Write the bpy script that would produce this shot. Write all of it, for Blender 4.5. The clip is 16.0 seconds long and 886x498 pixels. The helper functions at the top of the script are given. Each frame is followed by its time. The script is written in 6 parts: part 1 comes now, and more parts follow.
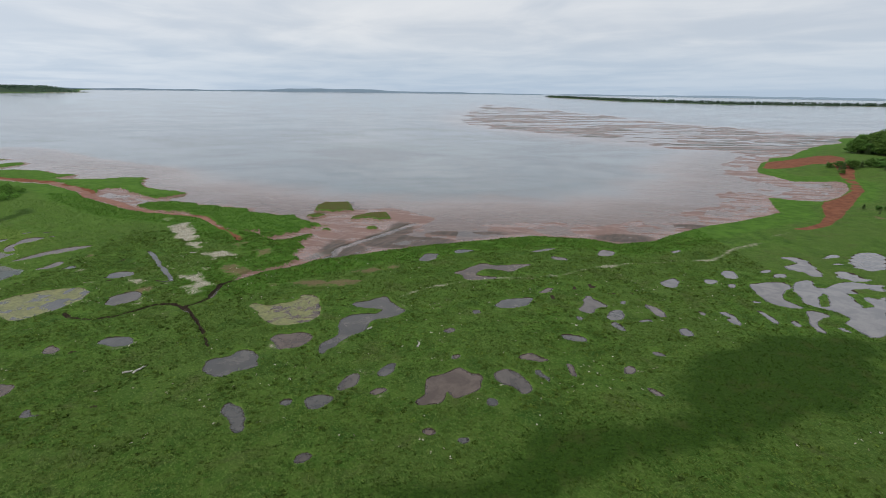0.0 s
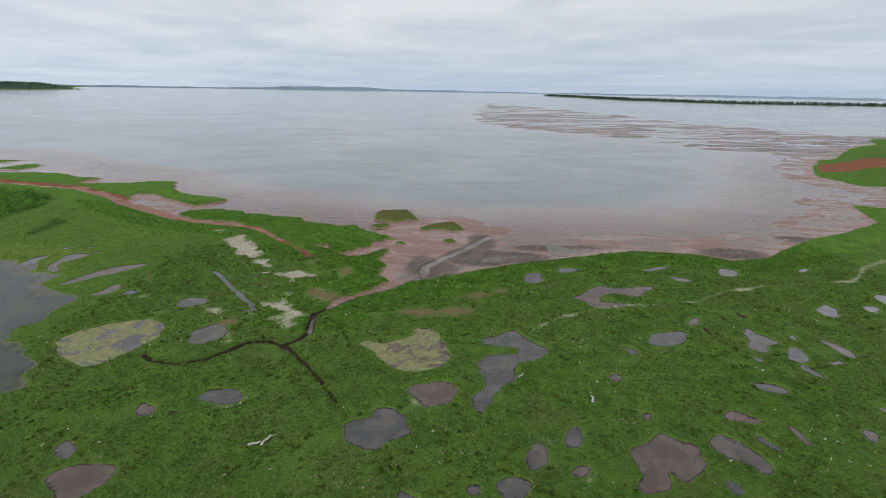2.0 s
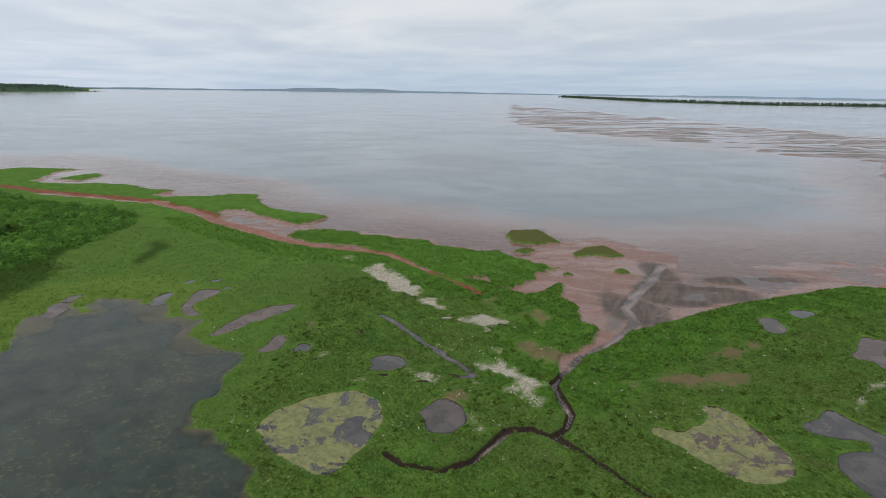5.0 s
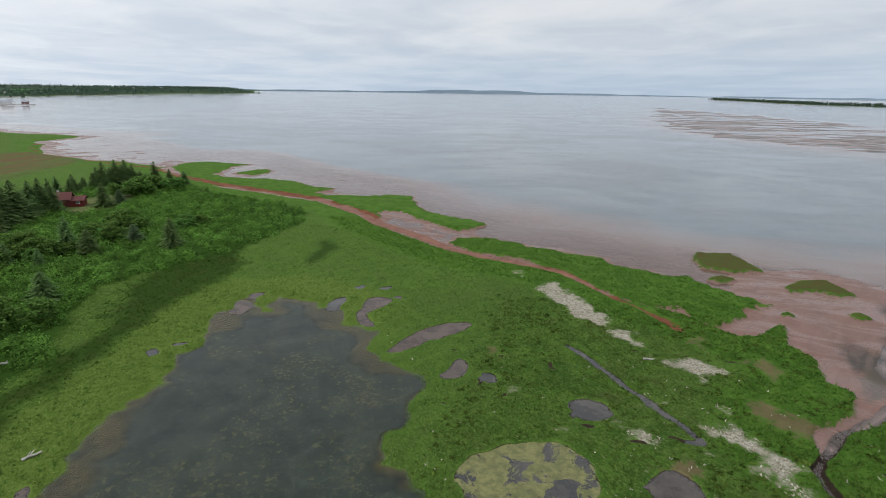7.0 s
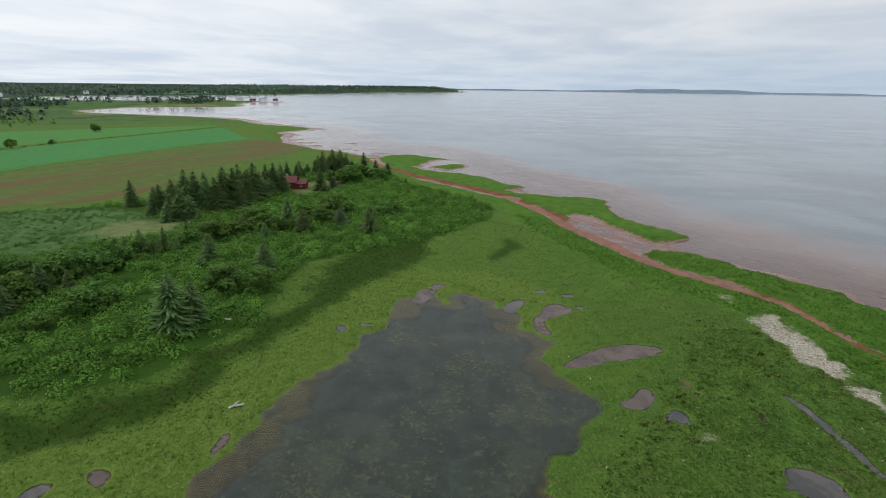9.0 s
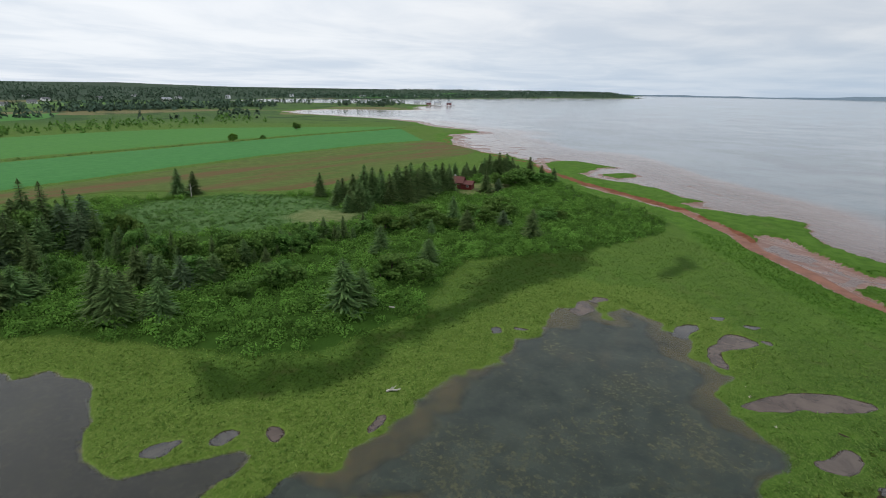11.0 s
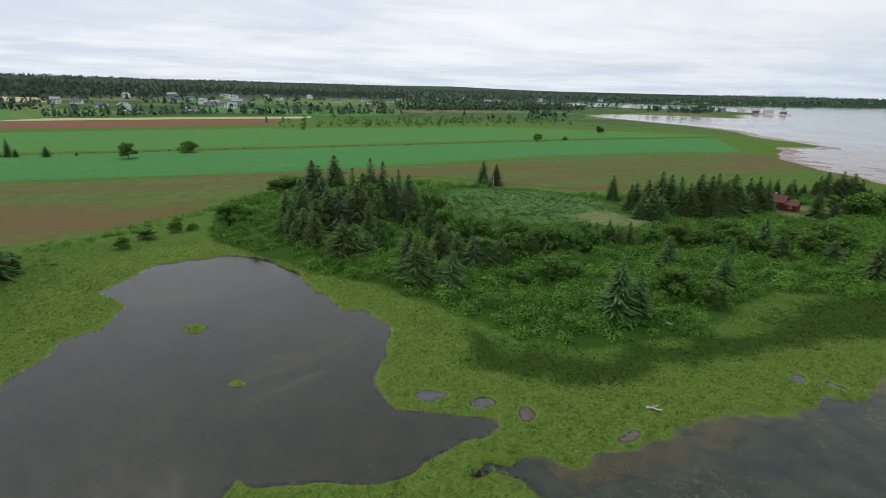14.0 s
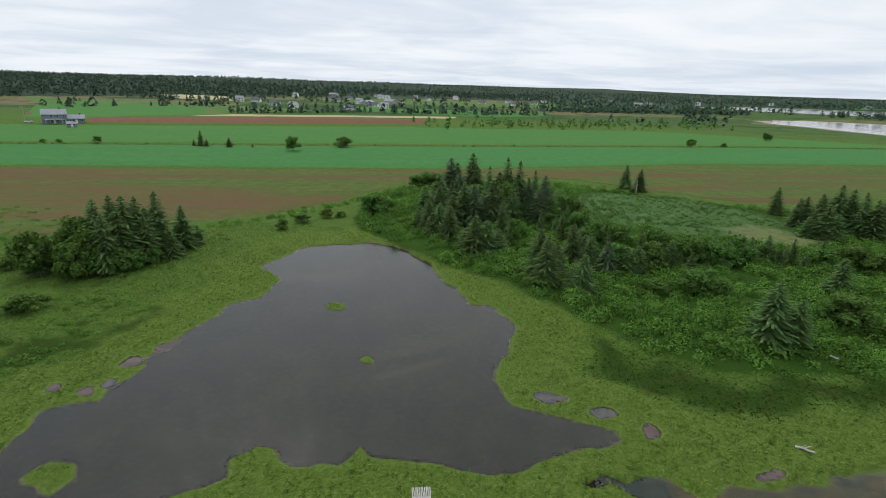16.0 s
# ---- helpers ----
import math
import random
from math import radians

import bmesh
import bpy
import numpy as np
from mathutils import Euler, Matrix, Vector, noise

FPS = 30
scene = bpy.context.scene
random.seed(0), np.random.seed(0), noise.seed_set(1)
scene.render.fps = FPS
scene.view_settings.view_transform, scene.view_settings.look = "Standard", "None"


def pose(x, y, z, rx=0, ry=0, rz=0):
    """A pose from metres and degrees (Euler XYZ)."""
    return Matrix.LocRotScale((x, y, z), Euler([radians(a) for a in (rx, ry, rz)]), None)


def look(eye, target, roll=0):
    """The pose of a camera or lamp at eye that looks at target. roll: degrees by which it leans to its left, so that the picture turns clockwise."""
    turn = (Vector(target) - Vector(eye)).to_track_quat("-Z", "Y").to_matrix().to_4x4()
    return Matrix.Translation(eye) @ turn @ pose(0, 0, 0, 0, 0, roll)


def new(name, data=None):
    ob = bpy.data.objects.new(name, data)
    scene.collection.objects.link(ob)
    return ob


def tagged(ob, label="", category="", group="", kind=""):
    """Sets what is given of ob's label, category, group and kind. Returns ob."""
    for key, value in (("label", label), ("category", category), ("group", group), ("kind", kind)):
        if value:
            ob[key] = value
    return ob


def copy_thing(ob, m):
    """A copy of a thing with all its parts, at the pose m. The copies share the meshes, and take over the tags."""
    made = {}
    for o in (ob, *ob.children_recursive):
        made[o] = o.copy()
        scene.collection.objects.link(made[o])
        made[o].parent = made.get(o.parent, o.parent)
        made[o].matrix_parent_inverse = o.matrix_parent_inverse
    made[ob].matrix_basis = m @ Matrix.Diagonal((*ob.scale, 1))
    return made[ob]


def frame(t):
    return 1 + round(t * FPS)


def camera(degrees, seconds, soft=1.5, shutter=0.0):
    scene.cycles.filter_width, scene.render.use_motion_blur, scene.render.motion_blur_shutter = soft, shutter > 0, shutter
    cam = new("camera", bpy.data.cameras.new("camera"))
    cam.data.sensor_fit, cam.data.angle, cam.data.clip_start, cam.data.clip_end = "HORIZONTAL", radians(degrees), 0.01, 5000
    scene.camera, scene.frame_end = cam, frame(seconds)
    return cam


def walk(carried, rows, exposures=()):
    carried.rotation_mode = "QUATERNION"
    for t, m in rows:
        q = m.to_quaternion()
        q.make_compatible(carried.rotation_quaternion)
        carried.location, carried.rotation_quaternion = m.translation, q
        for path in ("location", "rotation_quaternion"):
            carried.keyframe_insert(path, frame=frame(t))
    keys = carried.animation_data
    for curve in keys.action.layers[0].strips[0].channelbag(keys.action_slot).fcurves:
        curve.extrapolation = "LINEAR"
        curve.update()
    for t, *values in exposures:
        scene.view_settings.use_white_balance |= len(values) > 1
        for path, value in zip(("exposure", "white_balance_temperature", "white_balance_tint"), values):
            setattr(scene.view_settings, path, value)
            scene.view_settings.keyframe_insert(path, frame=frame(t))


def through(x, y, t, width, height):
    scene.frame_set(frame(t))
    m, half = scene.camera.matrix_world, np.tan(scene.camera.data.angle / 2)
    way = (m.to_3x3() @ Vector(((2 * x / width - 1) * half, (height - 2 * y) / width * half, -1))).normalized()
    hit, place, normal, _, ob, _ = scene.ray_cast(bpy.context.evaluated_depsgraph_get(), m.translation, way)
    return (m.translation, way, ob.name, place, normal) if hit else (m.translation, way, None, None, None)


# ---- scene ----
cam = camera(79.66, 16.0, soft=0.75)
PATH = [
    (0, -0.01, 0.00, 32.50, 0.02, -16.70, 0.78),
    (0.5, -5.05, 3.29, 32.65, -0.17, -16.85, 0.98),
    (1, -10.00, 6.65, 32.49, -0.27, -16.86, 1.06),
    (1.5, -14.85, 9.95, 32.29, -0.42, -16.86, 1.03),
    (2, -19.77, 13.21, 32.15, -0.59, -16.86, 0.99),
    (2.5, -24.76, 16.59, 32.04, -0.68, -16.88, 1.02),
    (3, -29.76, 19.31, 32.12, -0.64, -16.83, 0.84),
    (5.5, -53.89, 32.80, 32.44, 1.19, -16.73, 0.93),
    (6, -56.67, 34.63, 32.51, 4.83, -16.71, 0.90),
    (6.5, -58.83, 36.14, 32.49, 9.02, -16.71, 0.77),
    (7, -60.34, 37.88, 32.14, 13.99, -16.75, 0.82),
    (7.5, -61.21, 38.86, 31.96, 19.00, -16.71, 0.78),
    (8, -61.68, 40.65, 31.55, 25.27, -16.90, 0.87),
    (10.5, -62.71, 41.15, 31.38, 45.98, -16.82, 0.71),
    (11, -63.21, 41.03, 31.04, 51.80, -16.80, 0.99),
    (11.5, -63.14, 41.16, 30.82, 57.68, -16.84, 1.10),
    (12, -63.07, 41.30, 30.65, 62.95, -16.83, 1.07),
    (12.5, -62.96, 41.37, 30.60, 67.54, -16.88, 1.13),
    (13, -62.78, 41.23, 30.55, 72.38, -16.93, 1.29),
    (13.5, -62.68, 41.23, 30.35, 77.25, -16.94, 1.42),
    (14, -62.79, 41.21, 30.05, 82.93, -16.96, 1.47),
    (14.5, -62.76, 41.32, 29.81, 88.90, -17.00, 1.49),
    (15, -62.54, 41.34, 29.68, 93.86, -17.06, 1.57),
    (15.5, -62.34, 41.46, 29.58, 96.26, -17.06, 1.65),
    (16, -62.28, 41.47, 29.62, 97.77, -17.16, 1.69),
]
walk(cam, [(t, pose(x, y, z, 90 + pitch, 0, yaw) @ pose(0, 0, 0, 0, 0, roll)) for t, x, y, z, yaw, pitch, roll in PATH],
     exposures=[(0.0, 0.0), (16.0, 0.0)])

# ---------------------------------------------------------------- nodes

class Nodes:
    """A small builder for node trees."""

    def __init__(self, tree):
        self.t = tree
        tree.nodes.clear()

    def add(self, kind, **sets):
        n = self.t.nodes.new(kind)
        for key, value in sets.items():
            if key in n.inputs:
                self.put(n.inputs[key], value)
        return n

    def put(self, socket, value):
        if isinstance(value, bpy.types.NodeSocket):
            self.t.links.new(value, socket)
        elif isinstance(value, tuple) and len(value) == 3 and socket.type == "RGBA":
            socket.default_value = (*value, 1)
        else:
            socket.default_value = value

    def math(self, op, a, b=0.0, c=None, clamp=False):
        n = self.t.nodes.new("ShaderNodeMath")
        n.operation, n.use_clamp = op, clamp
        self.put(n.inputs[0], a), self.put(n.inputs[1], b)
        if c is not None:
            self.put(n.inputs[2], c)
        return n.outputs[0]

    def ramp(self, value, lo, hi, a=0.0, b=1.0):
        n = self.t.nodes.new("ShaderNodeMapRange")
        n.interpolation_type = "SMOOTHSTEP"
        for i, v in enumerate((value, lo, hi, a, b)):
            self.put(n.inputs[i], v)
        return n.outputs[0]

    def mix(self, f, a, b):
        n = self.t.nodes.new("ShaderNodeMix")
        n.data_type = "RGBA"
        self.put(n.inputs[0], f)
        self.put(n.inputs[6], a), self.put(n.inputs[7], b)
        return n.outputs[2]

    def noise(self, scale, detail=4.0, rough=0.55, vec=None, warp=0.0):
        n = self.t.nodes.new("ShaderNodeTexNoise")
        n.inputs["Scale"].default_value, n.inputs["Detail"].default_value = scale, detail
        n.inputs["Roughness"].default_value, n.inputs["Distortion"].default_value = rough, warp
        if vec is not None:
            self.put(n.inputs["Vector"], vec)
        return n.outputs["Fac"]

    def attr(self, name):
        n = self.t.nodes.new("ShaderNodeAttribute")
        n.attribute_name = name
        return n.outputs["Fac"]

    def coords(self, which="Object"):
        return self.t.nodes.new("ShaderNodeTexCoord").outputs[which]

    def scaled(self, vec, sx, sy, sz=1.0, turn=0.0):
        n = self.t.nodes.new("ShaderNodeMapping")
        n.vector_type = "TEXTURE"
        self.put(n.inputs["Vector"], vec)
        n.inputs["Scale"].default_value = (1 / sx, 1 / sy, 1 / sz)
        n.inputs["Rotation"].default_value = (0, 0, radians(turn))
        return n.outputs[0]

    def bump(self, height, strength=0.5, distance=0.1):
        return self.add("ShaderNodeBump", Strength=strength, Distance=distance, Height=height).outputs[0]

    def out(self, shader):
        o = self.t.nodes.new("ShaderNodeOutputMaterial")
        self.t.links.new(shader, o.inputs[0])


def material(name):
    m = bpy.data.materials.new(name)
    m.use_nodes = True
    return m, Nodes(m.node_tree)


def principled(n, **sets):
    return n.add("ShaderNodeBsdfPrincipled", **sets).outputs[0]


# ---------------------------------------------------------------- sky and sun

SUN_UP, SUN_TURN = 52.0, 245.0
world = bpy.data.worlds.new("overcast_sky")
world.use_nodes = True
scene.world = world
w = Nodes(world.node_tree)
sky = world.node_tree.nodes.new("ShaderNodeTexSky")
sky.sky_type, sky.sun_disc = "NISHITA", False
sky.sun_elevation, sky.sun_rotation = radians(SUN_UP), radians(SUN_TURN)
ray = w.coords("Generated")
sep = w.add("ShaderNodeSeparateXYZ", Vector=ray)
up = w.math("MAXIMUM", sep.outputs[2], 0.0)
flat = w.math("ADD", up, 0.07)
deck = w.add("ShaderNodeCombineXYZ", X=w.math("DIVIDE", sep.outputs[0], flat), Y=w.math("DIVIDE", sep.outputs[1], flat)).outputs[0]
big = w.noise(0.30, 5, 0.5, deck, 0.5)
small = w.noise(0.9, 6, 0.55, w.scaled(deck, 1, 0.75, 1, 25), 0.5)
cloud = w.math("ADD", w.math("MULTIPLY", big, 0.6), w.math("MULTIPLY", small, 0.4))
tone = w.ramp(cloud, 0.36, 0.64)
grey = w.mix(tone, (0.585, 0.65, 0.74), (0.82, 0.845, 0.88))
low = w.ramp(up, 0.0, 0.11, 1.0, 0.0)
sunward = w.ramp(w.math("ADD", w.math("MULTIPLY", sep.outputs[0], -0.9), w.math("MULTIPLY", sep.outputs[1], -0.45)), -0.5, 0.9)
band = w.mix(w.math("MULTIPLY", low, w.math("SUBTRACT", 0.6, w.math("MULTIPLY", sunward, 0.45))), grey, (0.40, 0.55, 0.73))
gain = w.math("ADD", w.math("ADD", 0.97, w.math("MULTIPLY", sunward, 0.22)), w.ramp(up, 0.18, 0.9, 0.0, 0.75))
cover = w.add("ShaderNodeBackground", Color=band, Strength=gain)
clear = w.add("ShaderNodeBackground", Color=sky.outputs[0], Strength=0.06)
blend = w.add("ShaderNodeMixShader", Fac=0.92)
world.node_tree.links.new(clear.outputs[0], blend.inputs[1])
world.node_tree.links.new(cover.outputs[0], blend.inputs[2])
wo = world.node_tree.nodes.new("ShaderNodeOutputWorld")
world.node_tree.links.new(blend.outputs[0], wo.inputs[0])

sun = new("sun", bpy.data.lights.new("sun", "SUN"))
sun.data.energy, sun.data.angle, sun.data.color = 1.15, radians(16), (1.0, 0.97, 0.92)
sun.matrix_world = look((-0.9, -0.45, 1.28), (0, 0, 0))

# ---------------------------------------------------------------- plan of the shore (metres)

POOLS = []
POOLS.append((True, [(-68.1, 75.0), (-67.9, 77.2), (-66.1, 79.1), (-63.0, 81.1), (-59.6, 81.8), (-57.1, 79.6), (-56.1, 77.5), (-56.8, 75.2), (-57.8, 72.4), (-58.8, 70.2), (-60.4, 68.5), (-63.6, 70.3), (-66.9, 72.7)]))
POOLS.append((False, [(-52.4, 78.9), (-50.2, 80.9), (-48.5, 80.0), (-47.5, 77.6), (-48.4, 75.5), (-50.0, 74.6), (-51.8, 75.2)]))
POOLS.append((False, [(-59.2, 89.1), (-57.8, 90.2), (-55.4, 89.7), (-54.6, 87.8), (-55.6, 86.5), (-57.9, 86.4)]))
POOLS.append((False, [(-81.4, 94.6), (-80.0, 100.2), (-77.0, 104.8), (-72.7, 106.2), (-73.3, 103.5), (-77.0, 99.5), (-78.7, 96.4), (-80.5, 94.4)]))
POOLS.append((False, [(-74.0, 90.9), (-72.8, 92.9), (-72.7, 95.2), (-71.2, 94.8), (-70.8, 91.8), (-72.2, 90.6), (-73.1, 90.3)]))
POOLS.append((False, [(-68.9, 92.7), (-67.9, 93.0), (-67.2, 91.3), (-68.0, 90.9)]))
POOLS.append((False, [(-44.8, 62.5), (-44.1, 64.2), (-41.1, 63.7), (-40.2, 61.8), (-42.4, 61.3)]))
POOLS.append((False, [(-50.2, 60.0), (-50.1, 61.6), (-48.3, 60.4), (-48.4, 59.2)]))
POOLS.append((False, [(-48.8, 50.9), (-48.2, 51.8), (-46.9, 51.0), (-47.2, 49.2)]))
POOLS.append((False, [(-42.3, 45.8), (-42.6, 47.9), (-41.6, 46.1)]))
POOLS.append((False, [(-52.3, 50.1), (-50.7, 51.7), (-47.8, 52.2), (-47.1, 50.8), (-47.9, 48.5), (-49.1, 47.6), (-50.6, 48.5)]))
POOLS.append((False, [(-53.4, 53.3), (-54.0, 55.2), (-52.5, 54.5), (-51.8, 52.9), (-52.5, 52.5)]))
POOLS.append((False, [(-106.5, 1.3), (-108.6, 1.0), (-108.9, 2.4), (-106.6, 3.2)]))
POOLS.append((False, [(-109.4, 44.5), (-110.4, 46.2), (-109.3, 47.9), (-108.0, 46.1)]))
POOLS.append((False, [(-107.4, 49.7), (-108.7, 51.4), (-107.3, 52.3), (-106.4, 50.6)]))
POOLS.append((False, [(-105.6, 54.2), (-106.4, 55.4), (-104.6, 55.6), (-104.0, 54.4)]))
POOLS.append((False, [(-110.8, 2.1), (-112.6, 2.7), (-112.6, 3.8), (-110.4, 3.5)]))
POOLS.append((False, [(-101.4, -2.2), (-102.7, -2.4), (-102.2, -1.4), (-101.1, -1.3)]))
POOLS.append((False, [(-101.2, 1.4), (-102.5, 1.3), (-102.4, 2.0), (-101.3, 2.6)]))
POOLS.append((False, [(-102.6, 2.8), (-103.7, 2.2), (-104.5, 2.8), (-103.5, 3.3)]))
POOLS.append((False, [(-100.5, 62.0), (-102.2, 63.6), (-101.9, 64.6), (-100.7, 63.4)]))
POOLS.append((False, [(-28.6, 58.4), (-26.5, 59.1), (-25.8, 60.6), (-24.3, 60.8), (-22.6, 59.8), (-22.7, 57.9), (-22.0, 56.6), (-23.2, 55.9), (-24.8, 55.6), (-25.2, 54.3), (-26.9, 54.7), (-28.3, 55.9), (-28.3, 57.0)]))
POOLS.append((True, [(-29.7, 75.7), (-28.8, 76.2), (-26.6, 75.0), (-24.5, 76.4), (-22.7, 78.1), (-22.8, 80.0), (-21.2, 80.0), (-19.7, 77.7), (-18.5, 74.5), (-18.2, 72.0), (-19.0, 70.0), (-21.0, 68.6), (-23.4, 68.5), (-25.5, 70.1), (-26.9, 72.0), (-28.5, 74.1)]))
POOLS.append((False, [(-22.9, 64.3), (-22.4, 65.2), (-20.6, 65.8), (-18.1, 66.2), (-17.3, 65.0), (-17.8, 63.4), (-18.7, 62.1), (-20.1, 61.2), (-21.5, 62.3)]))
POOLS.append((False, [(-14.0, 76.2), (-13.1, 77.3), (-11.3, 78.1), (-9.9, 79.5), (-8.8, 79.6), (-7.8, 77.1), (-7.1, 75.3), (-5.5, 74.3), (-6.3, 72.8), (-8.0, 71.6), (-9.3, 71.1), (-10.4, 69.8), (-10.7, 67.9), (-11.4, 66.1), (-12.7, 64.9), (-13.4, 63.5), (-13.8, 61.9), (-14.8, 61.6), (-15.1, 60.2), (-15.7, 61.9), (-15.4, 63.5), (-14.4, 64.8), (-13.8, 65.9), (-14.4, 68.3), (-14.5, 70.6), (-13.4, 72.2), (-11.8, 73.1), (-10.1, 72.7), (-9.2, 73.8), (-9.0, 75.1), (-10.4, 74.8), (-12.1, 74.9)]))
POOLS.append((False, [(-11.5, 52.6), (-11.3, 54.1), (-10.5, 55.1), (-9.7, 55.4), (-9.4, 54.5), (-9.8, 52.9), (-10.6, 52.1), (-11.2, 51.7)]))
POOLS.append((False, [(-14.7, 49.4), (-14.5, 50.2), (-13.4, 50.6), (-12.1, 50.4), (-11.4, 49.8), (-11.9, 48.9), (-13.1, 48.1), (-14.0, 48.2)]))
POOLS.append((False, [(-22.7, 47.5), (-22.6, 48.9), (-21.6, 48.5), (-20.5, 47.4), (-19.6, 45.8), (-19.1, 44.6), (-19.6, 44.1), (-20.5, 44.6), (-21.3, 45.9)]))
POOLS.append((False, [(-1.6, 52.9), (-1.4, 54.4), (-0.1, 55.4), (1.2, 56.1), (2.0, 57.1), (2.5, 56.5), (3.3, 55.5), (4.5, 55.8), (4.5, 54.3), (4.0, 52.5), (2.4, 51.0), (1.5, 50.7), (1.2, 52.1), (0.2, 52.1), (0.4, 51.2), (-0.0, 49.8), (-1.2, 49.3), (-2.7, 49.1), (-3.0, 49.7), (-2.0, 51.1), (-1.3, 51.5)]))
POOLS.append((False, [(6.2, 55.5), (7.2, 56.7), (8.2, 56.9), (9.2, 55.9), (9.9, 54.6), (10.2, 52.9), (9.7, 51.8), (9.1, 51.8), (7.8, 53.1), (6.6, 53.9)]))
POOLS.append((False, [(-7.3, 55.4), (-6.8, 57.1), (-5.9, 58.1), (-5.5, 57.6), (-6.0, 55.9), (-6.7, 54.9)]))
POOLS.append((False, [(23.4, 53.4), (24.3, 53.0), (24.8, 51.7), (24.0, 51.4)]))
POOLS.append((False, [(-5.0, 99.2), (-3.3, 103.7), (-1.1, 103.8), (-1.6, 100.0), (-3.7, 98.2)]))
POOLS.append((False, [(5.1, 50.6), (6.0, 50.2), (5.8, 49.2), (5.1, 49.5)]))
POOLS.append((False, [(-13.2, 40.7), (-12.3, 41.4), (-11.7, 41.0), (-12.3, 40.3), (-12.8, 40.0)]))
POOLS.append((False, [(-17.3, 49.2), (-16.9, 49.9), (-16.1, 49.8), (-16.5, 48.7)]))
POOLS.append((False, [(-7.6, 51.8), (-6.6, 52.4), (-6.0, 52.0), (-6.8, 51.3)]))
POOLS.append((False, [(-1.8, 44.8), (-1.0, 45.2), (-0.5, 44.4), (-1.2, 44.0)]))
POOLS.append((False, [(1.5, 43.6), (2.7, 43.5), (2.2, 42.8)]))
POOLS.append((False, [(53.9, 88.3), (56.7, 88.7), (60.5, 89.1), (60.6, 86.9), (58.4, 84.9), (56.3, 82.2), (55.5, 80.5), (56.2, 79.1), (56.8, 77.3), (54.1, 77.2), (52.5, 79.7), (52.6, 83.9)]))
POOLS.append((False, [(62.9, 89.2), (66.5, 90.5), (64.8, 87.0), (66.4, 86.0), (70.9, 89.5), (74.3, 89.4), (75.5, 88.3), (78.3, 88.4), (62.6, 68.6), (59.6, 66.7), (59.5, 68.5), (59.4, 71.7), (61.3, 73.2), (61.3, 75.5), (59.7, 76.9), (58.1, 79.2), (59.7, 82.4), (59.9, 85.0)]))
POOLS.append((False, [(68.8, 103.8), (72.3, 104.7), (72.8, 101.0), (71.5, 95.8), (69.9, 91.9), (68.2, 92.4), (67.8, 94.9), (65.9, 96.2), (66.5, 98.9), (69.3, 99.4), (71.0, 100.9)]))
POOLS.append((False, [(76.9, 103.4), (82.1, 107.1), (82.8, 106.3), (80.2, 103.9)]))
POOLS.append((False, [(76.9, 100.4), (79.3, 100.9), (77.4, 98.7)]))
POOLS.append((False, [(74.0, 95.2), (75.9, 95.9), (76.9, 94.4), (76.9, 92.2), (77.6, 90.4), (74.5, 89.7), (72.9, 91.7)]))
POOLS.append((False, [(81.5, 101.4), (85.5, 106.1), (89.9, 108.7), (92.6, 107.6), (90.4, 103.6), (85.2, 97.0), (83.7, 96.9), (80.9, 96.1), (80.0, 97.8)]))
POOLS.append((False, [(52.6, 95.0), (54.7, 95.4), (54.1, 91.9), (52.7, 90.6), (50.9, 91.1)]))
POOLS.append((False, [(50.3, 87.9), (51.4, 88.2), (50.3, 85.9), (49.5, 86.2)]))
POOLS.append((False, [(47.0, 90.1), (49.1, 89.9), (47.3, 87.5), (46.3, 88.3)]))
POOLS.append((False, [(61.7, 93.7), (63.9, 94.1), (62.7, 91.6), (60.6, 91.5)]))
POOLS.append((False, [(60.2, 95.3), (62.4, 96.4), (61.8, 94.7), (59.8, 94.0)]))
POOLS.append((False, [(38.3, 88.3), (40.4, 89.2), (42.1, 90.8), (41.9, 88.7), (40.0, 85.5), (38.4, 86.0)]))
POOLS.append((False, [(32.0, 78.0), (33.0, 76.7), (33.6, 75.6), (33.5, 73.0), (32.3, 73.4), (32.0, 76.0)]))
POOLS.append((False, [(29.1, 71.5), (30.6, 72.1), (30.5, 71.3), (29.2, 70.9)]))
POOLS.append((False, [(33.4, 68.9), (35.2, 69.4), (34.6, 66.6), (33.5, 67.0)]))
POOLS.append((False, [(42.3, 75.2), (43.5, 75.5), (44.0, 73.8), (43.0, 70.4), (42.2, 71.1), (42.1, 72.7), (43.2, 72.8)]))
POOLS.append((False, [(48.8, 76.1), (49.5, 75.7), (49.5, 72.4), (48.5, 71.1), (48.5, 73.5)]))
POOLS.append((False, [(51.8, 72.4), (52.5, 72.3), (51.9, 70.5), (51.1, 70.6)]))
POOLS.append((False, [(56.1, 76.1), (57.9, 76.2), (58.8, 74.3), (56.4, 73.4), (54.8, 71.2), (54.0, 68.0), (53.2, 68.7), (54.1, 71.7), (55.0, 73.8)]))
POOLS.append((False, [(57.6, 70.3), (58.0, 69.2), (57.7, 68.4), (56.9, 69.1)]))
POOLS.append((False, [(50.1, 80.1), (51.1, 79.6), (50.4, 78.6)]))
POOLS.append((False, [(39.1, 75.8), (39.9, 74.5), (39.1, 73.6)]))
POOLS.append((False, [(27.1, 62.1), (28.1, 61.6), (28.5, 60.7), (27.1, 60.8)]))
POOLS.append((False, [(22.3, 57.9), (23.2, 58.6), (23.3, 56.9), (22.1, 56.3)]))
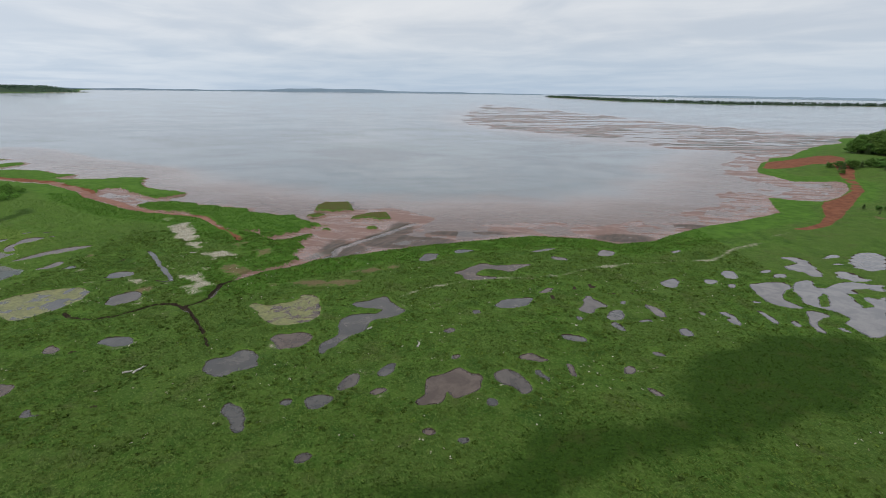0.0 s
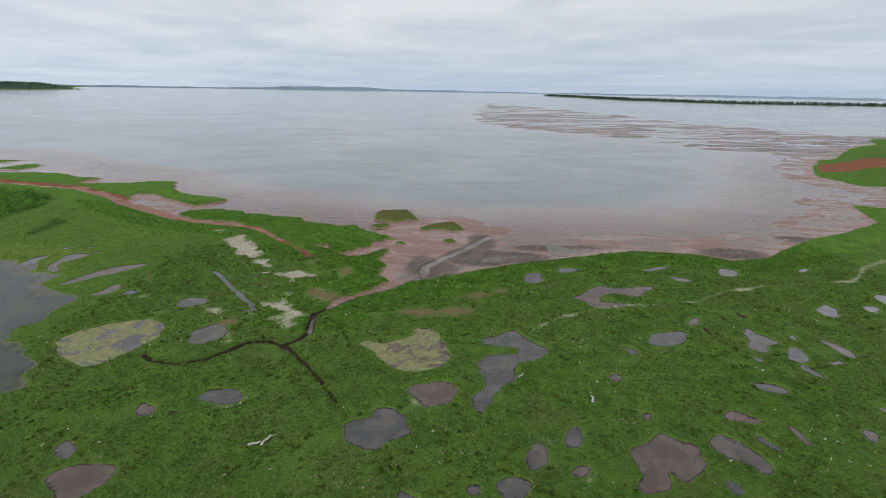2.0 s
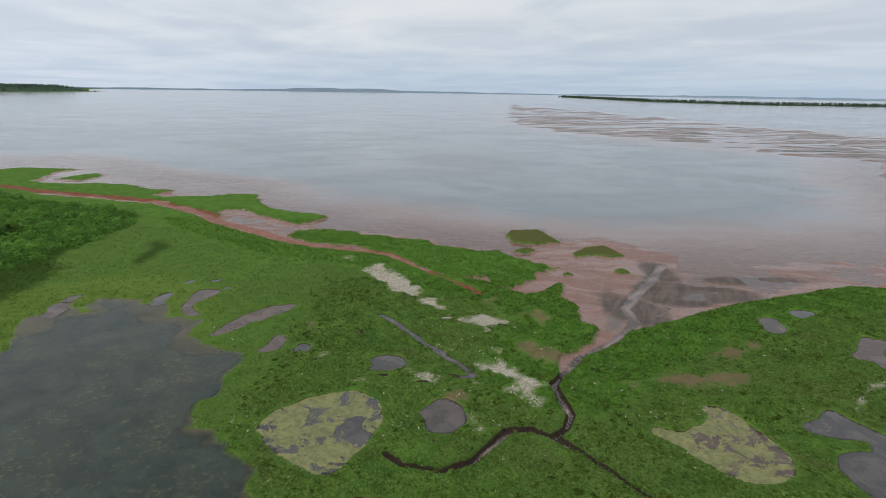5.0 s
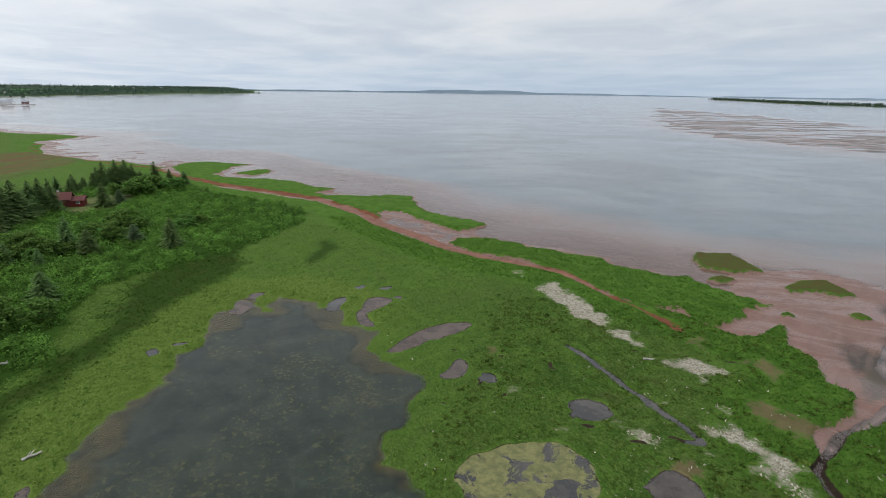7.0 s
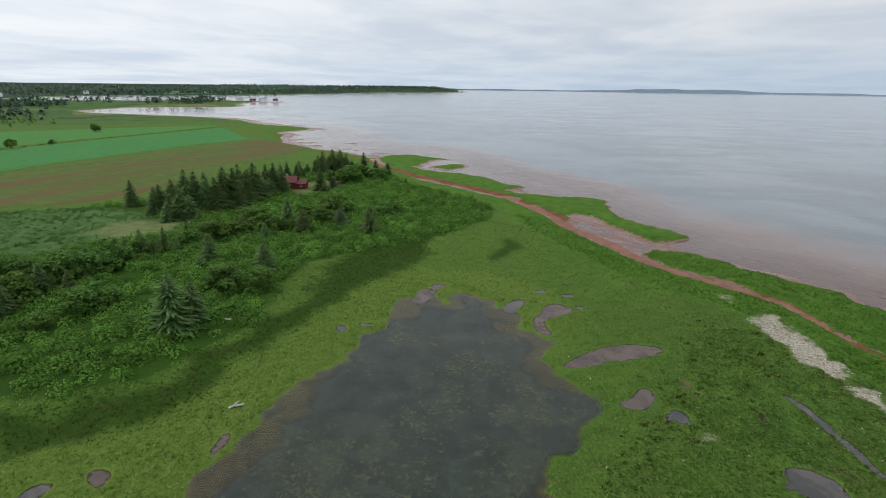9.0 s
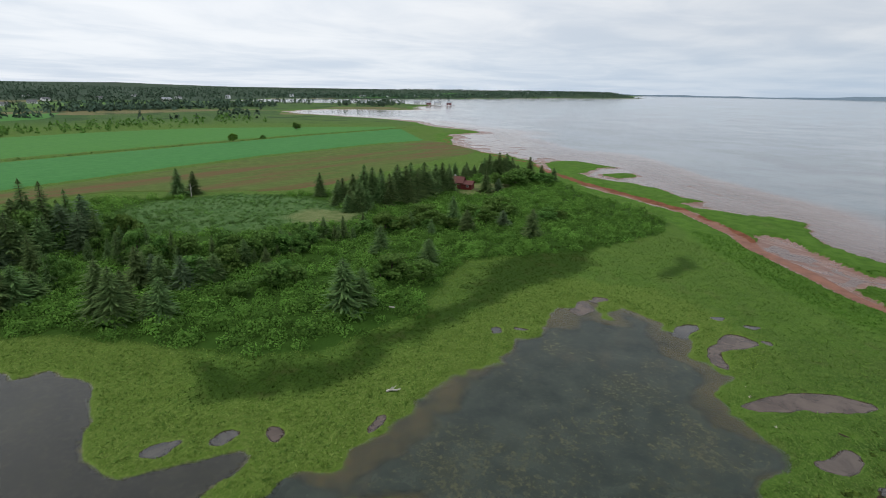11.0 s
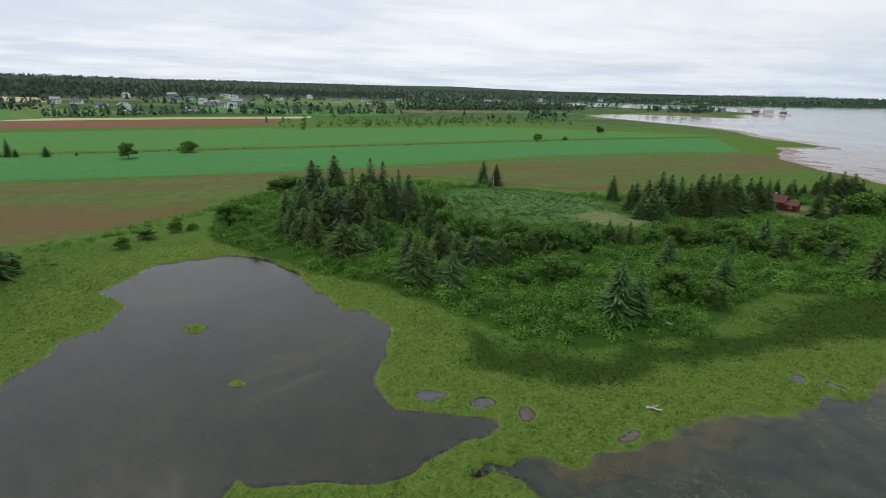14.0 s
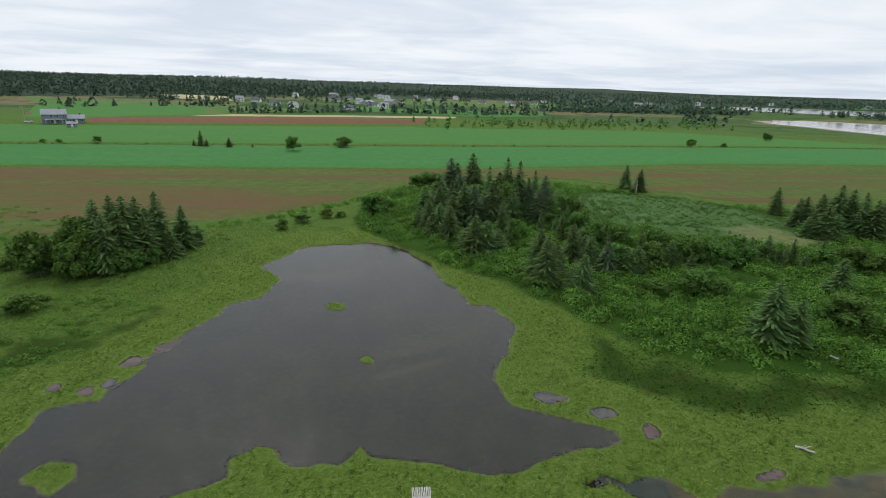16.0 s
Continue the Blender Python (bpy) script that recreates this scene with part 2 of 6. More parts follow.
POOLS.append((False, [(1.7, 91.6), (3.8, 93.6), (6.0, 96.3), (7.8, 98.1), (9.3, 96.5), (12.6, 96.9), (15.4, 97.4), (17.0, 97.5), (14.2, 94.7), (12.6, 92.6), (10.7, 93.8), (8.6, 94.4), (6.4, 93.0), (5.6, 90.8), (7.7, 90.0), (9.6, 90.1), (9.1, 88.3), (6.6, 88.2), (4.1, 88.1), (3.7, 90.4)]))
POOLS.append((False, [(8.3, 75.8), (8.9, 78.3), (11.0, 79.4), (12.9, 79.7), (14.8, 80.5), (13.5, 77.6), (11.5, 75.7)]))
POOLS.append((False, [(15.8, 82.3), (16.8, 83.9), (18.8, 85.0), (17.3, 82.6)]))
POOLS.append((False, [(20.5, 75.4), (22.1, 77.4), (23.2, 80.5), (24.3, 81.6), (24.6, 79.1), (25.7, 76.9), (23.4, 76.3), (22.7, 73.9)]))
POOLS.append((False, [(19.7, 73.0), (20.7, 72.6), (19.8, 71.4)]))
POOLS.append((False, [(24.5, 73.2), (26.1, 75.3), (27.5, 75.4), (27.0, 73.2), (25.6, 71.6), (24.3, 71.9)]))
POOLS.append((False, [(24.2, 70.7), (25.5, 71.2), (25.8, 68.3), (24.9, 68.7)]))
POOLS.append((False, [(16.3, 66.6), (18.1, 66.8), (19.4, 65.8), (18.7, 64.6), (17.0, 65.1)]))
POOLS.append((False, [(9.8, 60.1), (11.1, 61.2), (12.3, 59.9), (13.1, 59.6), (12.3, 58.8), (10.4, 59.4)]))
POOLS.append((False, [(15.4, 58.7), (15.9, 58.0), (15.8, 55.4), (15.3, 56.1)]))
POOLS.append((False, [(11.4, 56.7), (12.1, 56.3), (13.2, 54.0), (12.2, 54.8)]))
POOLS.append((False, [(2.4, 106.2), (4.2, 107.1), (7.1, 106.0), (4.7, 104.3), (2.7, 103.8)]))
POOLS.append((False, [(17.7, 105.7), (21.0, 107.5), (24.2, 108.9), (22.7, 107.2), (19.4, 105.4)]))
POOLS.append((False, [(21.9, 103.2), (24.6, 102.1), (24.7, 100.3), (22.5, 100.2)]))
POOLS.append((False, [(31.2, 103.6), (33.7, 108.1), (36.1, 106.2), (33.7, 102.9)]))
POOLS.append((False, [(47.7, 107.1), (50.6, 108.5), (48.4, 105.9)]))
POOLS.append((False, [(4.7, 74.6), (5.6, 75.1), (5.7, 73.6), (4.8, 73.3)]))
POOLS.append((False, [(0.4, 67.5), (1.4, 68.3), (1.9, 67.4), (1.0, 66.8)]))
POOLS.append((False, [(28.3, 78.8), (29.2, 79.3), (28.6, 77.6)]))
POOLS.append((False, [(1.4, 60.2), (2.0, 60.7), (2.3, 59.8), (1.7, 59.3)]))
POOLS.append((False, [(-89.3, 103.1), (-90.4, 110.7), (-88.5, 112.0), (-86.5, 111.0), (-86.8, 108.5), (-88.0, 106.9), (-88.4, 104.5), (-85.8, 101.4), (-86.9, 101.0)]))
POOLS.append((False, [(-95.7, 106.2), (-94.6, 110.4), (-93.5, 109.0), (-93.5, 104.8)]))
POOLS.append((False, [(-94.6, 114.4), (-93.0, 115.9), (-92.7, 113.8)]))
POOLS.append((False, [(-90.5, 115.2), (-88.5, 116.8), (-88.4, 114.9)]))
POOLS.append((False, [(-86.7, 112.1), (-85.6, 113.1), (-85.3, 111.4)]))
POOLS.append((False, [(-108.3, 101.4), (-109.1, 104.0), (-106.3, 102.2), (-106.3, 99.9)]))
POOLS.append((False, [(-109.1, 106.6), (-108.2, 108.1), (-106.8, 108.0), (-107.2, 105.8)]))
POOLS.append((False, [(-109.8, 86.6), (-109.7, 87.8), (-108.3, 86.7), (-108.4, 85.5)]))
POOLS.append((False, [(-108.6, 89.5), (-107.2, 90.5), (-107.4, 89.2)]))
POOL_ISLES = [[(61.9, 81.7), (64.5, 83.6), (61.7, 78.6), (59.9, 77.9)],
              [(68.2, 83.8), (69.7, 83.3), (68.1, 78.2), (66.4, 77.6)],
              [(70.8, 85.4), (74.0, 86.4), (74.6, 84.0), (72.0, 81.4), (70.3, 82.8)]]
LAGOON_A = [(-97.2, 51.5), (-99.1, 54.2), (-98.2, 57.8), (-99.7, 59.5), (-100.4, 61.9), (-101.0, 64.7), (-102.2, 68.9), (-102.7, 73.7), (-102.9, 80.5), (-105.4, 86.8), (-106.0, 91.5), (-108.5, 97.3), (-109.2, 105.2), (-104.9, 102.2), (-104.8, 107.6), (-98.5, 107.7), (-95.1, 106.2), (-89.3, 101.1), (-85.3, 99.8), (-83.8, 94.1), (-79.3, 91.9), (-76.0, 90.6), (-74.6, 87.5), (-75.2, 83.4)]
LAGOON_A_NEAR = [(-75.3, 82.9), (-76.0, 79.2), (-75.0, 74.8), (-72.3, 74.1), (-70.2, 71.2), (-67.0, 68.5), (-64.4, 64.1), (-71.3, 57.3), (-82.0, 56.4), (-95.8, 62.1)]
LAGOON_B = [(-92.8, 1.3), (-97.9, 0.5), (-100.5, 3.6), (-105.4, 4.4), (-111.3, 3.2), (-115.8, 3.4), (-123.3, 4.4), (-127.5, 7.5), (-133.0, 6.8), (-139.5, 1.2), (-145.8, 2.2), (-153.1, 3.9), (-155.1, 9.2), (-156.7, 14.2), (-155.2, 20.0), (-149.1, 25.9), (-139.8, 31.6), (-131.7, 35.9), (-131.5, 39.8), (-125.7, 42.6), (-119.4, 42.0), (-111.6, 40.8), (-107.8, 42.6), (-106.3, 47.3), (-104.3, 52.5), (-102.7, 52.5), (-100.5, 47.8), (-97.8, 42.4), (-97.6, 39.3), (-97.2, 33.4), (-97.4, 30.8), (-98.2, 29.4), (-96.0, 28.7), (-95.0, 26.8), (-95.4, 23.8), (-96.6, 22.0), (-94.9, 21.2), (-93.5, 22.2), (-91.6, 20.7), (-89.6, 16.5), (-85.8, 13.0), (-84.5, 5.3)]
ISLET = [(-90.6, 5.9), (-92.5, 6.7), (-92.6, 8.9), (-91.2, 9.9), (-89.5, 9.4), (-90.0, 7.3)]
CREEK = [(-8.0, 129.0), (-13.6, 119.6), (-18.4, 113.6), (-22.1, 107.2), (-22.0, 102.6), (-24.2, 99.2), (-28.0, 94.7), (-32.6, 91.3), (-35.2, 87.6), (-37.5, 84.2), (-37.5, 81.3), (-36.8, 78.4), (-38.0, 75.8), (-39.3, 74.6), (-41.2, 75.7), (-43.9, 75.3), (-45.7, 72.9), (-47.2, 70.8), (-50.0, 69.4), (-53.6, 70.0), (-55.5, 71.7)]
BRANCH = [(-39.3, 74.6), (-37.2, 72.3), (-34.8, 69.2), (-32.5, 65.7), (-30.6, 62.4), (-28.5, 58.8)]
DITCH = [(-59.9, 102.6), (-56.9, 99.2), (-53.8, 95.0), (-51.0, 91.7), (-48.5, 88.3), (-46.6, 85.3)]
MARSH_L = [(-36.3, 86.6), (-35.9, 90.4), (-30.1, 94.9), (-28.3, 99.5), (-30.4, 101.5), (-29.5, 107.3), (-31.3, 110.4), (-29.8, 116.5), (-30.4, 117.7), (-34.3, 112.6), (-37.2, 112.0), (-40.2, 114.4), (-43.0, 118.0), (-46.6, 119.2), (-52.2, 121.6), (-56.4, 125.4), (-61.2, 131.0), (-66.3, 133.2), (-76.9, 136.1), (-84.6, 139.1), (-99.2, 149.7), (-108.7, 156.8), (-115.3, 163.9), (-132.6, 176.0), (-152.7, 182.1), (-173.2, 186.4), (-192.2, 194.2), (-205.8, 203.4)]
COAST_W = [(-224, 220), (-247, 225), (-290, 231), (-328, 250), (-363, 281), (-368, 315), (-434, 318), (-495, 338), (-545, 335), (-590, 322), (-640, 312), (-690, 296),
           (-735, 308), (-775, 345), (-795, 385), (-775, 440), (-740, 480), (-740, 510), (-840, 576), (-895, 645), (-926, 672), (-1000, 660),
           (-1041, 620), (-1000, 520), (-1071, 436), (-1209, 392), (-1265, 400), (-1463, 589), (-1400, 760), (-1368, 785), (-1450, 1158), (-1640, 1850), (-1655, 2120),
           (-1640, 2430), (-1800, 2600), (-2693, 4003), (-5200, 4000)]
SHORE_E = [(-29.9, 93.6), (-24.1, 98.4), (-16.6, 102.3), (-9.6, 106.5), (-1.6, 110.0), (8.2, 113.8), (19.9, 118.0), (32.4, 116.5), (38.6, 112.3), (47.1, 115.0),
           (56.0, 122.7), (66.3, 130.1), (75.8, 134.8), (86.4, 141.8), (95.5, 148.0), (101.0, 160.0), (106.1, 171.0), (111.7, 165.9), (118.9, 164.6), (130.9, 172.7),
           (145.4, 189.4), (154.7, 206.0), (147.7, 205.4), (133.9, 204.3), (133.2, 224.3), (145.3, 247.9), (170.8, 282.6), (188.6, 292.1), (234.0, 341.9), (265.6, 371.9),
           (305.5, 415.0), (429.0, 494.0), (780.0, 546.0), (5200.0, 1170.0)]
MAIN = MARSH_L + COAST_W + [(-5200, -5200), (5200, -5200)] + SHORE_E[::-1]
STRIP_1 = [(-85.3, 143.8), (-83.6, 149.5), (-77.5, 151.0), (-66.6, 146.1), (-54.3, 142.7), (-48.5, 138.3), (-39.7, 135.1), (-37.0, 130.7), (-32.8, 130.3), (-29.4, 126.4), (-31.3, 122.4), (-34.7, 120.2), (-38.9, 114.7), (-41.8, 117.0), (-43.3, 121.0), (-46.4, 119.4), (-52.1, 121.8), (-56.2, 127.7), (-63.1, 134.1), (-72.9, 139.2), (-80.3, 140.7)]
STRIP_2 = [(-198.3, 198.6), (-183.7, 189.4), (-169.5, 189.1), (-154.5, 184.5), (-134.5, 178.3), (-120.4, 172.3), (-110.3, 162.6), (-109.6, 166.4), (-107.2, 170.0), (-97.9, 164.3), (-90.6, 159.0), (-87.4, 157.5), (-80.4, 164.0), (-84.3, 168.8), (-91.9, 169.4), (-97.9, 174.4), (-105.3, 185.3), (-110.6, 193.5), (-117.4, 192.8), (-122.3, 187.8), (-131.2, 188.6), (-139.8, 188.6), (-135.4, 197.5), (-143.7, 199.6), (-158.1, 205.3), (-168.9, 207.4), (-177.8, 206.3), (-192.3, 210.3), (-197.2, 219.7), (-197.5, 232.1), (-196.3, 236.7), (-215.8, 242.0), (-220.8, 236.5), (-223.1, 225.9)]
ISLES = [[(-188.2, 215.7), (-182.9, 229.6), (-176.0, 223.6), (-177.8, 212.1)], [(-36.1, 149.0), (-34.9, 152.9), (-28.2, 154.4), (-26.5, 149.7), (-24.7, 144.1), (-30.6, 141.6), (-35.7, 143.2)], [(-36.1, 136.5), (-32.9, 138.6), (-30.9, 136.8), (-34.7, 134.7)], [(-23.9, 135.5), (-20.5, 139.5), (-15.4, 141.1), (-13.6, 134.4), (-16.8, 133.1), (-20.2, 134.7), (-24.1, 132.6)], [(-18.5, 124.9), (-16.6, 126.0), (-15.8, 123.9), (-18.1, 123.2)], [(-28.8, 122.2), (-27.6, 123.2), (-26.9, 122.1), (-28.4, 121.1)]]
BEACH_L = [(-44.7, 111.9), (-48.4, 117.1), (-54.1, 123.2), (-57.8, 128.6), (-61.9, 132.8), (-66.5, 134.6), (-77.3, 137.7), (-84.7, 141.6), (-97.3, 151.9), (-106.6, 157.0), (-112.9, 165.3), (-118.2, 168.8), (-134.9, 180.4), (-155.2, 186.1), (-177.6, 192.4), (-201.1, 202.7)] + [(-223.6, 215.8), (-260.0, 223.6), (-299.0, 231.4), (-332.8, 253.5), (-358.8, 279.5)]
SANDS = [(85.9, 127.4), (97.2, 133.8), (104.6, 142.5), (112.6, 155.4), (119.4, 164.1), (130.5, 172.2), (142.8, 185.3), (153.6, 201.4), (168.1, 231.7), (166.3, 240.1), (153.2, 235.3), (140.8, 237.6), (163.1, 269.4), (181.4, 271.4), (199.1, 285.0), (199.9, 273.4), (182.7, 241.6), (160.0, 205.9), (148.1, 185.7), (129.7, 164.8), (110.3, 142.8), (98.5, 131.5), (89.5, 126.5)]
FRINGE = [(-26.0, 104.1), (-19.9, 111.9), (-12.6, 125.7), (-6.0, 132.7), (-8.4, 126.0), (-14.6, 117.1), (-21.1, 107.4), (-24.8, 99.6), (-27.8, 97.8)]
STRAW = [[(-64.9, 124.0), (-62.5, 125.8), (-59.6, 121.4), (-56.4, 117.3), (-54.0, 112.3), (-53.2, 108.9), (-55.7, 109.9), (-59.0, 113.2), (-62.1, 116.9)], [(-47.5, 102.0), (-44.9, 103.5), (-42.4, 101.4), (-41.1, 99.3), (-44.0, 97.8), (-46.1, 99.0)], [(-46.8, 88.1), (-44.9, 87.8), (-43.5, 93.0), (-42.7, 91.6), (-42.2, 88.3), (-41.1, 85.3), (-39.2, 85.4), (-39.5, 79.6), (-40.8, 81.0), (-42.6, 82.5), (-43.3, 85.2), (-45.4, 86.3)], [(-53.0, 85.9), (-51.8, 87.4), (-50.5, 86.0), (-50.9, 83.9), (-52.5, 84.5)], [(-71.3, 128.5), (-68.5, 129.8), (-68.5, 127.4), (-70.5, 126.9)], [(-53.5, 107.7), (-50.9, 107.9), (-50.2, 104.8), (-52.2, 104.7)]]
STRAW_LINE = [(-7.5, 80.3), (-0.3, 84.4), (4.5, 87.3), (11.4, 88.4), (21.9, 91.5), (27.9, 94.9), (39.3, 97.3), (52.5, 102.1), (66.4, 110.6), (84.1, 124.9)]
BARE = [[(120.5, 156.0), (119.1, 147.5), (117.6, 137.9), (115.0, 134.6), (116.3, 143.8)], [(-71.7, 101.5), (-70.4, 100.8), (-68.4, 99.2), (-67.3, 98.0), (-68.3, 96.5), (-69.9, 95.9), (-69.7, 98.7), (-70.6, 99.9)], [(-41.4, 93.2), (-39.3, 95.0), (-35.5, 92.7), (-34.3, 90.7), (-36.5, 88.6), (-39.6, 89.7)], [(-16.9, 90.9), (-12.9, 93.2), (-8.6, 95.7), (-9.3, 93.4), (-13.9, 90.4)], [(-38.5, 103.5), (-36.0, 105.5), (-34.2, 102.0), (-36.4, 100.0)], [(-51.0, 80.5), (-49.0, 82.5), (-46.5, 81.0), (-48.5, 78.5)], [(-44.5, 107.0), (-43.0, 110.5), (-41.2, 109.0), (-42.8, 105.5)], [(-29.8, 84.4), (-25.0, 86.8), (-14.7, 87.7), (-12.8, 86.6), (-16.8, 84.2), (-23.4, 83.5)]]
SHRUB_EDGE = [(-148.9, 25.7), (-142.0, 34.5), (-138.9, 40.3), (-134.0, 44.6), (-125.9, 52.4), (-120.1, 57.1), (-115.8, 64.2), (-116.8, 71.5), (-118.3, 81.3), (-127.0, 92.1), (-133.0, 101.3), (-130.7, 108.3), (-127.8, 115.0), (-124.9, 124.8), (-123.3, 137.2), (-122.6, 148.6), (-126.8, 160.4), (-139.9, 168.4), (-168.4, 177.0), (-184.5, 182.8)]
SHRUBS = SHRUB_EDGE + [(-205.4, 174.2), (-213.2, 143.0), (-208.0, 117.0), (-208.0, 106.6), (-218.4, 85.8), (-228.8, 57.2), (-223.6, 31.2), (-208.0, 7.8), (-185.9, 2.6), (-166.4, 7.8), (-158.6, 15.6)]
DARK = [[(-124.8, 52.1), (-114.3, 52.3), (-111.7, 55.4), (-109.1, 63.5), (-112.3, 74.3), (-113.2, 84.3), (-117.0, 90.7), (-117.7, 103.1), (-118.1, 118.8), (-125.9, 129.7), (-132.0, 117.3), (-129.9, 102.3), (-121.1, 90.1), (-117.4, 79.7), (-116.4, 71.2), (-115.5, 64.0), (-119.7, 57.0)],
        [(-7.7, 35.5), (-3.8, 38.0), (1.0, 37.7), (4.7, 41.5), (8.0, 42.4), (9.3, 44.1), (14.5, 45.1), (18.9, 46.6), (27.0, 49.3), (27.1, 53.9), (30.8, 57.8), (38.1, 64.0), (47.1, 67.7), (52.3, 66.1), (59.4, 64.7), (50.4, 53.3), (39.6, 47.6), (33.7, 45.6), (29.4, 42.9), (22.0, 41.9), (16.0, 39.5), (10.7, 37.9), (8.4, 34.0)],
        [(-100.0, -11.5), (-105.0, -10.9), (-110.0, -11.9), (-112.2, -8.8), (-117.5, -6.4), (-121.7, -3.9), (-121.5, -0.5), (-115.1, -2.2), (-108.8, -4.4), (-105.3, -5.9), (-99.0, -9.0)],
        [(-111.8, 123.3), (-117.1, 144.5), (-107.2, 141.7), (-101.7, 135.1), (-102.5, 126.3), (-104.3, 116.4)]]
FLATS = [(23.0, 603.1), (55.2, 479.4), (93.1, 426.5), (121.2, 375.5), (172.6, 322.4), (179.1, 309.4), (263.5, 350.9), (347.2, 465.6), (258.6, 451.0), (290.9, 508.6), (241.1, 569.3), (215.9, 809.1), (189.0, 969.6), (92.4, 1268.9)]
DELTA = [(-39.0, 109.2), (-31.2, 126.1), (-28.6, 140.4), (-15.6, 145.6), (-5.2, 135.2), (-10.4, 123.5), (-16.9, 114.4), (-22.1, 102.7), (-27.3, 97.5), (-31.2, 101.4)]
CUT = [(-97.4, 48.6), (-98.4, 50.2), (-97.6, 51.6), (-98.6, 53.2)]
KELP = [(-11.5, 114, 7, 6), (-6, 114, 9, 4), (-20, 106, 4, 6), (4, 121, 8, 2.5), (-5, 115, 7, 3), (-23, 108, 2.5, 6), (-10, 125, 3, 6), (42, 119, 7, 4), (8, 122, 9, 1.6), (63, 131, 5, 2.5), (-52, 136, 5, 2)]
MUDFLATS = [[(152, 292), (134, 238), (93, 170), (65, 135), (57, 126), (75, 135), (97, 152), (105, 170), (122, 173), (144, 191), (164, 218), (182, 263), (177, 284)],
            [(-233, 275), (-220, 276), (-170, 240), (-140, 222), (-119, 210), (-103, 193), (-107, 188), (-129, 204), (-157, 212), (-187, 236)],
            [(-339, 278), (-344, 319), (-251, 269), (-212, 247), (-232, 239), (-273, 245), (-295, 245)],
            [(-109, 161), (-106, 169), (-95, 166), (-87, 159), (-82, 161), (-76, 158), (-84, 146), (-96, 152)]]
OUTER_SPIT = [(560, 3090), (640, 2030), (875, 1680), (1350, 1670), (3200, 1900), (5200, 2200), (5200, 2400), (3200, 2060), (1350, 1840), (980, 1880), (760, 2200), (610, 3150)]
MEADOW = [(-207.9, 55.4), (-217.2, 65.8), (-220.4, 86.7), (-202.5, 99.8), (-189.1, 103.9), (-175.1, 98.6), (-173.9, 75.8), (-181.7, 59.8)]
GLADE = [(-183.7, 86.5), (-187.8, 95.9), (-175.4, 103.8), (-169.1, 97.6), (-173.4, 86.5)]
LAWN = [(-184.6, 141.7), (-192.6, 153.9), (-189.4, 169.4), (-180.3, 160.6), (-176.2, 146.5), (-178.1, 139.2)]
SHOAL = [(-98.6, 60.8), (-98.8, 63.3), (-99.8, 67.1), (-100.9, 72.2), (-98.1, 71.3), (-95.3, 66.7), (-95.5, 62.4), (-95.9, 57.1), (-97.4, 55.4)]

# ---------------------------------------------------------------- plan arithmetic


def hash2(ix, iy, seed):
    h = np.sin(ix * 127.1 + iy * 311.7 + seed * 74.7) * 43758.5453
    return h - np.floor(h)


def vnoise(x, y, size, seed=0):
    """Smooth value noise, -1 to 1, of the given grain in metres."""
    x, y = x / size, y / size
    ix, iy = np.floor(x), np.floor(y)
    fx, fy = x - ix, y - iy
    fx, fy = fx * fx * (3 - 2 * fx), fy * fy * (3 - 2 * fy)
    a, b = hash2(ix, iy, seed), hash2(ix + 1, iy, seed)
    c, d = hash2(ix, iy + 1, seed), hash2(ix + 1, iy + 1, seed)
    return 2 * ((a * (1 - fx) + b * fx) * (1 - fy) + (c * (1 - fx) + d * fx) * fy) - 1


def step(lo, hi, v):
    t = np.clip((v - lo) / (hi - lo), 0, 1)
    return t * t * (3 - 2 * t)


def inside(px, py, outline, reach):
    """Signed distance to a closed outline, positive inside, no further than reach."""
    o = np.array(outline, float)
    res = np.full(px.shape, -float(reach))
    lo, hi = o.min(0) - reach, o.max(0) + reach
    sel = np.nonzero((px > lo[0]) & (px < hi[0]) & (py > lo[1]) & (py < hi[1]))[0]
    if not len(sel):
        return res
    x, y = px[sel], py[sel]
    best, odd = np.full(x.shape, float(reach * reach)), np.zeros(x.shape, bool)
    for (ax, ay), (bx, by) in zip(o, np.roll(o, -1, 0)):
        ex, ey = bx - ax, by - ay
        t = np.clip(((x - ax) * ex + (y - ay) * ey) / max(ex * ex + ey * ey, 1e-9), 0, 1)
        best = np.minimum(best, (x - ax - t * ex) ** 2 + (y - ay - t * ey) ** 2)
        if ay != by:
            odd ^= ((ay > y) != (by > y)) & (x < (bx - ax) * (y - ay) / (by - ay) + ax)
    d = np.sqrt(best)
    res[sel] = np.where(odd, d, -d)
    return res


def along(px, py, line, reach):
    """Distance to an open line, and how far along it the nearest place lies (0 to 1)."""
    o = np.array(line, float)
    res, part = np.full(px.shape, float(reach)), np.zeros(px.shape)
    lo, hi = o.min(0) - reach, o.max(0) + reach
    sel = np.nonzero((px > lo[0]) & (px < hi[0]) & (py > lo[1]) & (py < hi[1]))[0]
    x, y = px[sel], py[sel]
    best, at = np.full(x.shape, float(reach) ** 2), np.zeros(x.shape)
    for i, ((ax, ay), (bx, by)) in enumerate(zip(o[:-1], o[1:])):
        ex, ey = bx - ax, by - ay
        t = np.clip(((x - ax) * ex + (y - ay) * ey) / max(ex * ex + ey * ey, 1e-9), 0, 1)
        d = (x - ax - t * ex) ** 2 + (y - ay - t * ey) ** 2
        near = d < best
        best, at = np.where(near, d, best), np.where(near, (i + t) / (len(o) - 1), at)
    res[sel], part[sel] = np.sqrt(best), at
    return res, part


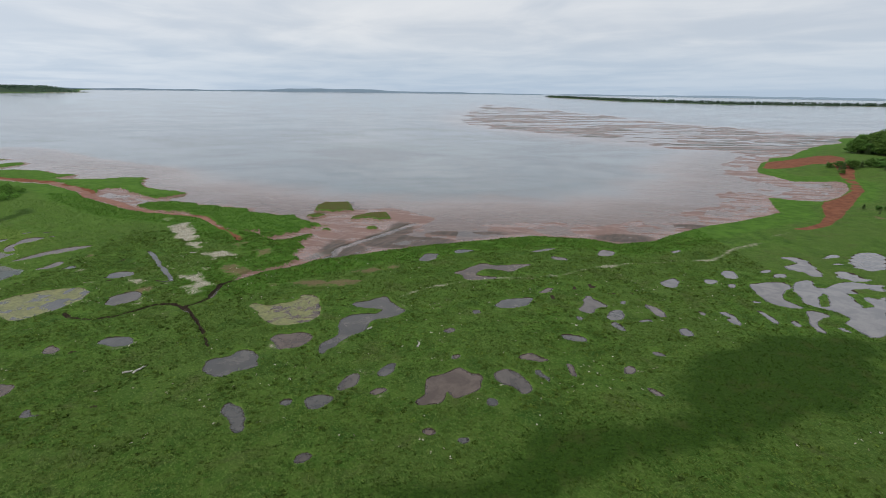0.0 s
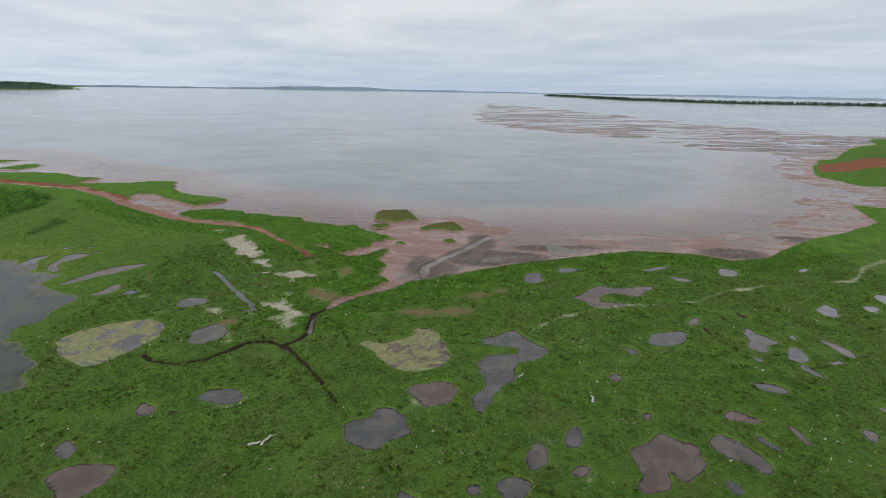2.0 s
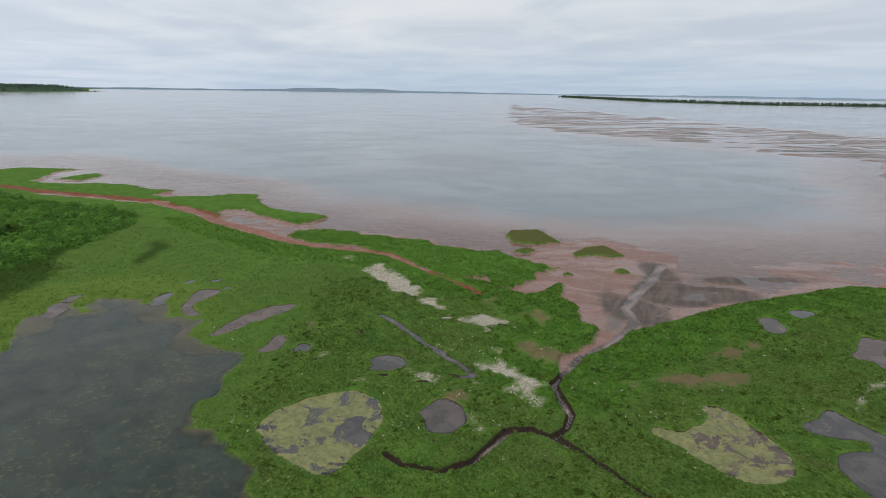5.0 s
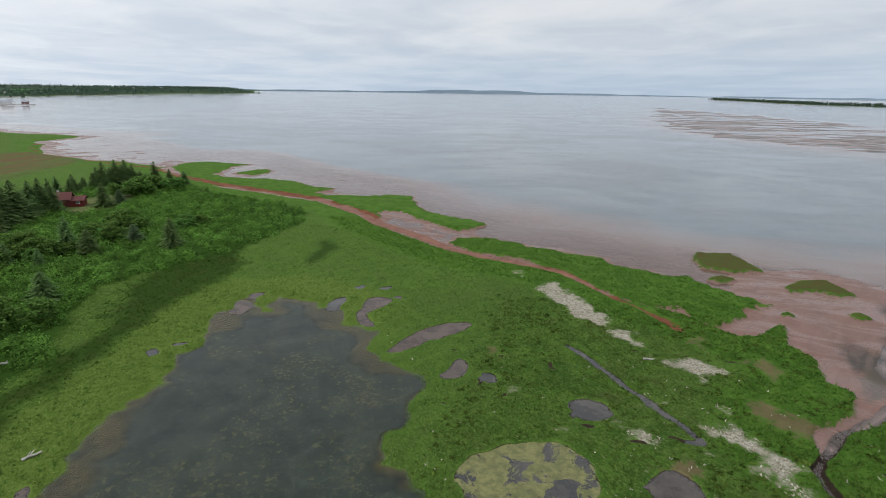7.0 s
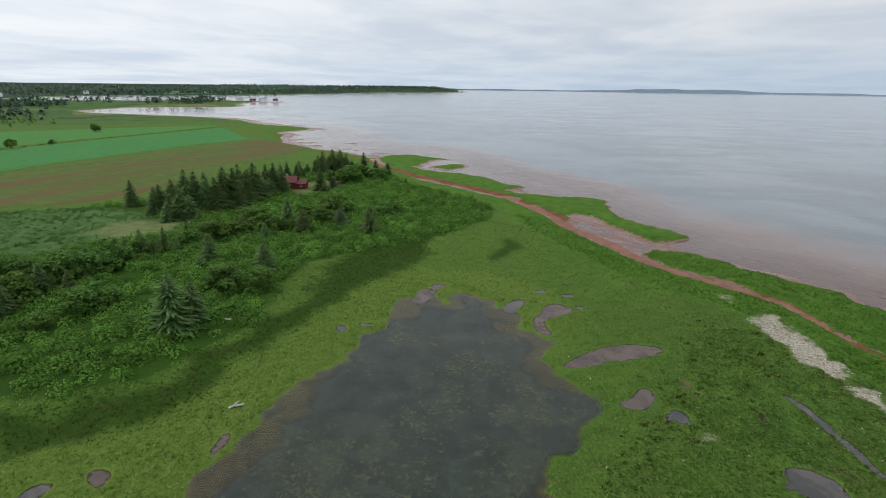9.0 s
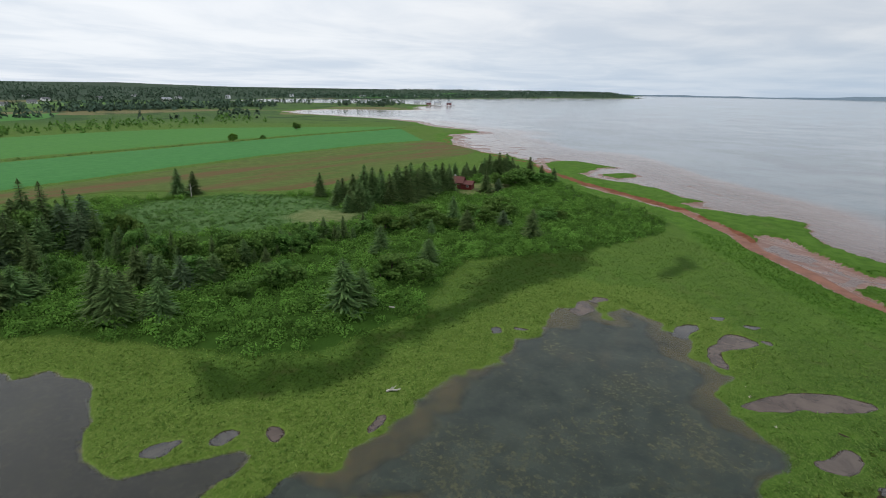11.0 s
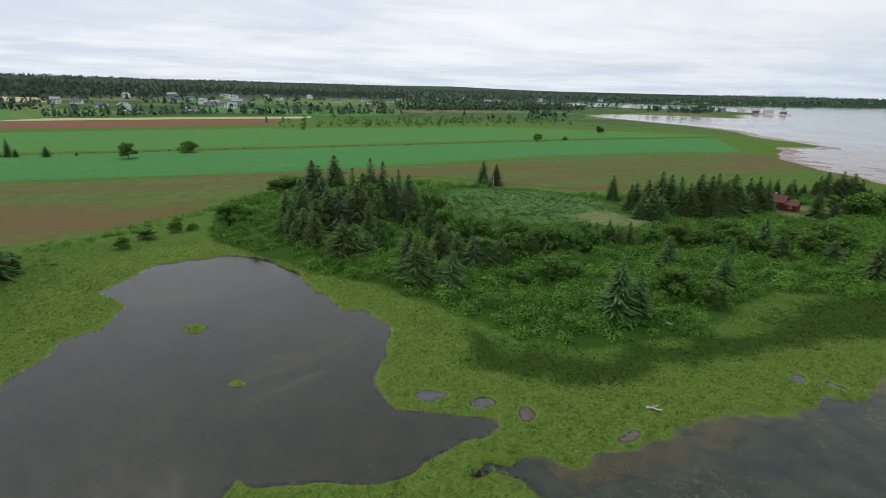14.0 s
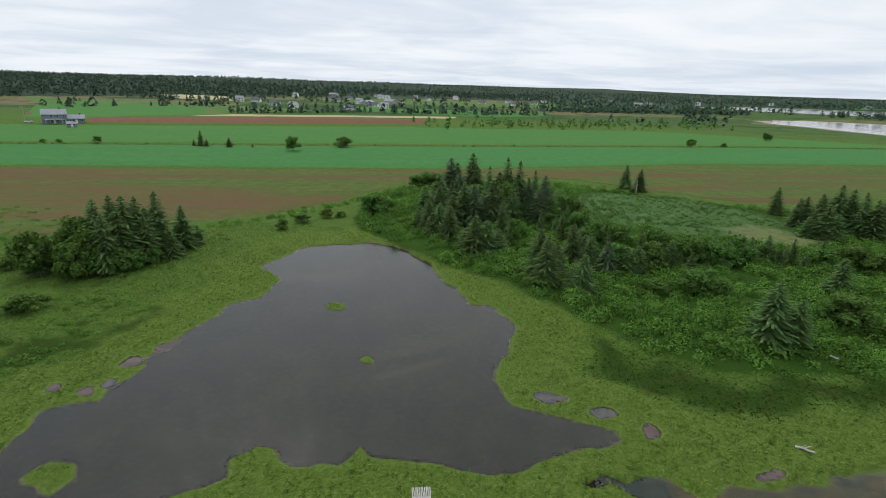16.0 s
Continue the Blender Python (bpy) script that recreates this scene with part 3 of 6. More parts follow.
MARSH, SEA, POOL_LEVEL, LAGOON_LEVEL = 0.62, 0.0, 0.41, 0.39


def hills(x, y):
    """The rise of the land, from the fields to the wooded skyline."""
    inland = np.maximum(0, -(x + 62) * 0.95 - (y - 41) * 0.3)
    south = np.maximum(0, -(x + 62) * 0.45 - (y - 41) * 0.89)
    west = np.maximum(0, -(x + 1230) * 0.75) * step(390, 1170, y)
    z = 1.5 * step(450, 800, inland) + 2 * step(1300, 2600, inland) + 1 * step(2300, 4300, inland) * (1 + 0.4 * vnoise(x, y, 1100, 5))
    z = z + 24 * step(780, 1850, south) * (1 + 0.2 * vnoise(x, y, 500, 8)) + 7 * step(60, 1100, west) + 3 * step(300, 2500, west) + 12 * step(1000, 400, np.hypot(x + 2150, y - 2150))
    return z + 0.25 * vnoise(x, y, 80, 3) * step(200, 400, np.hypot(x + 62, y - 41))


def rounded(outline):
    """The outline with its corners cut."""
    o = np.array(outline, float)
    n = np.roll(o, -1, 0)
    return np.stack([0.78 * o + 0.22 * n, 0.22 * o + 0.78 * n], 1).reshape(-1, 2)


POOLS = [(green, rounded(outline)) for green, outline in POOLS]


def survey(x, y):
    """Height and covers of the ground at the places given: metres, and signed distances, positive inside."""
    wx = x + 0.13 * vnoise(x, y, 1.1, 11) + 0.2 * vnoise(x, y, 3.7, 12)
    wy = y + 0.13 * vnoise(x, y, 1.1, 13) + 0.2 * vnoise(x, y, 3.7, 14)
    far = np.clip((np.hypot(x + 40, y - 78) - 120) / 260, 0, 1)
    sx, sy = wx + far * 4 * vnoise(x, y, 18, 15), wy + far * 4 * vnoise(x, y, 18, 16)
    main = np.maximum(inside(sx, sy, MAIN, 60), inside(sx, sy, OUTER_SPIT, 60))
    veg = np.maximum(main, np.maximum(inside(sx + 1.2 * vnoise(x, y, 4, 53) + 0.6 * vnoise(x, y, 1.5, 54), sy + 1.0 * vnoise(x, y, 4, 55) + 0.6 * vnoise(x, y, 1.5, 56), STRIP_1, 20) - 4 * np.maximum(0, vnoise(x * 0.7 + y * 0.3, y, 3.4, 57) - 0.5), inside(sx + 1.5 * vnoise(x, y, 6, 17), sy + 1.5 * vnoise(x, y, 6, 18), STRIP_2, 20) - 5 * np.maximum(0, vnoise(x * 0.5 + y * 0.4, y, 7, 19) - 0.35)))
    for isle in ISLES:
        veg = np.maximum(veg, inside(wx, wy, isle, 4))
    pool, algae = np.full(x.shape, -6.0), np.full(x.shape, -6.0)
    px, py = wx + 0.22 * vnoise(x, y, 1.7, 98), wy + 0.22 * vnoise(x, y, 1.5, 99)
    for green, outline in POOLS:
        d = inside(px, py, outline, 6) + 0.16
        pool = np.maximum(pool, d)
        if green:
            algae = np.maximum(algae, d)
    for o in POOL_ISLES:
        pool = np.minimum(pool, -inside(px, py, o, 6) - 0.1)
    dx, dy = wx + 1.6 * vnoise(x, y, 5.5, 26) + 0.7 * vnoise(x, y, 2.2, 27), wy + 1.6 * vnoise(x, y, 5.5, 28) + 0.7 * vnoise(x, y, 2.2, 29)
    dark = np.full(x.shape, -8.0)
    for o, less in zip(DARK, (0, 0, 0.4, 2.8)):
        dark = np.maximum(dark, inside(dx, dy, o, 8) - less)
    dark = np.where(x < -98, dark + 0.9 * vnoise(x, y, 3.1, 95) - 0.4, dark)
    pits = (vnoise(x, y, 1.5, 51) - 0.86) * 3 - 3 * step(0.35, 0.0, vnoise(x, y, 17, 52)) - 0.02
    pool = np.where((main > 3) & (x > -75) & (x < 60) & (y > 30), np.maximum(pool, pits - 0.3 * (main < 8) - 3 * (dark > -3)), pool)
    lx = wx + 0.45 * vnoise(x, y, 2.1, 43) + 0.8 * vnoise(x, y, 5.2, 44)
    ly = wy + 0.45 * vnoise(x, y, 2.1, 45) + 0.8 * vnoise(x, y, 5.2, 46)
    weedy = np.maximum(inside(lx, ly, LAGOON_A, 12), inside(lx, ly, LAGOON_A_NEAR, 12)) + 0.35 * vnoise(x, y, 1.1, 93) + (0.6 + 1.2 * step(90, 98, y)) * vnoise(x, y, 3.0, 102)
    lagoon = np.maximum(weedy, inside(lx, ly, LAGOON_B, 12))
    lagoon = np.minimum(lagoon, -inside(wx, wy, ISLET, 4)) - 0.1
    for ix, iy, r in ((-126.5, 18.2, 1.15), (-113.0, 26.4, 0.6)):
        lagoon = np.minimum(lagoon, np.hypot((wx - ix), (wy - iy) * 0.8) - r)
    creek, at = along(wx, wy, CREEK, 6)
    creek = 0.52 - 0.22 * at + 0.25 * step(0.3, 0.05, at) + 0.16 * vnoise(x, y, 2.1, 24) - creek
    side, down = along(wx, wy, BRANCH, 6)
    creek = np.maximum(creek, 0.28 - 0.24 * down + 0.12 * vnoise(x, y, 1.7, 97) - side)
    creek = np.maximum(creek, 0.30 + 0.15 * vnoise(x, y, 2.5, 58) - along(wx + 0.4 * vnoise(x, y, 3, 59), wy, DITCH, 6)[0])
    creek = np.maximum(creek, 0.3 - along(wx, wy, CUT, 6)[0])
    sand_l, sat = along(wx, wy, BEACH_L, 14)
    sand = 0.55 + 1.25 * step(0.0, 0.5, sat) + 0.35 * vnoise(x, y, 5, 25) - sand_l
    sand = np.maximum(sand, inside(sx, sy, SANDS, 14))
    sand = np.where((x < -1250) & (y > 500), 5 - np.abs(main - 3), sand)
    straw = np.full(x.shape, -6.0)
    for s in STRAW:
        straw = np.maximum(straw, inside(wx + 0.7 * vnoise(x, y, 1.7, 37), wy + 0.7 * vnoise(x, y, 1.7, 38), s, 6) + 1.1 * vnoise(x, y, 2.1, 39) + 0.7 * vnoise(x, y, 0.8, 40) + 0.05)
    line = along(wx + 1.5 * vnoise(x, y, 11, 22), wy + 1.5 * vnoise(x, y, 9, 23), STRAW_LINE, 6)[0]
    straw = np.maximum(straw, 0.12 + 0.55 * vnoise(x, y, 4, 21) + 0.2 * vnoise(x, y, 1.2, 101) - line)
    straw = np.maximum(straw, np.where((x > -70) & (x < 0) & (y > 50) & (main > 1), 0.2 - np.abs(pool + 0.6) + 2.2 * (vnoise(x, y, 3.1, 47) - 0.82), -6))
    bare = np.full(x.shape, -6.0)
    for b in BARE:
        bare = np.maximum(bare, inside(wx, wy, b, 6) + 0.9 * vnoise(x, y, 2.2, 48) + 0.5 * vnoise(x, y, 0.9, 49) - 0.35)
    shoal = inside(wx, wy, SHOAL, 6)
    isle = np.full(x.shape, -6.0)
    for o in ISLES[1:5] + [FRINGE]:
        isle = np.maximum(isle, inside(wx, wy, o, 6))
    shrub = inside(sx, sy, SHRUBS, 20)
    reed = np.maximum(inside(sx, sy, MEADOW, 8), inside(sx, sy, GLADE, 8))
    dry = np.maximum(inside(sx, sy, LAWN, 8), inside(sx, sy, GLADE, 8))
    flats = inside(x, y, FLATS, 60)
    kelp = np.full(x.shape, -6.0)
    for cx, cy, rx, ry in KELP:
        kelp = np.maximum(kelp, (1 - np.hypot((sx - cx) / rx, (sy - cy) / ry)) * min(rx, ry))
    delta = inside(wx, wy, DELTA, 12)
    out = np.hypot(x, y)
    wood = np.where(out > 1150, vnoise(x, y, 260, 81) + 0.5 + out / 5000, -1)
    south = -(x + 62) * 0.55 - (y - 41) * 0.83
    wood = np.maximum(wood, np.where((south > 800) & (out < 1800), vnoise(x, y, 170, 82) + 0.75, -1))
    wood = np.where((y > 1500) & (x > 400), inside(x, y, OUTER_SPIT, 60) / 30, wood)

    upland = step(-8, 12, shrub) * 0.9
    inland = step(195, 290, -(x + 0.15 * y)) * step(12, 50, main)
    upland = np.maximum(upland, inland * 1.1)
    upland = np.maximum(upland, step(90, 180, x) * step(4, 30, main) * 3.0 * (y < 900))
    grass_z = MARSH + 0.05 * vnoise(x, y, 2.5, 1) + 0.045 * vnoise(x, y, 0.95, 2) + upland + hills(x, y) * step(5, 50, main)
    off = np.maximum(0, -veg)
    bed = 0.055 + 0.03 * vnoise(x, y, 7, 31) + 0.02 * vnoise(x, y, 1.9, 32) - 0.014 * np.minimum(off, 14) - 0.012 * np.clip(-main - 14, 0, 45)
    for m in MUDFLATS:
        shelf = inside(sx, sy, m, 14)
        bed = np.maximum(bed, 0.0 + 0.045 * vnoise(x * 0.5 + y * 0.5, y - x * 0.5, 5, 34) + 0.025 * vnoise(x, y, 1.7, 35) - 0.02 - 0.22 * step(9, -12, shelf) - 3 * (shelf < -12))
    bed = np.maximum(bed, step(-3, 3, delta) * (0.16 + 0.02 * vnoise(x, y, 2.2, 33)) - 0.8 * (delta < -3))
    bed = np.maximum(bed, 0.03 + 0.05 * vnoise(x * 0.6, y, 2.6, 36) - 0.3 * step(0.6, -1.6, kelp) - 3 * (kelp < -1.6))
    bed = np.where(flats > -55, np.maximum(bed, -0.22 * step(-50, 15, flats) - 0.5 * step(5, -50, flats)), bed)
    edge = 0.3 + np.clip((np.hypot(x + 40, y - 78) - 120) / 60, 0, 6)
    z = bed + (grass_z - bed) * step(-0.8 * edge, edge, veg)
    z = z - (z - 0.27) * step(-0.6, 0.8, sand) * (veg < 6)
    z = z + (np.minimum(z, 0.24) - z) * step(-0.24, 0.2, pool)
    shelf = -0.2 + 2.6 * step(93, 101, y) + 1.5 * vnoise(x, y, 5.3, 94) + 0.6 * vnoise(x, y, 1.9, 103) + 3.8 * step(-2.0, 1.2, shoal)
    shelf = np.where(weedy > -4, shelf, -2.0)
    gulf = lagoon - shelf
    floor = 0.345 + 0.03 * vnoise(x, y, 2.9, 96) - 0.21 * step(-0.3, 2.4, gulf)
    bank = np.where(weedy > -4, 1.3, 0.3)
    z = z + (np.minimum(z, floor) - z) * step(-bank, 0.3, lagoon)
    z = z + (np.minimum(z, -0.28) - z) * step(-0.3, 0.3, creek)
    return z, dict(veg=veg, pool=np.maximum(pool, lagoon), pit=pool, gulf=gulf, lagoon=lagoon, algae=algae, creek=creek, sand=sand, straw=straw, bare=bare, dark=dark,
                   shrub=shrub, flats=flats, reed=reed, dry=dry, kelp=kelp, shoal=shoal, isle=isle, wood=wood)


def spaced(lo, hi, cell, grow, end):
    core = np.arange(lo, hi + cell / 2, cell)
    out, s, v = [], cell, 0.0
    while v < end:
        s *= grow
        v += s
        out.append(v)
    out = np.array(out)
    return np.concatenate([core[0] - out[::-1], core, core[-1] + out])


def sheet(name, xs, ys, z, covers, mat, only=None):
    """A grid mesh with one height and a set of float covers for each point."""
    nx, ny = len(xs), len(ys)
    gx, gy = np.meshgrid(xs, ys)
    co = np.stack([gx.ravel(), gy.ravel(), z], -1).astype(np.float32)
    i = (np.arange(ny - 1)[:, None] * nx + np.arange(nx - 1)[None]).ravel()
    quads = np.stack([i, i + 1, i + nx + 1, i + nx], -1).astype(np.int32)
    if only is not None:
        quads = quads[only[quads].any(1)]
    me = bpy.data.meshes.new(name)
    me.vertices.add(len(co)), me.loops.add(quads.size), me.polygons.add(len(quads))
    me.vertices.foreach_set("co", co.ravel())
    me.loops.foreach_set("vertex_index", quads.ravel())
    me.polygons.foreach_set("loop_start", np.arange(0, quads.size, 4, dtype=np.int32))
    me.polygons.foreach_set("use_smooth", np.ones(len(quads), bool))
    for key, v in covers.items():
        me.attributes.new(key, "FLOAT", "POINT").data.foreach_set("value", v.astype(np.float32))
    me.update(calc_edges=True)
    me.materials.append(mat)
    return new(name, me)


# ---------------------------------------------------------------- materials


def make_ground():
    m, n = material("marsh_ground")
    p = n.coords("Object")
    fine, mid, wide = n.noise(3.2, 6, 0.72, p), n.noise(0.42, 5, 0.62, p), n.noise(0.045, 4, 0.6, p)
    tuft = n.noise(5.5, 4, 0.75, n.scaled(p, 1, 0.5, 1, 30))
    clump = n.noise(1.5, 5, 0.7, p, 0.4)
    patch = n.noise(0.16, 5, 0.65, p, 0.6)
    edge = n.math("MULTIPLY", n.math("SUBTRACT", n.noise(1.3, 5, 0.68, p), 0.5), 1.2)
    grass = n.mix(n.ramp(mid, 0.35, 0.65), (0.033, 0.078, 0.010), (0.067, 0.132, 0.018))
    grass = n.mix(n.ramp(wide, 0.4, 0.62, 0.0, 0.7), grass, (0.062, 0.104, 0.020))
    grass = n.mix(n.ramp(patch, 0.54, 0.70, 0.0, 0.7), grass, (0.070, 0.078, 0.026))
    grass = n.mix(n.ramp(patch, 0.46, 0.30, 0.0, 0.7), grass, (0.018, 0.056, 0.008))
    grass = n.mix(n.ramp(clump, 0.56, 0.72, 0.0, 0.55), grass, (0.060, 0.060, 0.024))
    grass = n.mix(n.ramp(tuft, 0.48, 0.64, 0.0, 0.85), grass, (0.115, 0.165, 0.038))
    grass = n.mix(n.ramp(fine, 0.50, 0.66, 0.0, 0.7), grass, (0.018, 0.044, 0.006))
    place = n.add("ShaderNodeSeparateXYZ", Vector=p)
    west = n.ramp(n.math("ADD", place.outputs[0], n.math("MULTIPLY", n.math("SUBTRACT", wide, 0.5), 60.0)), -62.0, -95.0)
    grass = n.mix(n.math("MULTIPLY", west, n.ramp(tuft, 0.35, 0.6, 0.15, 0.6)), grass, (0.088, 0.152, 0.027))
    south = n.ramp(n.math("ADD", place.outputs[1], n.math("MULTIPLY", n.math("SUBTRACT", wide, 0.5), 60.0)), 66.0, 42.0)
    grass = n.mix(n.math("MULTIPLY", n.math("MULTIPLY", south, n.ramp(west, 0.0, 0.5, 1.0, 0.0)), n.ramp(mid, 0.4, 0.6, 0.05, 0.35)), grass, (0.052, 0.074, 0.016))
    away = n.add("ShaderNodeVectorMath", Vector=p)
    away.operation = "LENGTH"
    plots = n.t.nodes.new("ShaderNodeTexVoronoi")
    plots.inputs["Scale"].default_value = 0.007
    n.put(plots.inputs["Vector"], n.scaled(p, 1, 0.45, 1, 25))
    plot = n.add("ShaderNodeSeparateColor", Color=plots.outputs["Color"]).outputs[0]
    # Far field plots, their greens greyed by haze put into the colour.
    hazed_country = n.mix(n.ramp(plot, 0.2, 0.5), (0.040, 0.082, 0.024), (0.068, 0.115, 0.032))
    hazed_country = n.mix(n.ramp(plot, 0.8, 0.82), hazed_country, (0.14, 0.125, 0.06))
    hazed_country = n.mix(n.ramp(n.noise(0.03, 6, 0.7, p), 0.5, 0.6, 0, 0.8), hazed_country, (0.028, 0.055, 0.022))
    grass = n.mix(n.ramp(away.outputs["Value"], 480.0, 620.0), grass, hazed_country)
    # Ground of the far woods: dark gaps between trees, haze in the tone.
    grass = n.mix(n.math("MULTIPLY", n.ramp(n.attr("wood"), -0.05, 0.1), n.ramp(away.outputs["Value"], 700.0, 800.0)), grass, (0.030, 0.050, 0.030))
    yellow = n.mix(n.ramp(tuft, 0.4, 0.7), (0.080, 0.134, 0.018), (0.160, 0.205, 0.050))
    yellow = n.mix(n.ramp(fine, 0.54, 0.70, 0.0, 0.7), yellow, (0.03, 0.05, 0.008))
    yellow = n.mix(n.ramp(clump, 0.58, 0.74, 0.0, 0.6), yellow, (0.085, 0.085, 0.03))
    rim = n.ramp(n.math("ADD", n.attr("lagoon"), n.math("MULTIPLY", edge, 5.0)), -12.0, -7.0, 0.0, 0.75)
    rim = n.math("MULTIPLY", rim, n.ramp(place.outputs[0], -78.0, -92.0, 0.1, 1.0))
    c = n.mix(rim, grass, yellow)
    lush = n.mix(n.ramp(mid, 0.3, 0.7), (0.042, 0.102, 0.011), (0.078, 0.160, 0.020))
    lush = n.mix(n.ramp(fine, 0.52, 0.70, 0.0, 0.6), lush, (0.012, 0.035, 0.004))
    c = n.mix(n.ramp(n.math("ABSOLUTE", n.math("SUBTRACT", n.attr("veg"), 4.0)), 3.0, 7.0, 0.75, 0.0), c, lush)
    dark = n.mix(n.ramp(fine, 0.35, 0.65), (0.029, 0.062, 0.007), (0.015, 0.036, 0.004))
    dark = n.mix(n.ramp(mid, 0.5, 0.68, 0.0, 0.6), dark, (0.040, 0.046, 0.012))
    c = n.mix(n.ramp(n.math("ADD", n.attr("dark"), n.math("MULTIPLY", edge, 3.0)), -1.2, 1.6, 0, 0.9), c, dark)
    c = n.mix(n.ramp(n.math("ADD", n.attr("isle"), n.math("MULTIPLY", edge, 1.5)), 0.0, 0.8, 0, 0.9), c, n.mix(n.ramp(mid, 0.3, 0.7), (0.085, 0.062, 0.024), (0.066, 0.078, 0.018)))
    reed = n.mix(n.ramp(mid, 0.3, 0.7), (0.046, 0.100, 0.026), (0.082, 0.142, 0.046))
    # Ground under the shrubs, its green darkened for the shade in their gaps.
    c = n.mix(n.ramp(n.math("ADD", n.attr("shrub"), n.math("MULTIPLY", edge, 2.0)), -0.5, 1.5, 0, 0.9), c, n.mix(fine, (0.016, 0.042, 0.005), (0.034, 0.082, 0.009)))
    c = n.mix(n.ramp(n.math("ADD", n.attr("reed"), n.math("MULTIPLY", edge, 5.0)), -2.0, 3.0), c, reed)
    tan = n.mix(n.ramp(mid, 0.3, 0.7), (0.12, 0.14, 0.045), (0.23, 0.21, 0.10))
    c = n.mix(n.ramp(n.math("ADD", n.attr("dry"), n.math("MULTIPLY", edge, 7.0)), -1.5, 3.0, 0, 0.55), c, tan)
    straw = n.mix(n.ramp(fine, 0.38, 0.66), (0.52, 0.47, 0.40), (0.17, 0.135, 0.085))
    c = n.mix(n.ramp(n.math("ADD", n.attr("straw"), n.math("MULTIPLY", n.math("ADD", edge, n.math("MULTIPLY", n.math("SUBTRACT", fine, 0.5), 2.0)), 2.2)), -0.3, 0.9, 0, 0.85), c, straw)
    bare = n.mix(mid, (0.12, 0.075, 0.045), (0.19, 0.12, 0.08))
    c = n.mix(n.ramp(n.math("ADD", n.attr("bare"), n.math("MULTIPLY", edge, 3.5)), -0.3, 1.0, 0, 0.7), c, bare)
    wave = n.noise(0.5, 5, 0.65, n.scaled(p, 1.6, 0.35, 1, -25), 0.5)
    film = n.noise(0.16, 6, 0.68, n.scaled(p, 0.4, 1.5, 1, -10), 0.8)
    mud = n.mix(n.ramp(wave, 0.3, 0.7), (0.105, 0.052, 0.036), (0.165, 0.092, 0.068))
    mud = n.mix(n.ramp(fine, 0.52, 0.75, 0, 0.5), mud, (0.075, 0.048, 0.032))
    mud = n.mix(n.ramp(n.attr("veg"), -8.0, -0.5, 0.0, 0.55), mud, (0.165, 0.075, 0.048))
    mud = n.mix(n.ramp(n.math("ADD", n.attr("kelp"), n.math("MULTIPLY", edge, 4.0)), -0.8, 0.8, 0, 0.9), mud, n.mix(n.ramp(wave, 0.4, 0.6), (0.03, 0.024, 0.016), (0.075, 0.05, 0.036)))
    weedy = n.noise(0.09, 6, 0.72, n.scaled(p, 0.25, 1.3, 1, 0), 0.4)
    mud = n.mix(n.math("MULTIPLY", n.ramp(n.attr("flats"), -20.0, 5.0), n.ramp(weedy, 0.49, 0.54)), mud, (0.036, 0.036, 0.022))
    mud = n.mix(n.math("MULTIPLY", n.ramp(n.attr("flats"), -15.0, 10.0), n.ramp(weedy, 0.46, 0.42)), mud, (0.21, 0.165, 0.150))
    mud = n.mix(n.ramp(n.math("ADD", n.attr("isle"), n.math("MULTIPLY", edge, 3.0)), -0.4, 0.9, 0, 0.8), mud, n.mix(n.ramp(mid, 0.35, 0.65), (0.062, 0.048, 0.024), (0.050, 0.034, 0.022)))
    isveg = n.ramp(n.math("ADD", n.attr("veg"), n.math("MULTIPLY", edge, 1.9)), -0.15, 0.15)
    c = n.mix(isveg, mud, c)
    red = n.mix(n.ramp(mid, 0.3, 0.7), (0.125, 0.046, 0.026), (0.20, 0.082, 0.046))
    c = n.mix(n.ramp(n.math("ADD", n.attr("sand"), n.math("MULTIPLY", edge, 1.2)), -0.1, 0.3), c, red)
    # Brown peat of the banks, darkened to carry the shade under them.
    shaded_peat = n.mix(fine, (0.014, 0.010, 0.007), (0.055, 0.039, 0.026))
    wet = n.math("MAXIMUM", n.attr("pit"), n.math("ADD", n.attr("creek"), 0.10))
    c = n.mix(n.ramp(n.math("ADD", wet, n.math("MULTIPLY", edge, 0.2)), -0.07, 0.03), c, shaded_peat)
    olive = n.mix(n.ramp(n.noise(1.4, 5, 0.7, p), 0.4, 0.65), (0.075, 0.078, 0.034), (0.20, 0.20, 0.085))
    weed = n.math("ADD", n.math("MULTIPLY", n.noise(1.3, 7, 0.8, p, 0.4), 0.7), n.math("MULTIPLY", n.noise(0.12, 4, 0.6, p), 0.3))
    bottom = n.mix(n.ramp(weed, 0.48, 0.55), (0.020, 0.020, 0.015), olive)
    tanbed = n.mix(n.ramp(clump, 0.35, 0.65), (0.058, 0.054, 0.022), (0.120, 0.104, 0.046))
    tanbed = n.mix(n.ramp(fine, 0.48, 0.66, 0.0, 0.4), tanbed, (0.070, 0.095, 0.020))
    bottom = n.mix(n.ramp(n.math("ADD", n.attr("gulf"), n.math("MULTIPLY", edge, 3.0)), -0.4, 2.6), tanbed, bottom)
    c = n.mix(n.ramp(n.math("ADD", n.attr("lagoon"), n.math("MULTIPLY", edge, 0.9)), -0.2, 0.25), c, bottom)
    dry = n.math("MULTIPLY", n.math("SUBTRACT", 1.0, isveg), n.ramp(n.attr("sand"), -0.4, 0.5, 1.0, 0.25))
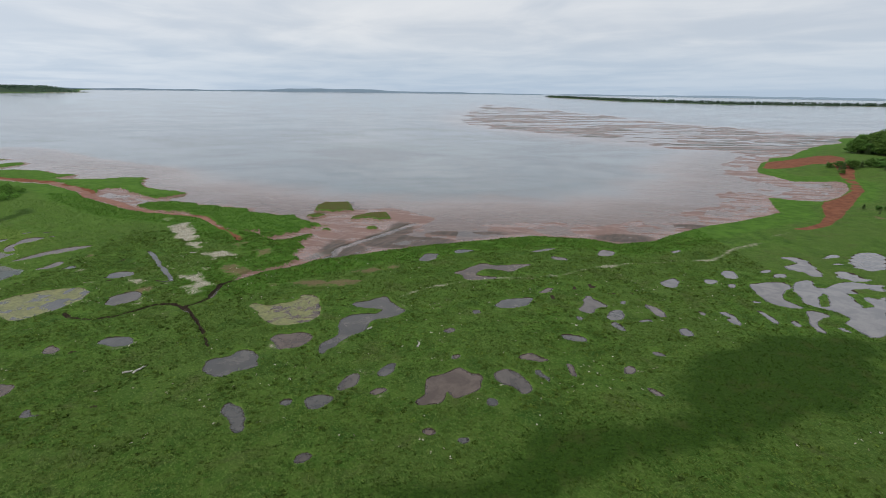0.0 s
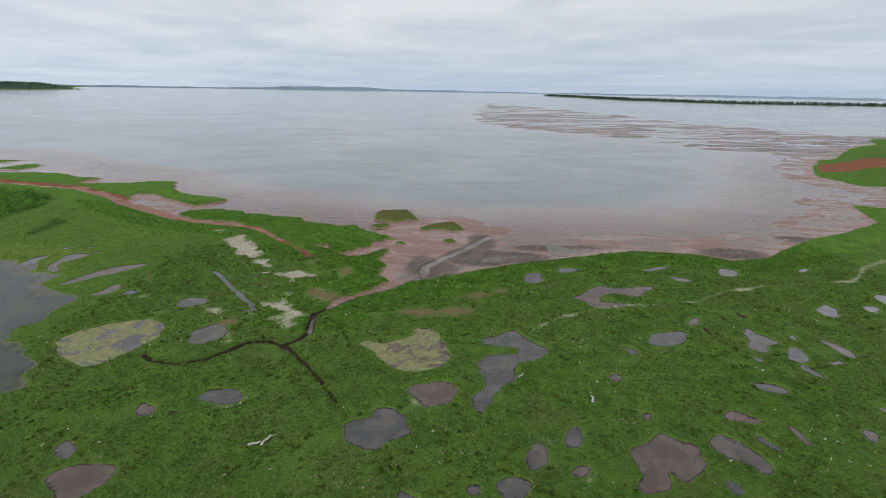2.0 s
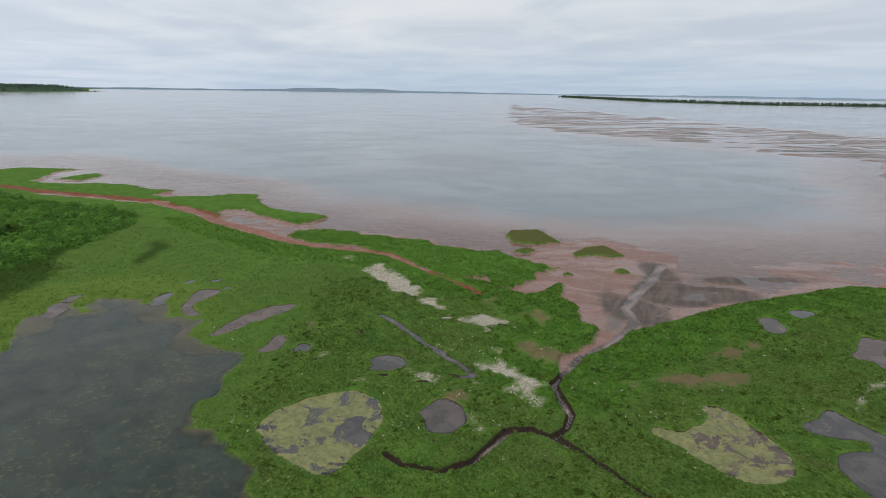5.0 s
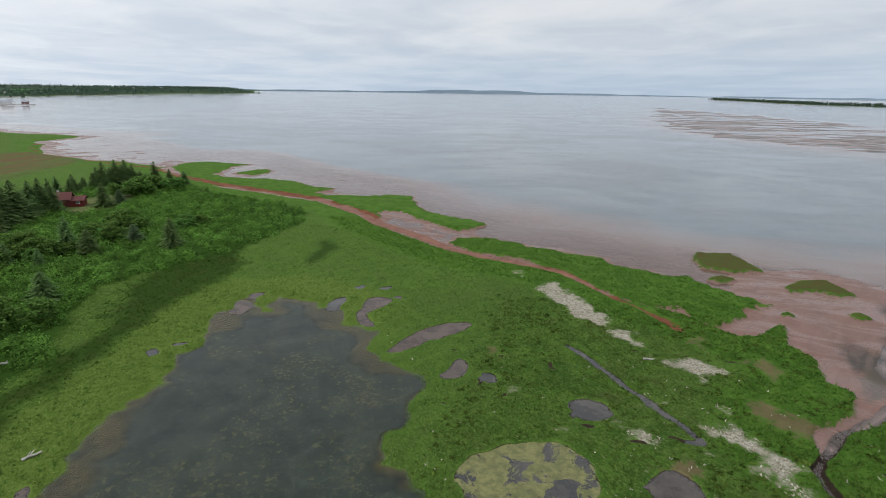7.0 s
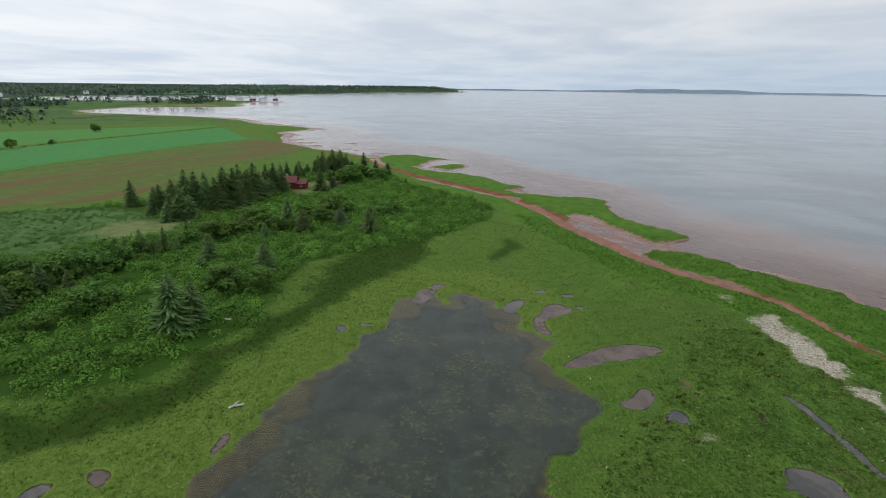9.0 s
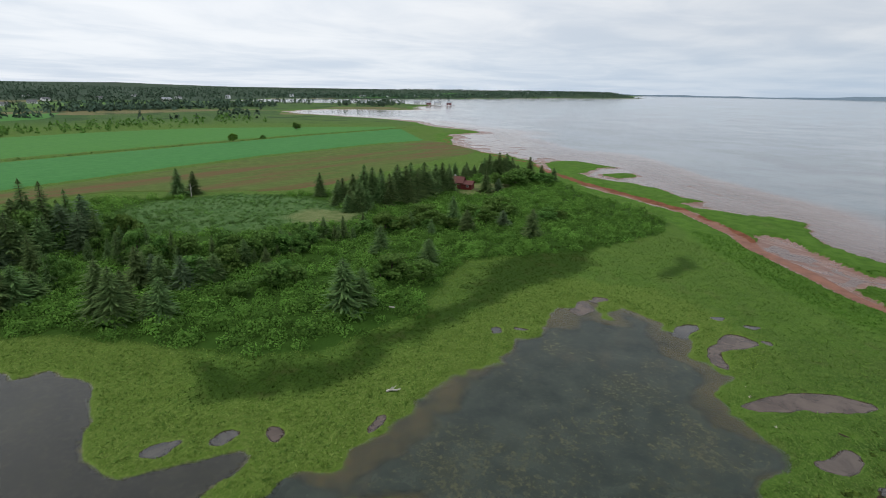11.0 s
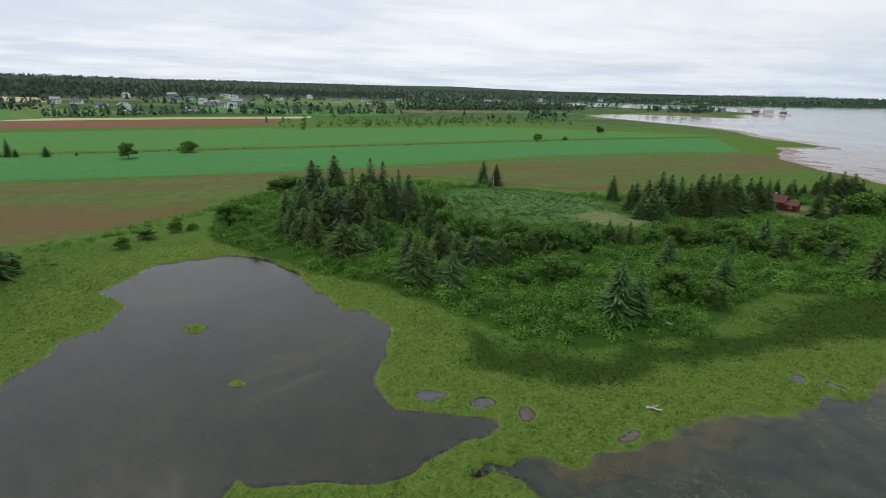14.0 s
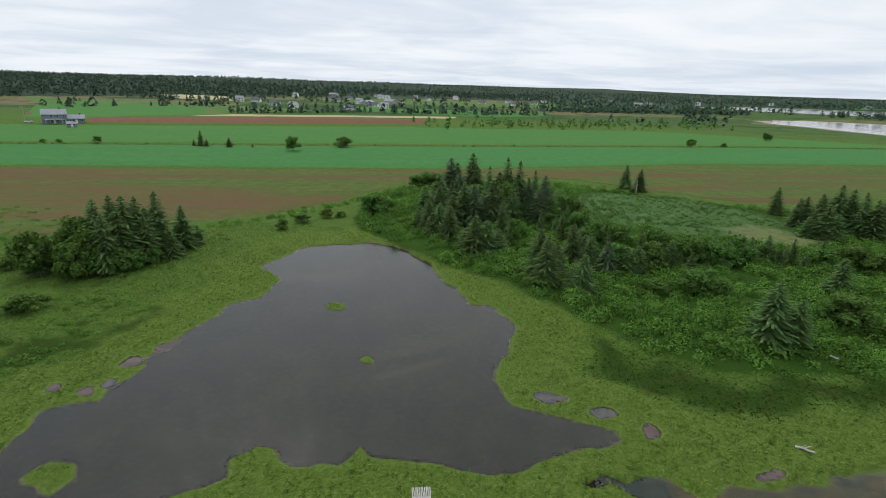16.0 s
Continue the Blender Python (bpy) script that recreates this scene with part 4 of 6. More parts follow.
    rough = n.math("SUBTRACT", 0.95, n.math("MULTIPLY", dry, n.math("MULTIPLY", n.ramp(film, 0.42, 0.58, 0.35, 0.72), n.ramp(n.attr("kelp"), -1.0, 1.0, 1.0, 0.35))))
    gloss = n.math("SUBTRACT", 0.5, n.math("MULTIPLY", isveg, 0.44))
    h = n.math("ADD", n.math("MULTIPLY", fine, 0.7), n.math("MULTIPLY", tuft, 0.6))
    n.out(principled(n, **{"Base Color": c, "Roughness": rough, "Specular IOR Level": gloss, "Normal": n.bump(h, n.math("MULTIPLY", n.math("ADD", 0.12, n.math("MULTIPLY", isveg, 0.8)), n.ramp(n.attr("pool"), -0.3, 0.0, 1.0, 0.0)), 0.35)}))
    return m


def water_shader(m, n, tone, deep, rough, nrm, share=1.0, see=(0.86, 0.82, 0.76)):
    under = n.add("ShaderNodeMixShader", Fac=deep)
    m.node_tree.links.new(n.add("ShaderNodeBsdfTransparent", Color=see).outputs[0], under.inputs[1])
    m.node_tree.links.new(n.add("ShaderNodeBsdfDiffuse", Color=tone).outputs[0], under.inputs[2])
    gloss = n.add("ShaderNodeBsdfGlossy", Color=(1, 1, 1), Roughness=rough, Normal=nrm)
    mirror = n.math("MULTIPLY", n.add("ShaderNodeFresnel", IOR=1.33, Normal=nrm).outputs[0], share)
    top = n.add("ShaderNodeMixShader", Fac=mirror)
    m.node_tree.links.new(under.outputs[0], top.inputs[1])
    m.node_tree.links.new(gloss.outputs[0], top.inputs[2])
    return top.outputs[0]


def make_sea():
    m, n = material("sea_water")
    p = n.coords("Object")
    depth = n.attr("depth")
    long = n.noise(0.018, 8, 0.66, n.scaled(p, 0.75, 1.1, 1, 8), 1.2)
    short = n.noise(0.10, 7, 0.68, n.scaled(p, 0.6, 1.15, 1, -6), 1.0)
    streak = n.math("ADD", n.math("MULTIPLY", long, 0.66), n.math("MULTIPLY", short, 0.34))
    # Silt plumes and wind-ruffled reflections are both painted into this tone.
    open_sea = n.mix(n.ramp(streak, 0.38, 0.62), (0.088, 0.116, 0.130), (0.122, 0.148, 0.160))
    silt = n.mix(n.ramp(long, 0.35, 0.65), (0.190, 0.130, 0.108), (0.220, 0.158, 0.136))
    near = n.ramp(n.math("ADD", depth, n.math("MULTIPLY", n.math("SUBTRACT", long, 0.5), 0.40)), 0.17, 0.62)
    tone = n.mix(near, silt, open_sea)
    deep = n.ramp(depth, -0.05, 0.40, 0.15, 0.96)
    waves = n.noise(1.1, 4, 0.6, n.scaled(p, 1, 0.45, 1, 20))
    calm = n.ramp(streak, 0.42, 0.60)
    nrm = n.bump(waves, n.math("MULTIPLY", n.math("SUBTRACT", 0.7, n.math("MULTIPLY", calm, 0.45)), n.ramp(depth, 0.1, 0.6, 0.35, 1.0)), 0.14)
    n.out(water_shader(m, n, tone, deep, n.ramp(streak, 0.42, 0.6, 0.16, 0.06), nrm, n.ramp(streak, 0.40, 0.60, 0.82, 0.95)))
    return m


def make_pond(name, dark, light, weeds, clear):
    """Pond water: murk, strands of weed under the surface, and the sky on it."""
    m, n = material(name)
    p = n.coords("Object")
    depth = n.attr("depth")
    murk = n.mix(n.ramp(n.noise(0.3, 6, 0.75, p, 0.6), 0.4, 0.62), dark, light)
    strands = n.math("ADD", n.math("MULTIPLY", n.noise(1.6, 7, 0.8, p, 0.3), 0.6), n.math("MULTIPLY", n.noise(0.13, 5, 0.65, p, 0.5), 0.4))
    weed = n.mix(n.ramp(n.noise(2.2, 4, 0.7, p), 0.4, 0.65), (0.030, 0.034, 0.016), (0.080, 0.078, 0.034))
    tone = n.mix(n.ramp(strands, 0.49, 0.58, 0.0, weeds), murk, weed)
    bars = n.noise(0.09, 5, 0.65, n.scaled(p, 1.0, 0.5, 1, 40), 0.8)
    tone = n.mix(n.ramp(bars, 0.56, 0.70, 0.0, 0.5), tone, (0.052, 0.046, 0.026))
    deep = n.ramp(depth, 0.0, 0.24, 0.05, 0.93)
    slick = n.noise(0.05, 6, 0.65, n.scaled(p, 0.5, 1.4, 1, 30), 0.6)
    nrm = n.t.nodes.new("ShaderNodeNewGeometry").outputs["Normal"]
    n.out(water_shader(m, n, tone, deep, n.ramp(slick, 0.4, 0.62, 0.12, 0.24), nrm, n.ramp(slick, 0.4, 0.62, clear, clear - 0.12)))
    return m


def make_pool(name, scum=0.0):
    m, n = material(name)
    p = n.coords("Object")
    info = n.t.nodes.new("ShaderNodeObjectInfo").outputs["Random"]
    silt = n.noise(0.35, 6, 0.7, p, 0.5)
    pink = n.mix(n.ramp(silt, 0.38, 0.64), (0.064, 0.045, 0.035), (0.108, 0.079, 0.062))
    grey = n.mix(n.ramp(silt, 0.38, 0.64), (0.038, 0.037, 0.034), (0.076, 0.069, 0.060))
    tone = n.mix(n.ramp(info, 0.25, 0.75), grey, pink)
    # Towards the east the sky's reflection is painted in as a paler murk.
    east_sheen = n.ramp(n.add("ShaderNodeSeparateXYZ", Vector=p).outputs[0], 2.0, 60.0)
    tone = n.mix(n.math("MULTIPLY", east_sheen, 0.9), tone, n.mix(n.ramp(silt, 0.38, 0.64), (0.140, 0.130, 0.128), (0.185, 0.168, 0.160)))
    deep = n.ramp(n.attr("depth"), -0.02, 0.14, 0.2, 0.9)
    nrm = n.t.nodes.new("ShaderNodeNewGeometry").outputs["Normal"]
    shader = water_shader(m, n, tone, deep, 0.06, nrm, n.ramp(info, 0.2, 0.7, 1.0, 0.75))
    if scum:
        where = n.math("ADD", n.math("MULTIPLY", n.noise(0.45, 8, 0.72, p, 0.6), 0.75), n.math("MULTIPLY", n.noise(0.10, 3, 0.5, p), 0.25))
        film = n.mix(n.ramp(n.noise(1.6, 6, 0.75, p), 0.35, 0.65), (0.070, 0.076, 0.016), (0.160, 0.152, 0.045))
        cover = n.add("ShaderNodeMixShader", Fac=n.ramp(where, 0.62 - scum * 0.3, 0.65 - scum * 0.3))
        m.node_tree.links.new(shader, cover.inputs[1])
        m.node_tree.links.new(principled(n, **{"Base Color": film, "Roughness": 0.6}), cover.inputs[2])
        shader = cover.outputs[0]
    n.out(shader)
    return m


GROUND = make_ground()
SEA_WATER = make_sea()
WEEDY_WATER = make_pond("weedy_lagoon_water", (0.014, 0.021, 0.015), (0.030, 0.039, 0.027), 0.7, 0.8)
POND_WATER = make_pond("dark_pond_water", (0.013, 0.013, 0.009), (0.020, 0.019, 0.013), 0.2, 1.0)
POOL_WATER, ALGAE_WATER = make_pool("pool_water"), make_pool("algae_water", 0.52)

# ---------------------------------------------------------------- ground and water

XS, YS = spaced(-154, 54, 0.38, 1.046, 5000), spaced(8, 148, 0.38, 1.046, 5000)
gx, gy = np.meshgrid(XS, YS)
heights, covers = survey(gx.ravel(), gy.ravel())
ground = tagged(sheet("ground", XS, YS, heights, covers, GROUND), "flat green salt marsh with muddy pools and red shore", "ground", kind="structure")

SEA_X, SEA_Y = spaced(-180, 170, 2.2, 1.07, 4750), spaced(75, 330, 2.2, 1.07, 4600)
SEA_Y = SEA_Y[SEA_Y > 40]
hx, hy = np.meshgrid(SEA_X, SEA_Y)
bed, _ = survey(hx.ravel(), hy.ravel())
sea = tagged(sheet("sea_water", SEA_X, SEA_Y, np.full(hx.size, SEA), dict(depth=-bed), SEA_WATER), "calm grey shallow bay water over pink mud", "water", kind="structure")


FLAT_X, FLAT_Y = np.arange(10, 352, 2.4), np.concatenate([np.arange(300, 700, 2.6), np.arange(700, 1280, 5.0)])
fx, fy = (v.ravel() for v in np.meshgrid(FLAT_X, FLAT_Y))
lie = inside(fx + 16 * vnoise(fx, fy, 30, 105), fy + 30 * vnoise(fx, fy, 55, 106), FLATS, 60)
bars = 0.06 * vnoise(fx * 0.4 + fy * 0.1, fy, 22, 41) + 0.06 * vnoise(fx * 0.3, fy, 9, 42) + 0.05 * vnoise(fx * 0.4, fy, 4.5, 100)
bars = bars + 0.03 * step(25, -8, lie) + 0.008 - 0.3 * step(6, -35, lie)
level, covers = survey(fx, fy)
tagged(sheet("mudflat", FLAT_X, FLAT_Y, np.where(lie > -34, bars, -0.5), covers, GROUND, lie > -34), "wide tidal mudflat of dark streaks and shining wet mud", "mudflat", kind="structure")


def pond(name, outline, level, margin, label, cell, mat, more=(), clear_of=None, slack=0.55):
    o = np.array(outline, float)
    lo, hi = o.min(0) - margin, o.max(0) + margin
    xs, ys = np.arange(lo[0], hi[0] + cell, cell), np.arange(lo[1], hi[1] + cell, cell)
    x, y = np.meshgrid(xs, ys)
    z, c = survey(x.ravel(), y.ravel())
    there = np.maximum(inside(x.ravel(), y.ravel(), outline, 3), inside(x.ravel(), y.ravel(), more if len(more) else outline, 3)) > -slack
    if clear_of:
        there &= inside(x.ravel(), y.ravel(), clear_of, 3) < -2.2
    ob = sheet(name, xs, ys, np.full(x.size, level), dict(depth=level - z), mat, there)
    return tagged(ob, label, "water", kind="structure")


pond("lagoon_water", LAGOON_A, LAGOON_LEVEL, 22.0, "murky brown lagoon water with weed below it", 0.7, WEEDY_WATER, LAGOON_A_NEAR, LAGOON_B, 2.4)
pond("lagoon_water", LAGOON_B, LAGOON_LEVEL + 0.004, 2.4, "still dark pond water reflecting the grey sky", 0.7, POND_WATER, slack=2.2)
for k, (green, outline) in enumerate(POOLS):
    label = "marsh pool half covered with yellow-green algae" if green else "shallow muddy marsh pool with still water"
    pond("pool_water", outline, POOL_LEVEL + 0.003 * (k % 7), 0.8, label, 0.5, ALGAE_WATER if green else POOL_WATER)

bank = [(x + 0.55, y + 0.35) for x, y in DITCH] + [(x - 0.55, y - 0.35) for x, y in DITCH[::-1]]
pond("ditch_water", bank, POOL_LEVEL - 0.02, 0.8, "narrow straight ditch of still grey water", 0.5, POOL_WATER)

# ---------------------------------------------------------------- foliage and things: helpers

rng = np.random.default_rng(7)


def height_at(places):
    p = np.atleast_2d(np.array(places, float))
    return survey(p[:, 0], p[:, 1])[0]


def soup_mesh(name, quads, mat):
    """One mesh of loose four-cornered leaves, given as an array of N x 4 x 3."""
    q = np.asarray(quads, np.float32).reshape(-1, 4, 3)
    k = len(q)
    me = bpy.data.meshes.new(name)
    me.vertices.add(4 * k), me.loops.add(4 * k), me.polygons.add(k)
    me.vertices.foreach_set("co", q.ravel())
    me.loops.foreach_set("vertex_index", np.arange(4 * k, dtype=np.int32))
    me.polygons.foreach_set("loop_start", np.arange(0, 4 * k, 4, dtype=np.int32))
    me.update(calc_edges=True)
    me.materials.append(mat)
    return me


def unit(v):
    return v / np.maximum(np.linalg.norm(v, axis=-1, keepdims=True), 1e-9)


def leaves(centres, facing, size, stretch=1.0):
    """Leaf clumps at the centres, turned to face the given ways."""
    n = unit(facing)
    a = unit(np.cross(n, rng.normal(size=n.shape)))
    b = np.cross(n, a)
    s = np.asarray(size).reshape(-1, 1) * np.ones((len(n), 1))
    a, b = a * s * stretch, b * s
    bend = n * s * 0.25
    return np.stack([centres - a - b * 0.6, centres + a * 0.4 - b - bend, centres + a + b * 0.6, centres - a * 0.4 + b - bend], 1)


def dome(k, radius, tall, leaf, seed_low=0.1):
    """Leaf clumps over a bumpy dome."""
    v = rng.normal(size=(k, 3))
    v[:, 2] = np.abs(v[:, 2]) * 0.9 + seed_low * rng.normal(size=k)
    v = unit(v)
    lump = 0.80 + 0.26 * np.sin(v[:, 0] * 5 + rng.uniform(0, 6)) * np.sin(v[:, 1] * 5 + rng.uniform(0, 6)) + 0.08 * rng.normal(size=k)
    c = v * lump[:, None] * (radius, radius, tall)
    c[:, 2] = np.maximum(c[:, 2], 0.05)
    return leaves(c, v + 0.5 * rng.normal(size=(k, 3)) + (0, 0, 0.5), leaf * rng.uniform(0.7, 1.3, k))


def part(name, data, mat, parent, label=""):
    """Links a bmesh or a mesh as one part under a thing or a part."""
    if isinstance(data, bmesh.types.BMesh):
        me = bpy.data.meshes.new(name)
        data.to_mesh(me)
        data.free()
        me.materials.append(mat)
        data = me
    ob = new(name, data)
    ob.parent = parent
    if label:
        ob["label"] = label
    return ob


def thing(name, label, category, at=None, group=""):
    e = tagged(new(name), label, category, group)
    if at is not None:
        e.matrix_world = at
    return e


def box(bm, lo, hi, turn=None):
    r = bmesh.ops.create_cube(bm, size=1)
    m = Matrix.LocRotScale([(a + b) / 2 for a, b in zip(lo, hi)], None, [b - a for a, b in zip(lo, hi)])
    bmesh.ops.transform(bm, matrix=(turn @ m) if turn else m, verts=r["verts"])
    return r["verts"]


def boxes(*pairs):
    bm = bmesh.new()
    for lo, hi in pairs:
        box(bm, lo, hi)
    return bm


def prism(profile, y0, y1):
    """A profile in x and z, drawn out along y."""
    bm = bmesh.new()
    a, b = [[bm.verts.new((x, y, z)) for x, z in profile] for y in (y0, y1)]
    bm.faces.new(a[::-1]), bm.faces.new(b)
    for i in range(len(a)):
        bm.faces.new((a[i], a[(i + 1) % len(a)], b[(i + 1) % len(a)], b[i]))
    bmesh.ops.recalc_face_normals(bm, faces=bm.faces)
    return bm


def limb(bm, points, radii, sides=6):
    rings = []
    for i, (p, r) in enumerate(zip(points, radii)):
        p = Vector(p)
        d = (Vector(points[min(i + 1, len(points) - 1)]) - Vector(points[max(i - 1, 0)])).normalized()
        a = d.orthogonal().normalized()
        b = d.cross(a)
        rings.append([bm.verts.new(p + r * (math.cos(t) * a + math.sin(t) * b)) for t in np.linspace(0, 2 * math.pi, sides, endpoint=False)])
    for u, v in zip(rings[:-1], rings[1:]):
        for i in range(sides):
            bm.faces.new((u[i], u[(i + 1) % sides], v[(i + 1) % sides], v[i]))
    bm.faces.new(rings[0][::-1]), bm.faces.new(rings[-1])


# ---------------------------------------------------------------- materials of the things


def make_leaf(name, dark, light, spots=0.35, through=0.25):
    m, n = material(name)
    geo = n.t.nodes.new("ShaderNodeNewGeometry")
    info = n.t.nodes.new("ShaderNodeObjectInfo")
    p = n.coords("Object")
    c = n.mix(n.ramp(geo.outputs["Random Per Island"], 0.1, 0.95), dark, light)
    c = n.mix(n.ramp(n.noise(spots, 4, 0.6, p), 0.38, 0.66, 0.0, 0.7), c, tuple(0.5 * (a + b) * 1.25 for a, b in zip(dark, light)))
    c = n.mix(n.ramp(n.noise(0.55, 3, 0.6, p), 0.45, 0.68, 0.0, 0.5), c, tuple(0.8 * v for v in dark))
    hsv = n.add("ShaderNodeHueSaturation", Color=c, Value=n.math("MULTIPLY", n.math("ADD", 1.0, n.attr("tone")), n.math("ADD", 0.82, n.math("MULTIPLY", info.outputs["Random"], 0.36))),
                Hue=n.math("ADD", 0.485, n.math("MULTIPLY", info.outputs["Random"], 0.03)))
    lit = principled(n, **{"Base Color": hsv.outputs[0], "Roughness": 0.85, "Specular IOR Level": 0.06})
    glow = n.add("ShaderNodeBsdfTranslucent", Color=hsv.outputs[0])
    mx = n.add("ShaderNodeMixShader", Fac=through)
    m.node_tree.links.new(lit, mx.inputs[1])
    m.node_tree.links.new(glow.outputs[0], mx.inputs[2])
    n.out(mx.outputs[0])
    return m


def make_plain(name, dark, light, scale=1.5, rough=0.8, bump=0.2, stretch=(1, 1, 1), metal=0.0):
    m, n = material(name)
    p = n.scaled(n.coords("Object"), *stretch)
    a, b = n.noise(scale, 5, 0.65, p), n.noise(scale * 7, 4, 0.6, p)
    c = n.mix(n.ramp(a, 0.3, 0.7), dark, light)
    c = n.mix(n.ramp(b, 0.5, 0.8, 0, 0.4), c, tuple(0.6 * v for v in dark))
    n.out(principled(n, **{"Base Color": c, "Roughness": rough, "Metallic": metal, "Specular IOR Level": 0.3, "Normal": n.bump(b, bump, 0.03)}))
    return m


SPRUCE = make_leaf("spruce_needles", (0.060, 0.110, 0.036), (0.145, 0.218, 0.070), 0.5, 0.25)
BLUE_SPRUCE = make_leaf("blue_spruce_needles", (0.060, 0.106, 0.050), (0.140, 0.208, 0.094), 0.5, 0.25)
BROADLEAF = make_leaf("broad_leaves", (0.052, 0.112, 0.023), (0.132, 0.232, 0.050), 0.6, 0.35)
BRIGHT_LEAF = make_leaf("bright_leaves", (0.05, 0.10, 0.012), (0.14, 0.21, 0.035), 0.6)
SHRUB_LEAF = make_leaf("shrub_leaves", (0.066, 0.150, 0.025), (0.142, 0.262, 0.046), 0.10, 0.4)
MARSH_BLADE = make_leaf("marsh_blades", (0.032, 0.070, 0.010), (0.112, 0.160, 0.033), 0.14, 0.3)
TUSSOCK = make_leaf("tussock_blades", (0.036, 0.078, 0.010), (0.108, 0.170, 0.031), 0.3, 0.3)
DARK_BLADE = make_leaf("dark_blades", (0.022, 0.044, 0.005), (0.050, 0.082, 0.012), 0.14, 0.3)
STRAW_BLADE = make_leaf("straw_litter", (0.22, 0.18, 0.12), (0.60, 0.55, 0.47), 0.3, 0.2)
GRASS_BLADE = make_leaf("grass_blades", (0.066, 0.126, 0.021), (0.138, 0.198, 0.043), 0.12, 0.35)
LUSH_BLADE = make_leaf("lush_grass_blades", (0.036, 0.095, 0.010), (0.098, 0.180, 0.026), 0.12, 0.35)
YELLOW_BLADE = make_leaf("yellow_grass_blades", (0.086, 0.150, 0.018), (0.225, 0.290, 0.076), 0.15, 0.35)
REED_LEAF = make_leaf("reed_leaves", (0.060, 0.135, 0.030), (0.125, 0.225, 0.058), 0.12, 0.35)
# Leaves of distant trees, greyed and blued by haze in the colour.
WOODS = make_leaf("hazed_wood_leaves", (0.042, 0.072, 0.046), (0.080, 0.120, 0.076), 0.02, 0.1)
BARK = make_plain("bark", (0.06, 0.045, 0.035), (0.13, 0.105, 0.085), 3, 0.9, 0.5)
DRIFT = make_plain("bleached_wood", (0.26, 0.24, 0.21), (0.46, 0.43, 0.38), 4, 0.85, 0.4)
GREY_WOOD = make_plain("weathered_boards", (0.26, 0.24, 0.22), (0.46, 0.44, 0.41), 5, 0.85, 0.4)
RED_WALL = make_plain("red_boards", (0.11, 0.016, 0.014), (0.17, 0.028, 0.022), 2, 0.75, 0.3)
RED_ROOF = make_plain("red_shingles", (0.075, 0.024, 0.021), (0.12, 0.040, 0.033), 3, 0.85, 0.4)
WHITE = make_plain("white_paint", (0.62, 0.62, 0.61), (0.80, 0.80, 0.79), 1, 0.6, 0.1)
BLUE_WALL = make_plain("blue_grey_siding", (0.13, 0.16, 0.20), (0.19, 0.22, 0.27), 2, 0.7, 0.2, (0.3, 0.3, 6))
GREY_ROOF = make_plain("grey_shingles", (0.20, 0.21, 0.23), (0.32, 0.33, 0.35), 2, 0.85, 0.3)
DARK_ROOF = make_plain("dark_shingles", (0.07, 0.07, 0.075), (0.13, 0.13, 0.135), 2, 0.85, 0.3)
GLASS = make_plain("dark_window_glass", (0.02, 0.025, 0.03), (0.04, 0.045, 0.05), 1, 0.08, 0.0)
GRAVEL = make_plain("pale_gravel", (0.24, 0.22, 0.19), (0.36, 0.33, 0.29), 1, 0.95, 0.3)


def make_crop(name, dark, light, soil, bands, turn, rows):
    """Crop rows over soil: long bands where the crop stands thick or thin."""
    m, n = material(name)
    p = n.coords("Object")
    long = n.scaled(p, 0.006, 0.09, 1, turn)
    a, b, c = n.noise(1.0, 4, 0.6, long), n.noise(0.35, 5, 0.7, p), n.noise(0.03, 4, 0.6, p)
    stripe = n.noise(1.0, 2, 0.5, n.scaled(p, 0.03, rows, 1, turn))
    col = n.mix(n.ramp(b, 0.3, 0.7), dark, light)
    col = n.mix(n.ramp(stripe, 0.4, 0.62, 0, 0.5), col, dark)
    thin = n.math("ADD", n.math("MULTIPLY", a, 0.86), n.math("MULTIPLY", c, 0.14))
    col = n.mix(n.ramp(thin, bands[0], bands[1]), col, n.mix(n.ramp(stripe, 0.4, 0.6, 0.0, 0.5), soil, col))
    n.out(principled(n, **{"Base Color": col, "Roughness": 0.95, "Specular IOR Level": 0.08, "Normal": n.bump(b, 0.6, 0.3)}))
    return m


TEAL_CROP = make_crop("blue_green_crop", (0.04, 0.14, 0.036), (0.055, 0.17, 0.045), (0.05, 0.15, 0.04), (0.9, 1.0), 107, 0.5)
LIGHT_CROP = make_crop("light_green_crop", (0.048, 0.142, 0.030), (0.064, 0.172, 0.036), (0.056, 0.15, 0.032), (0.9, 1.0), 107, 0.4)
POTATO = make_crop("potato_rows", (0.058, 0.086, 0.018), (0.088, 0.120, 0.028), (0.108, 0.066, 0.031), (0.45, 0.57), 105, 0.55)
RED_SOIL = make_crop("red_ploughed_soil", (0.130, 0.056, 0.034), (0.180, 0.084, 0.053), (0.15, 0.064, 0.04), (0.3, 0.7), 30, 0.6)
RIPE = make_crop("ripe_grain", (0.32, 0.28, 0.15), (0.42, 0.37, 0.22), (0.34, 0.3, 0.16), (0.3, 0.7), 30, 0.5)
PASTURE = make_crop("pasture", (0.052, 0.125, 0.024), (0.082, 0.162, 0.038), (0.10, 0.14, 0.045), (0.45, 0.6), 40, 0.1)

# ---------------------------------------------------------------- fields


def resample(line, k):
    o = np.array(line, float)
    s = np.r_[0, np.cumsum(np.hypot(*np.diff(o, axis=0).T))]
    t = np.linspace(0, s[-1], k)
    return np.stack([np.interp(t, s, o[:, 0]), np.interp(t, s, o[:, 1])], -1)


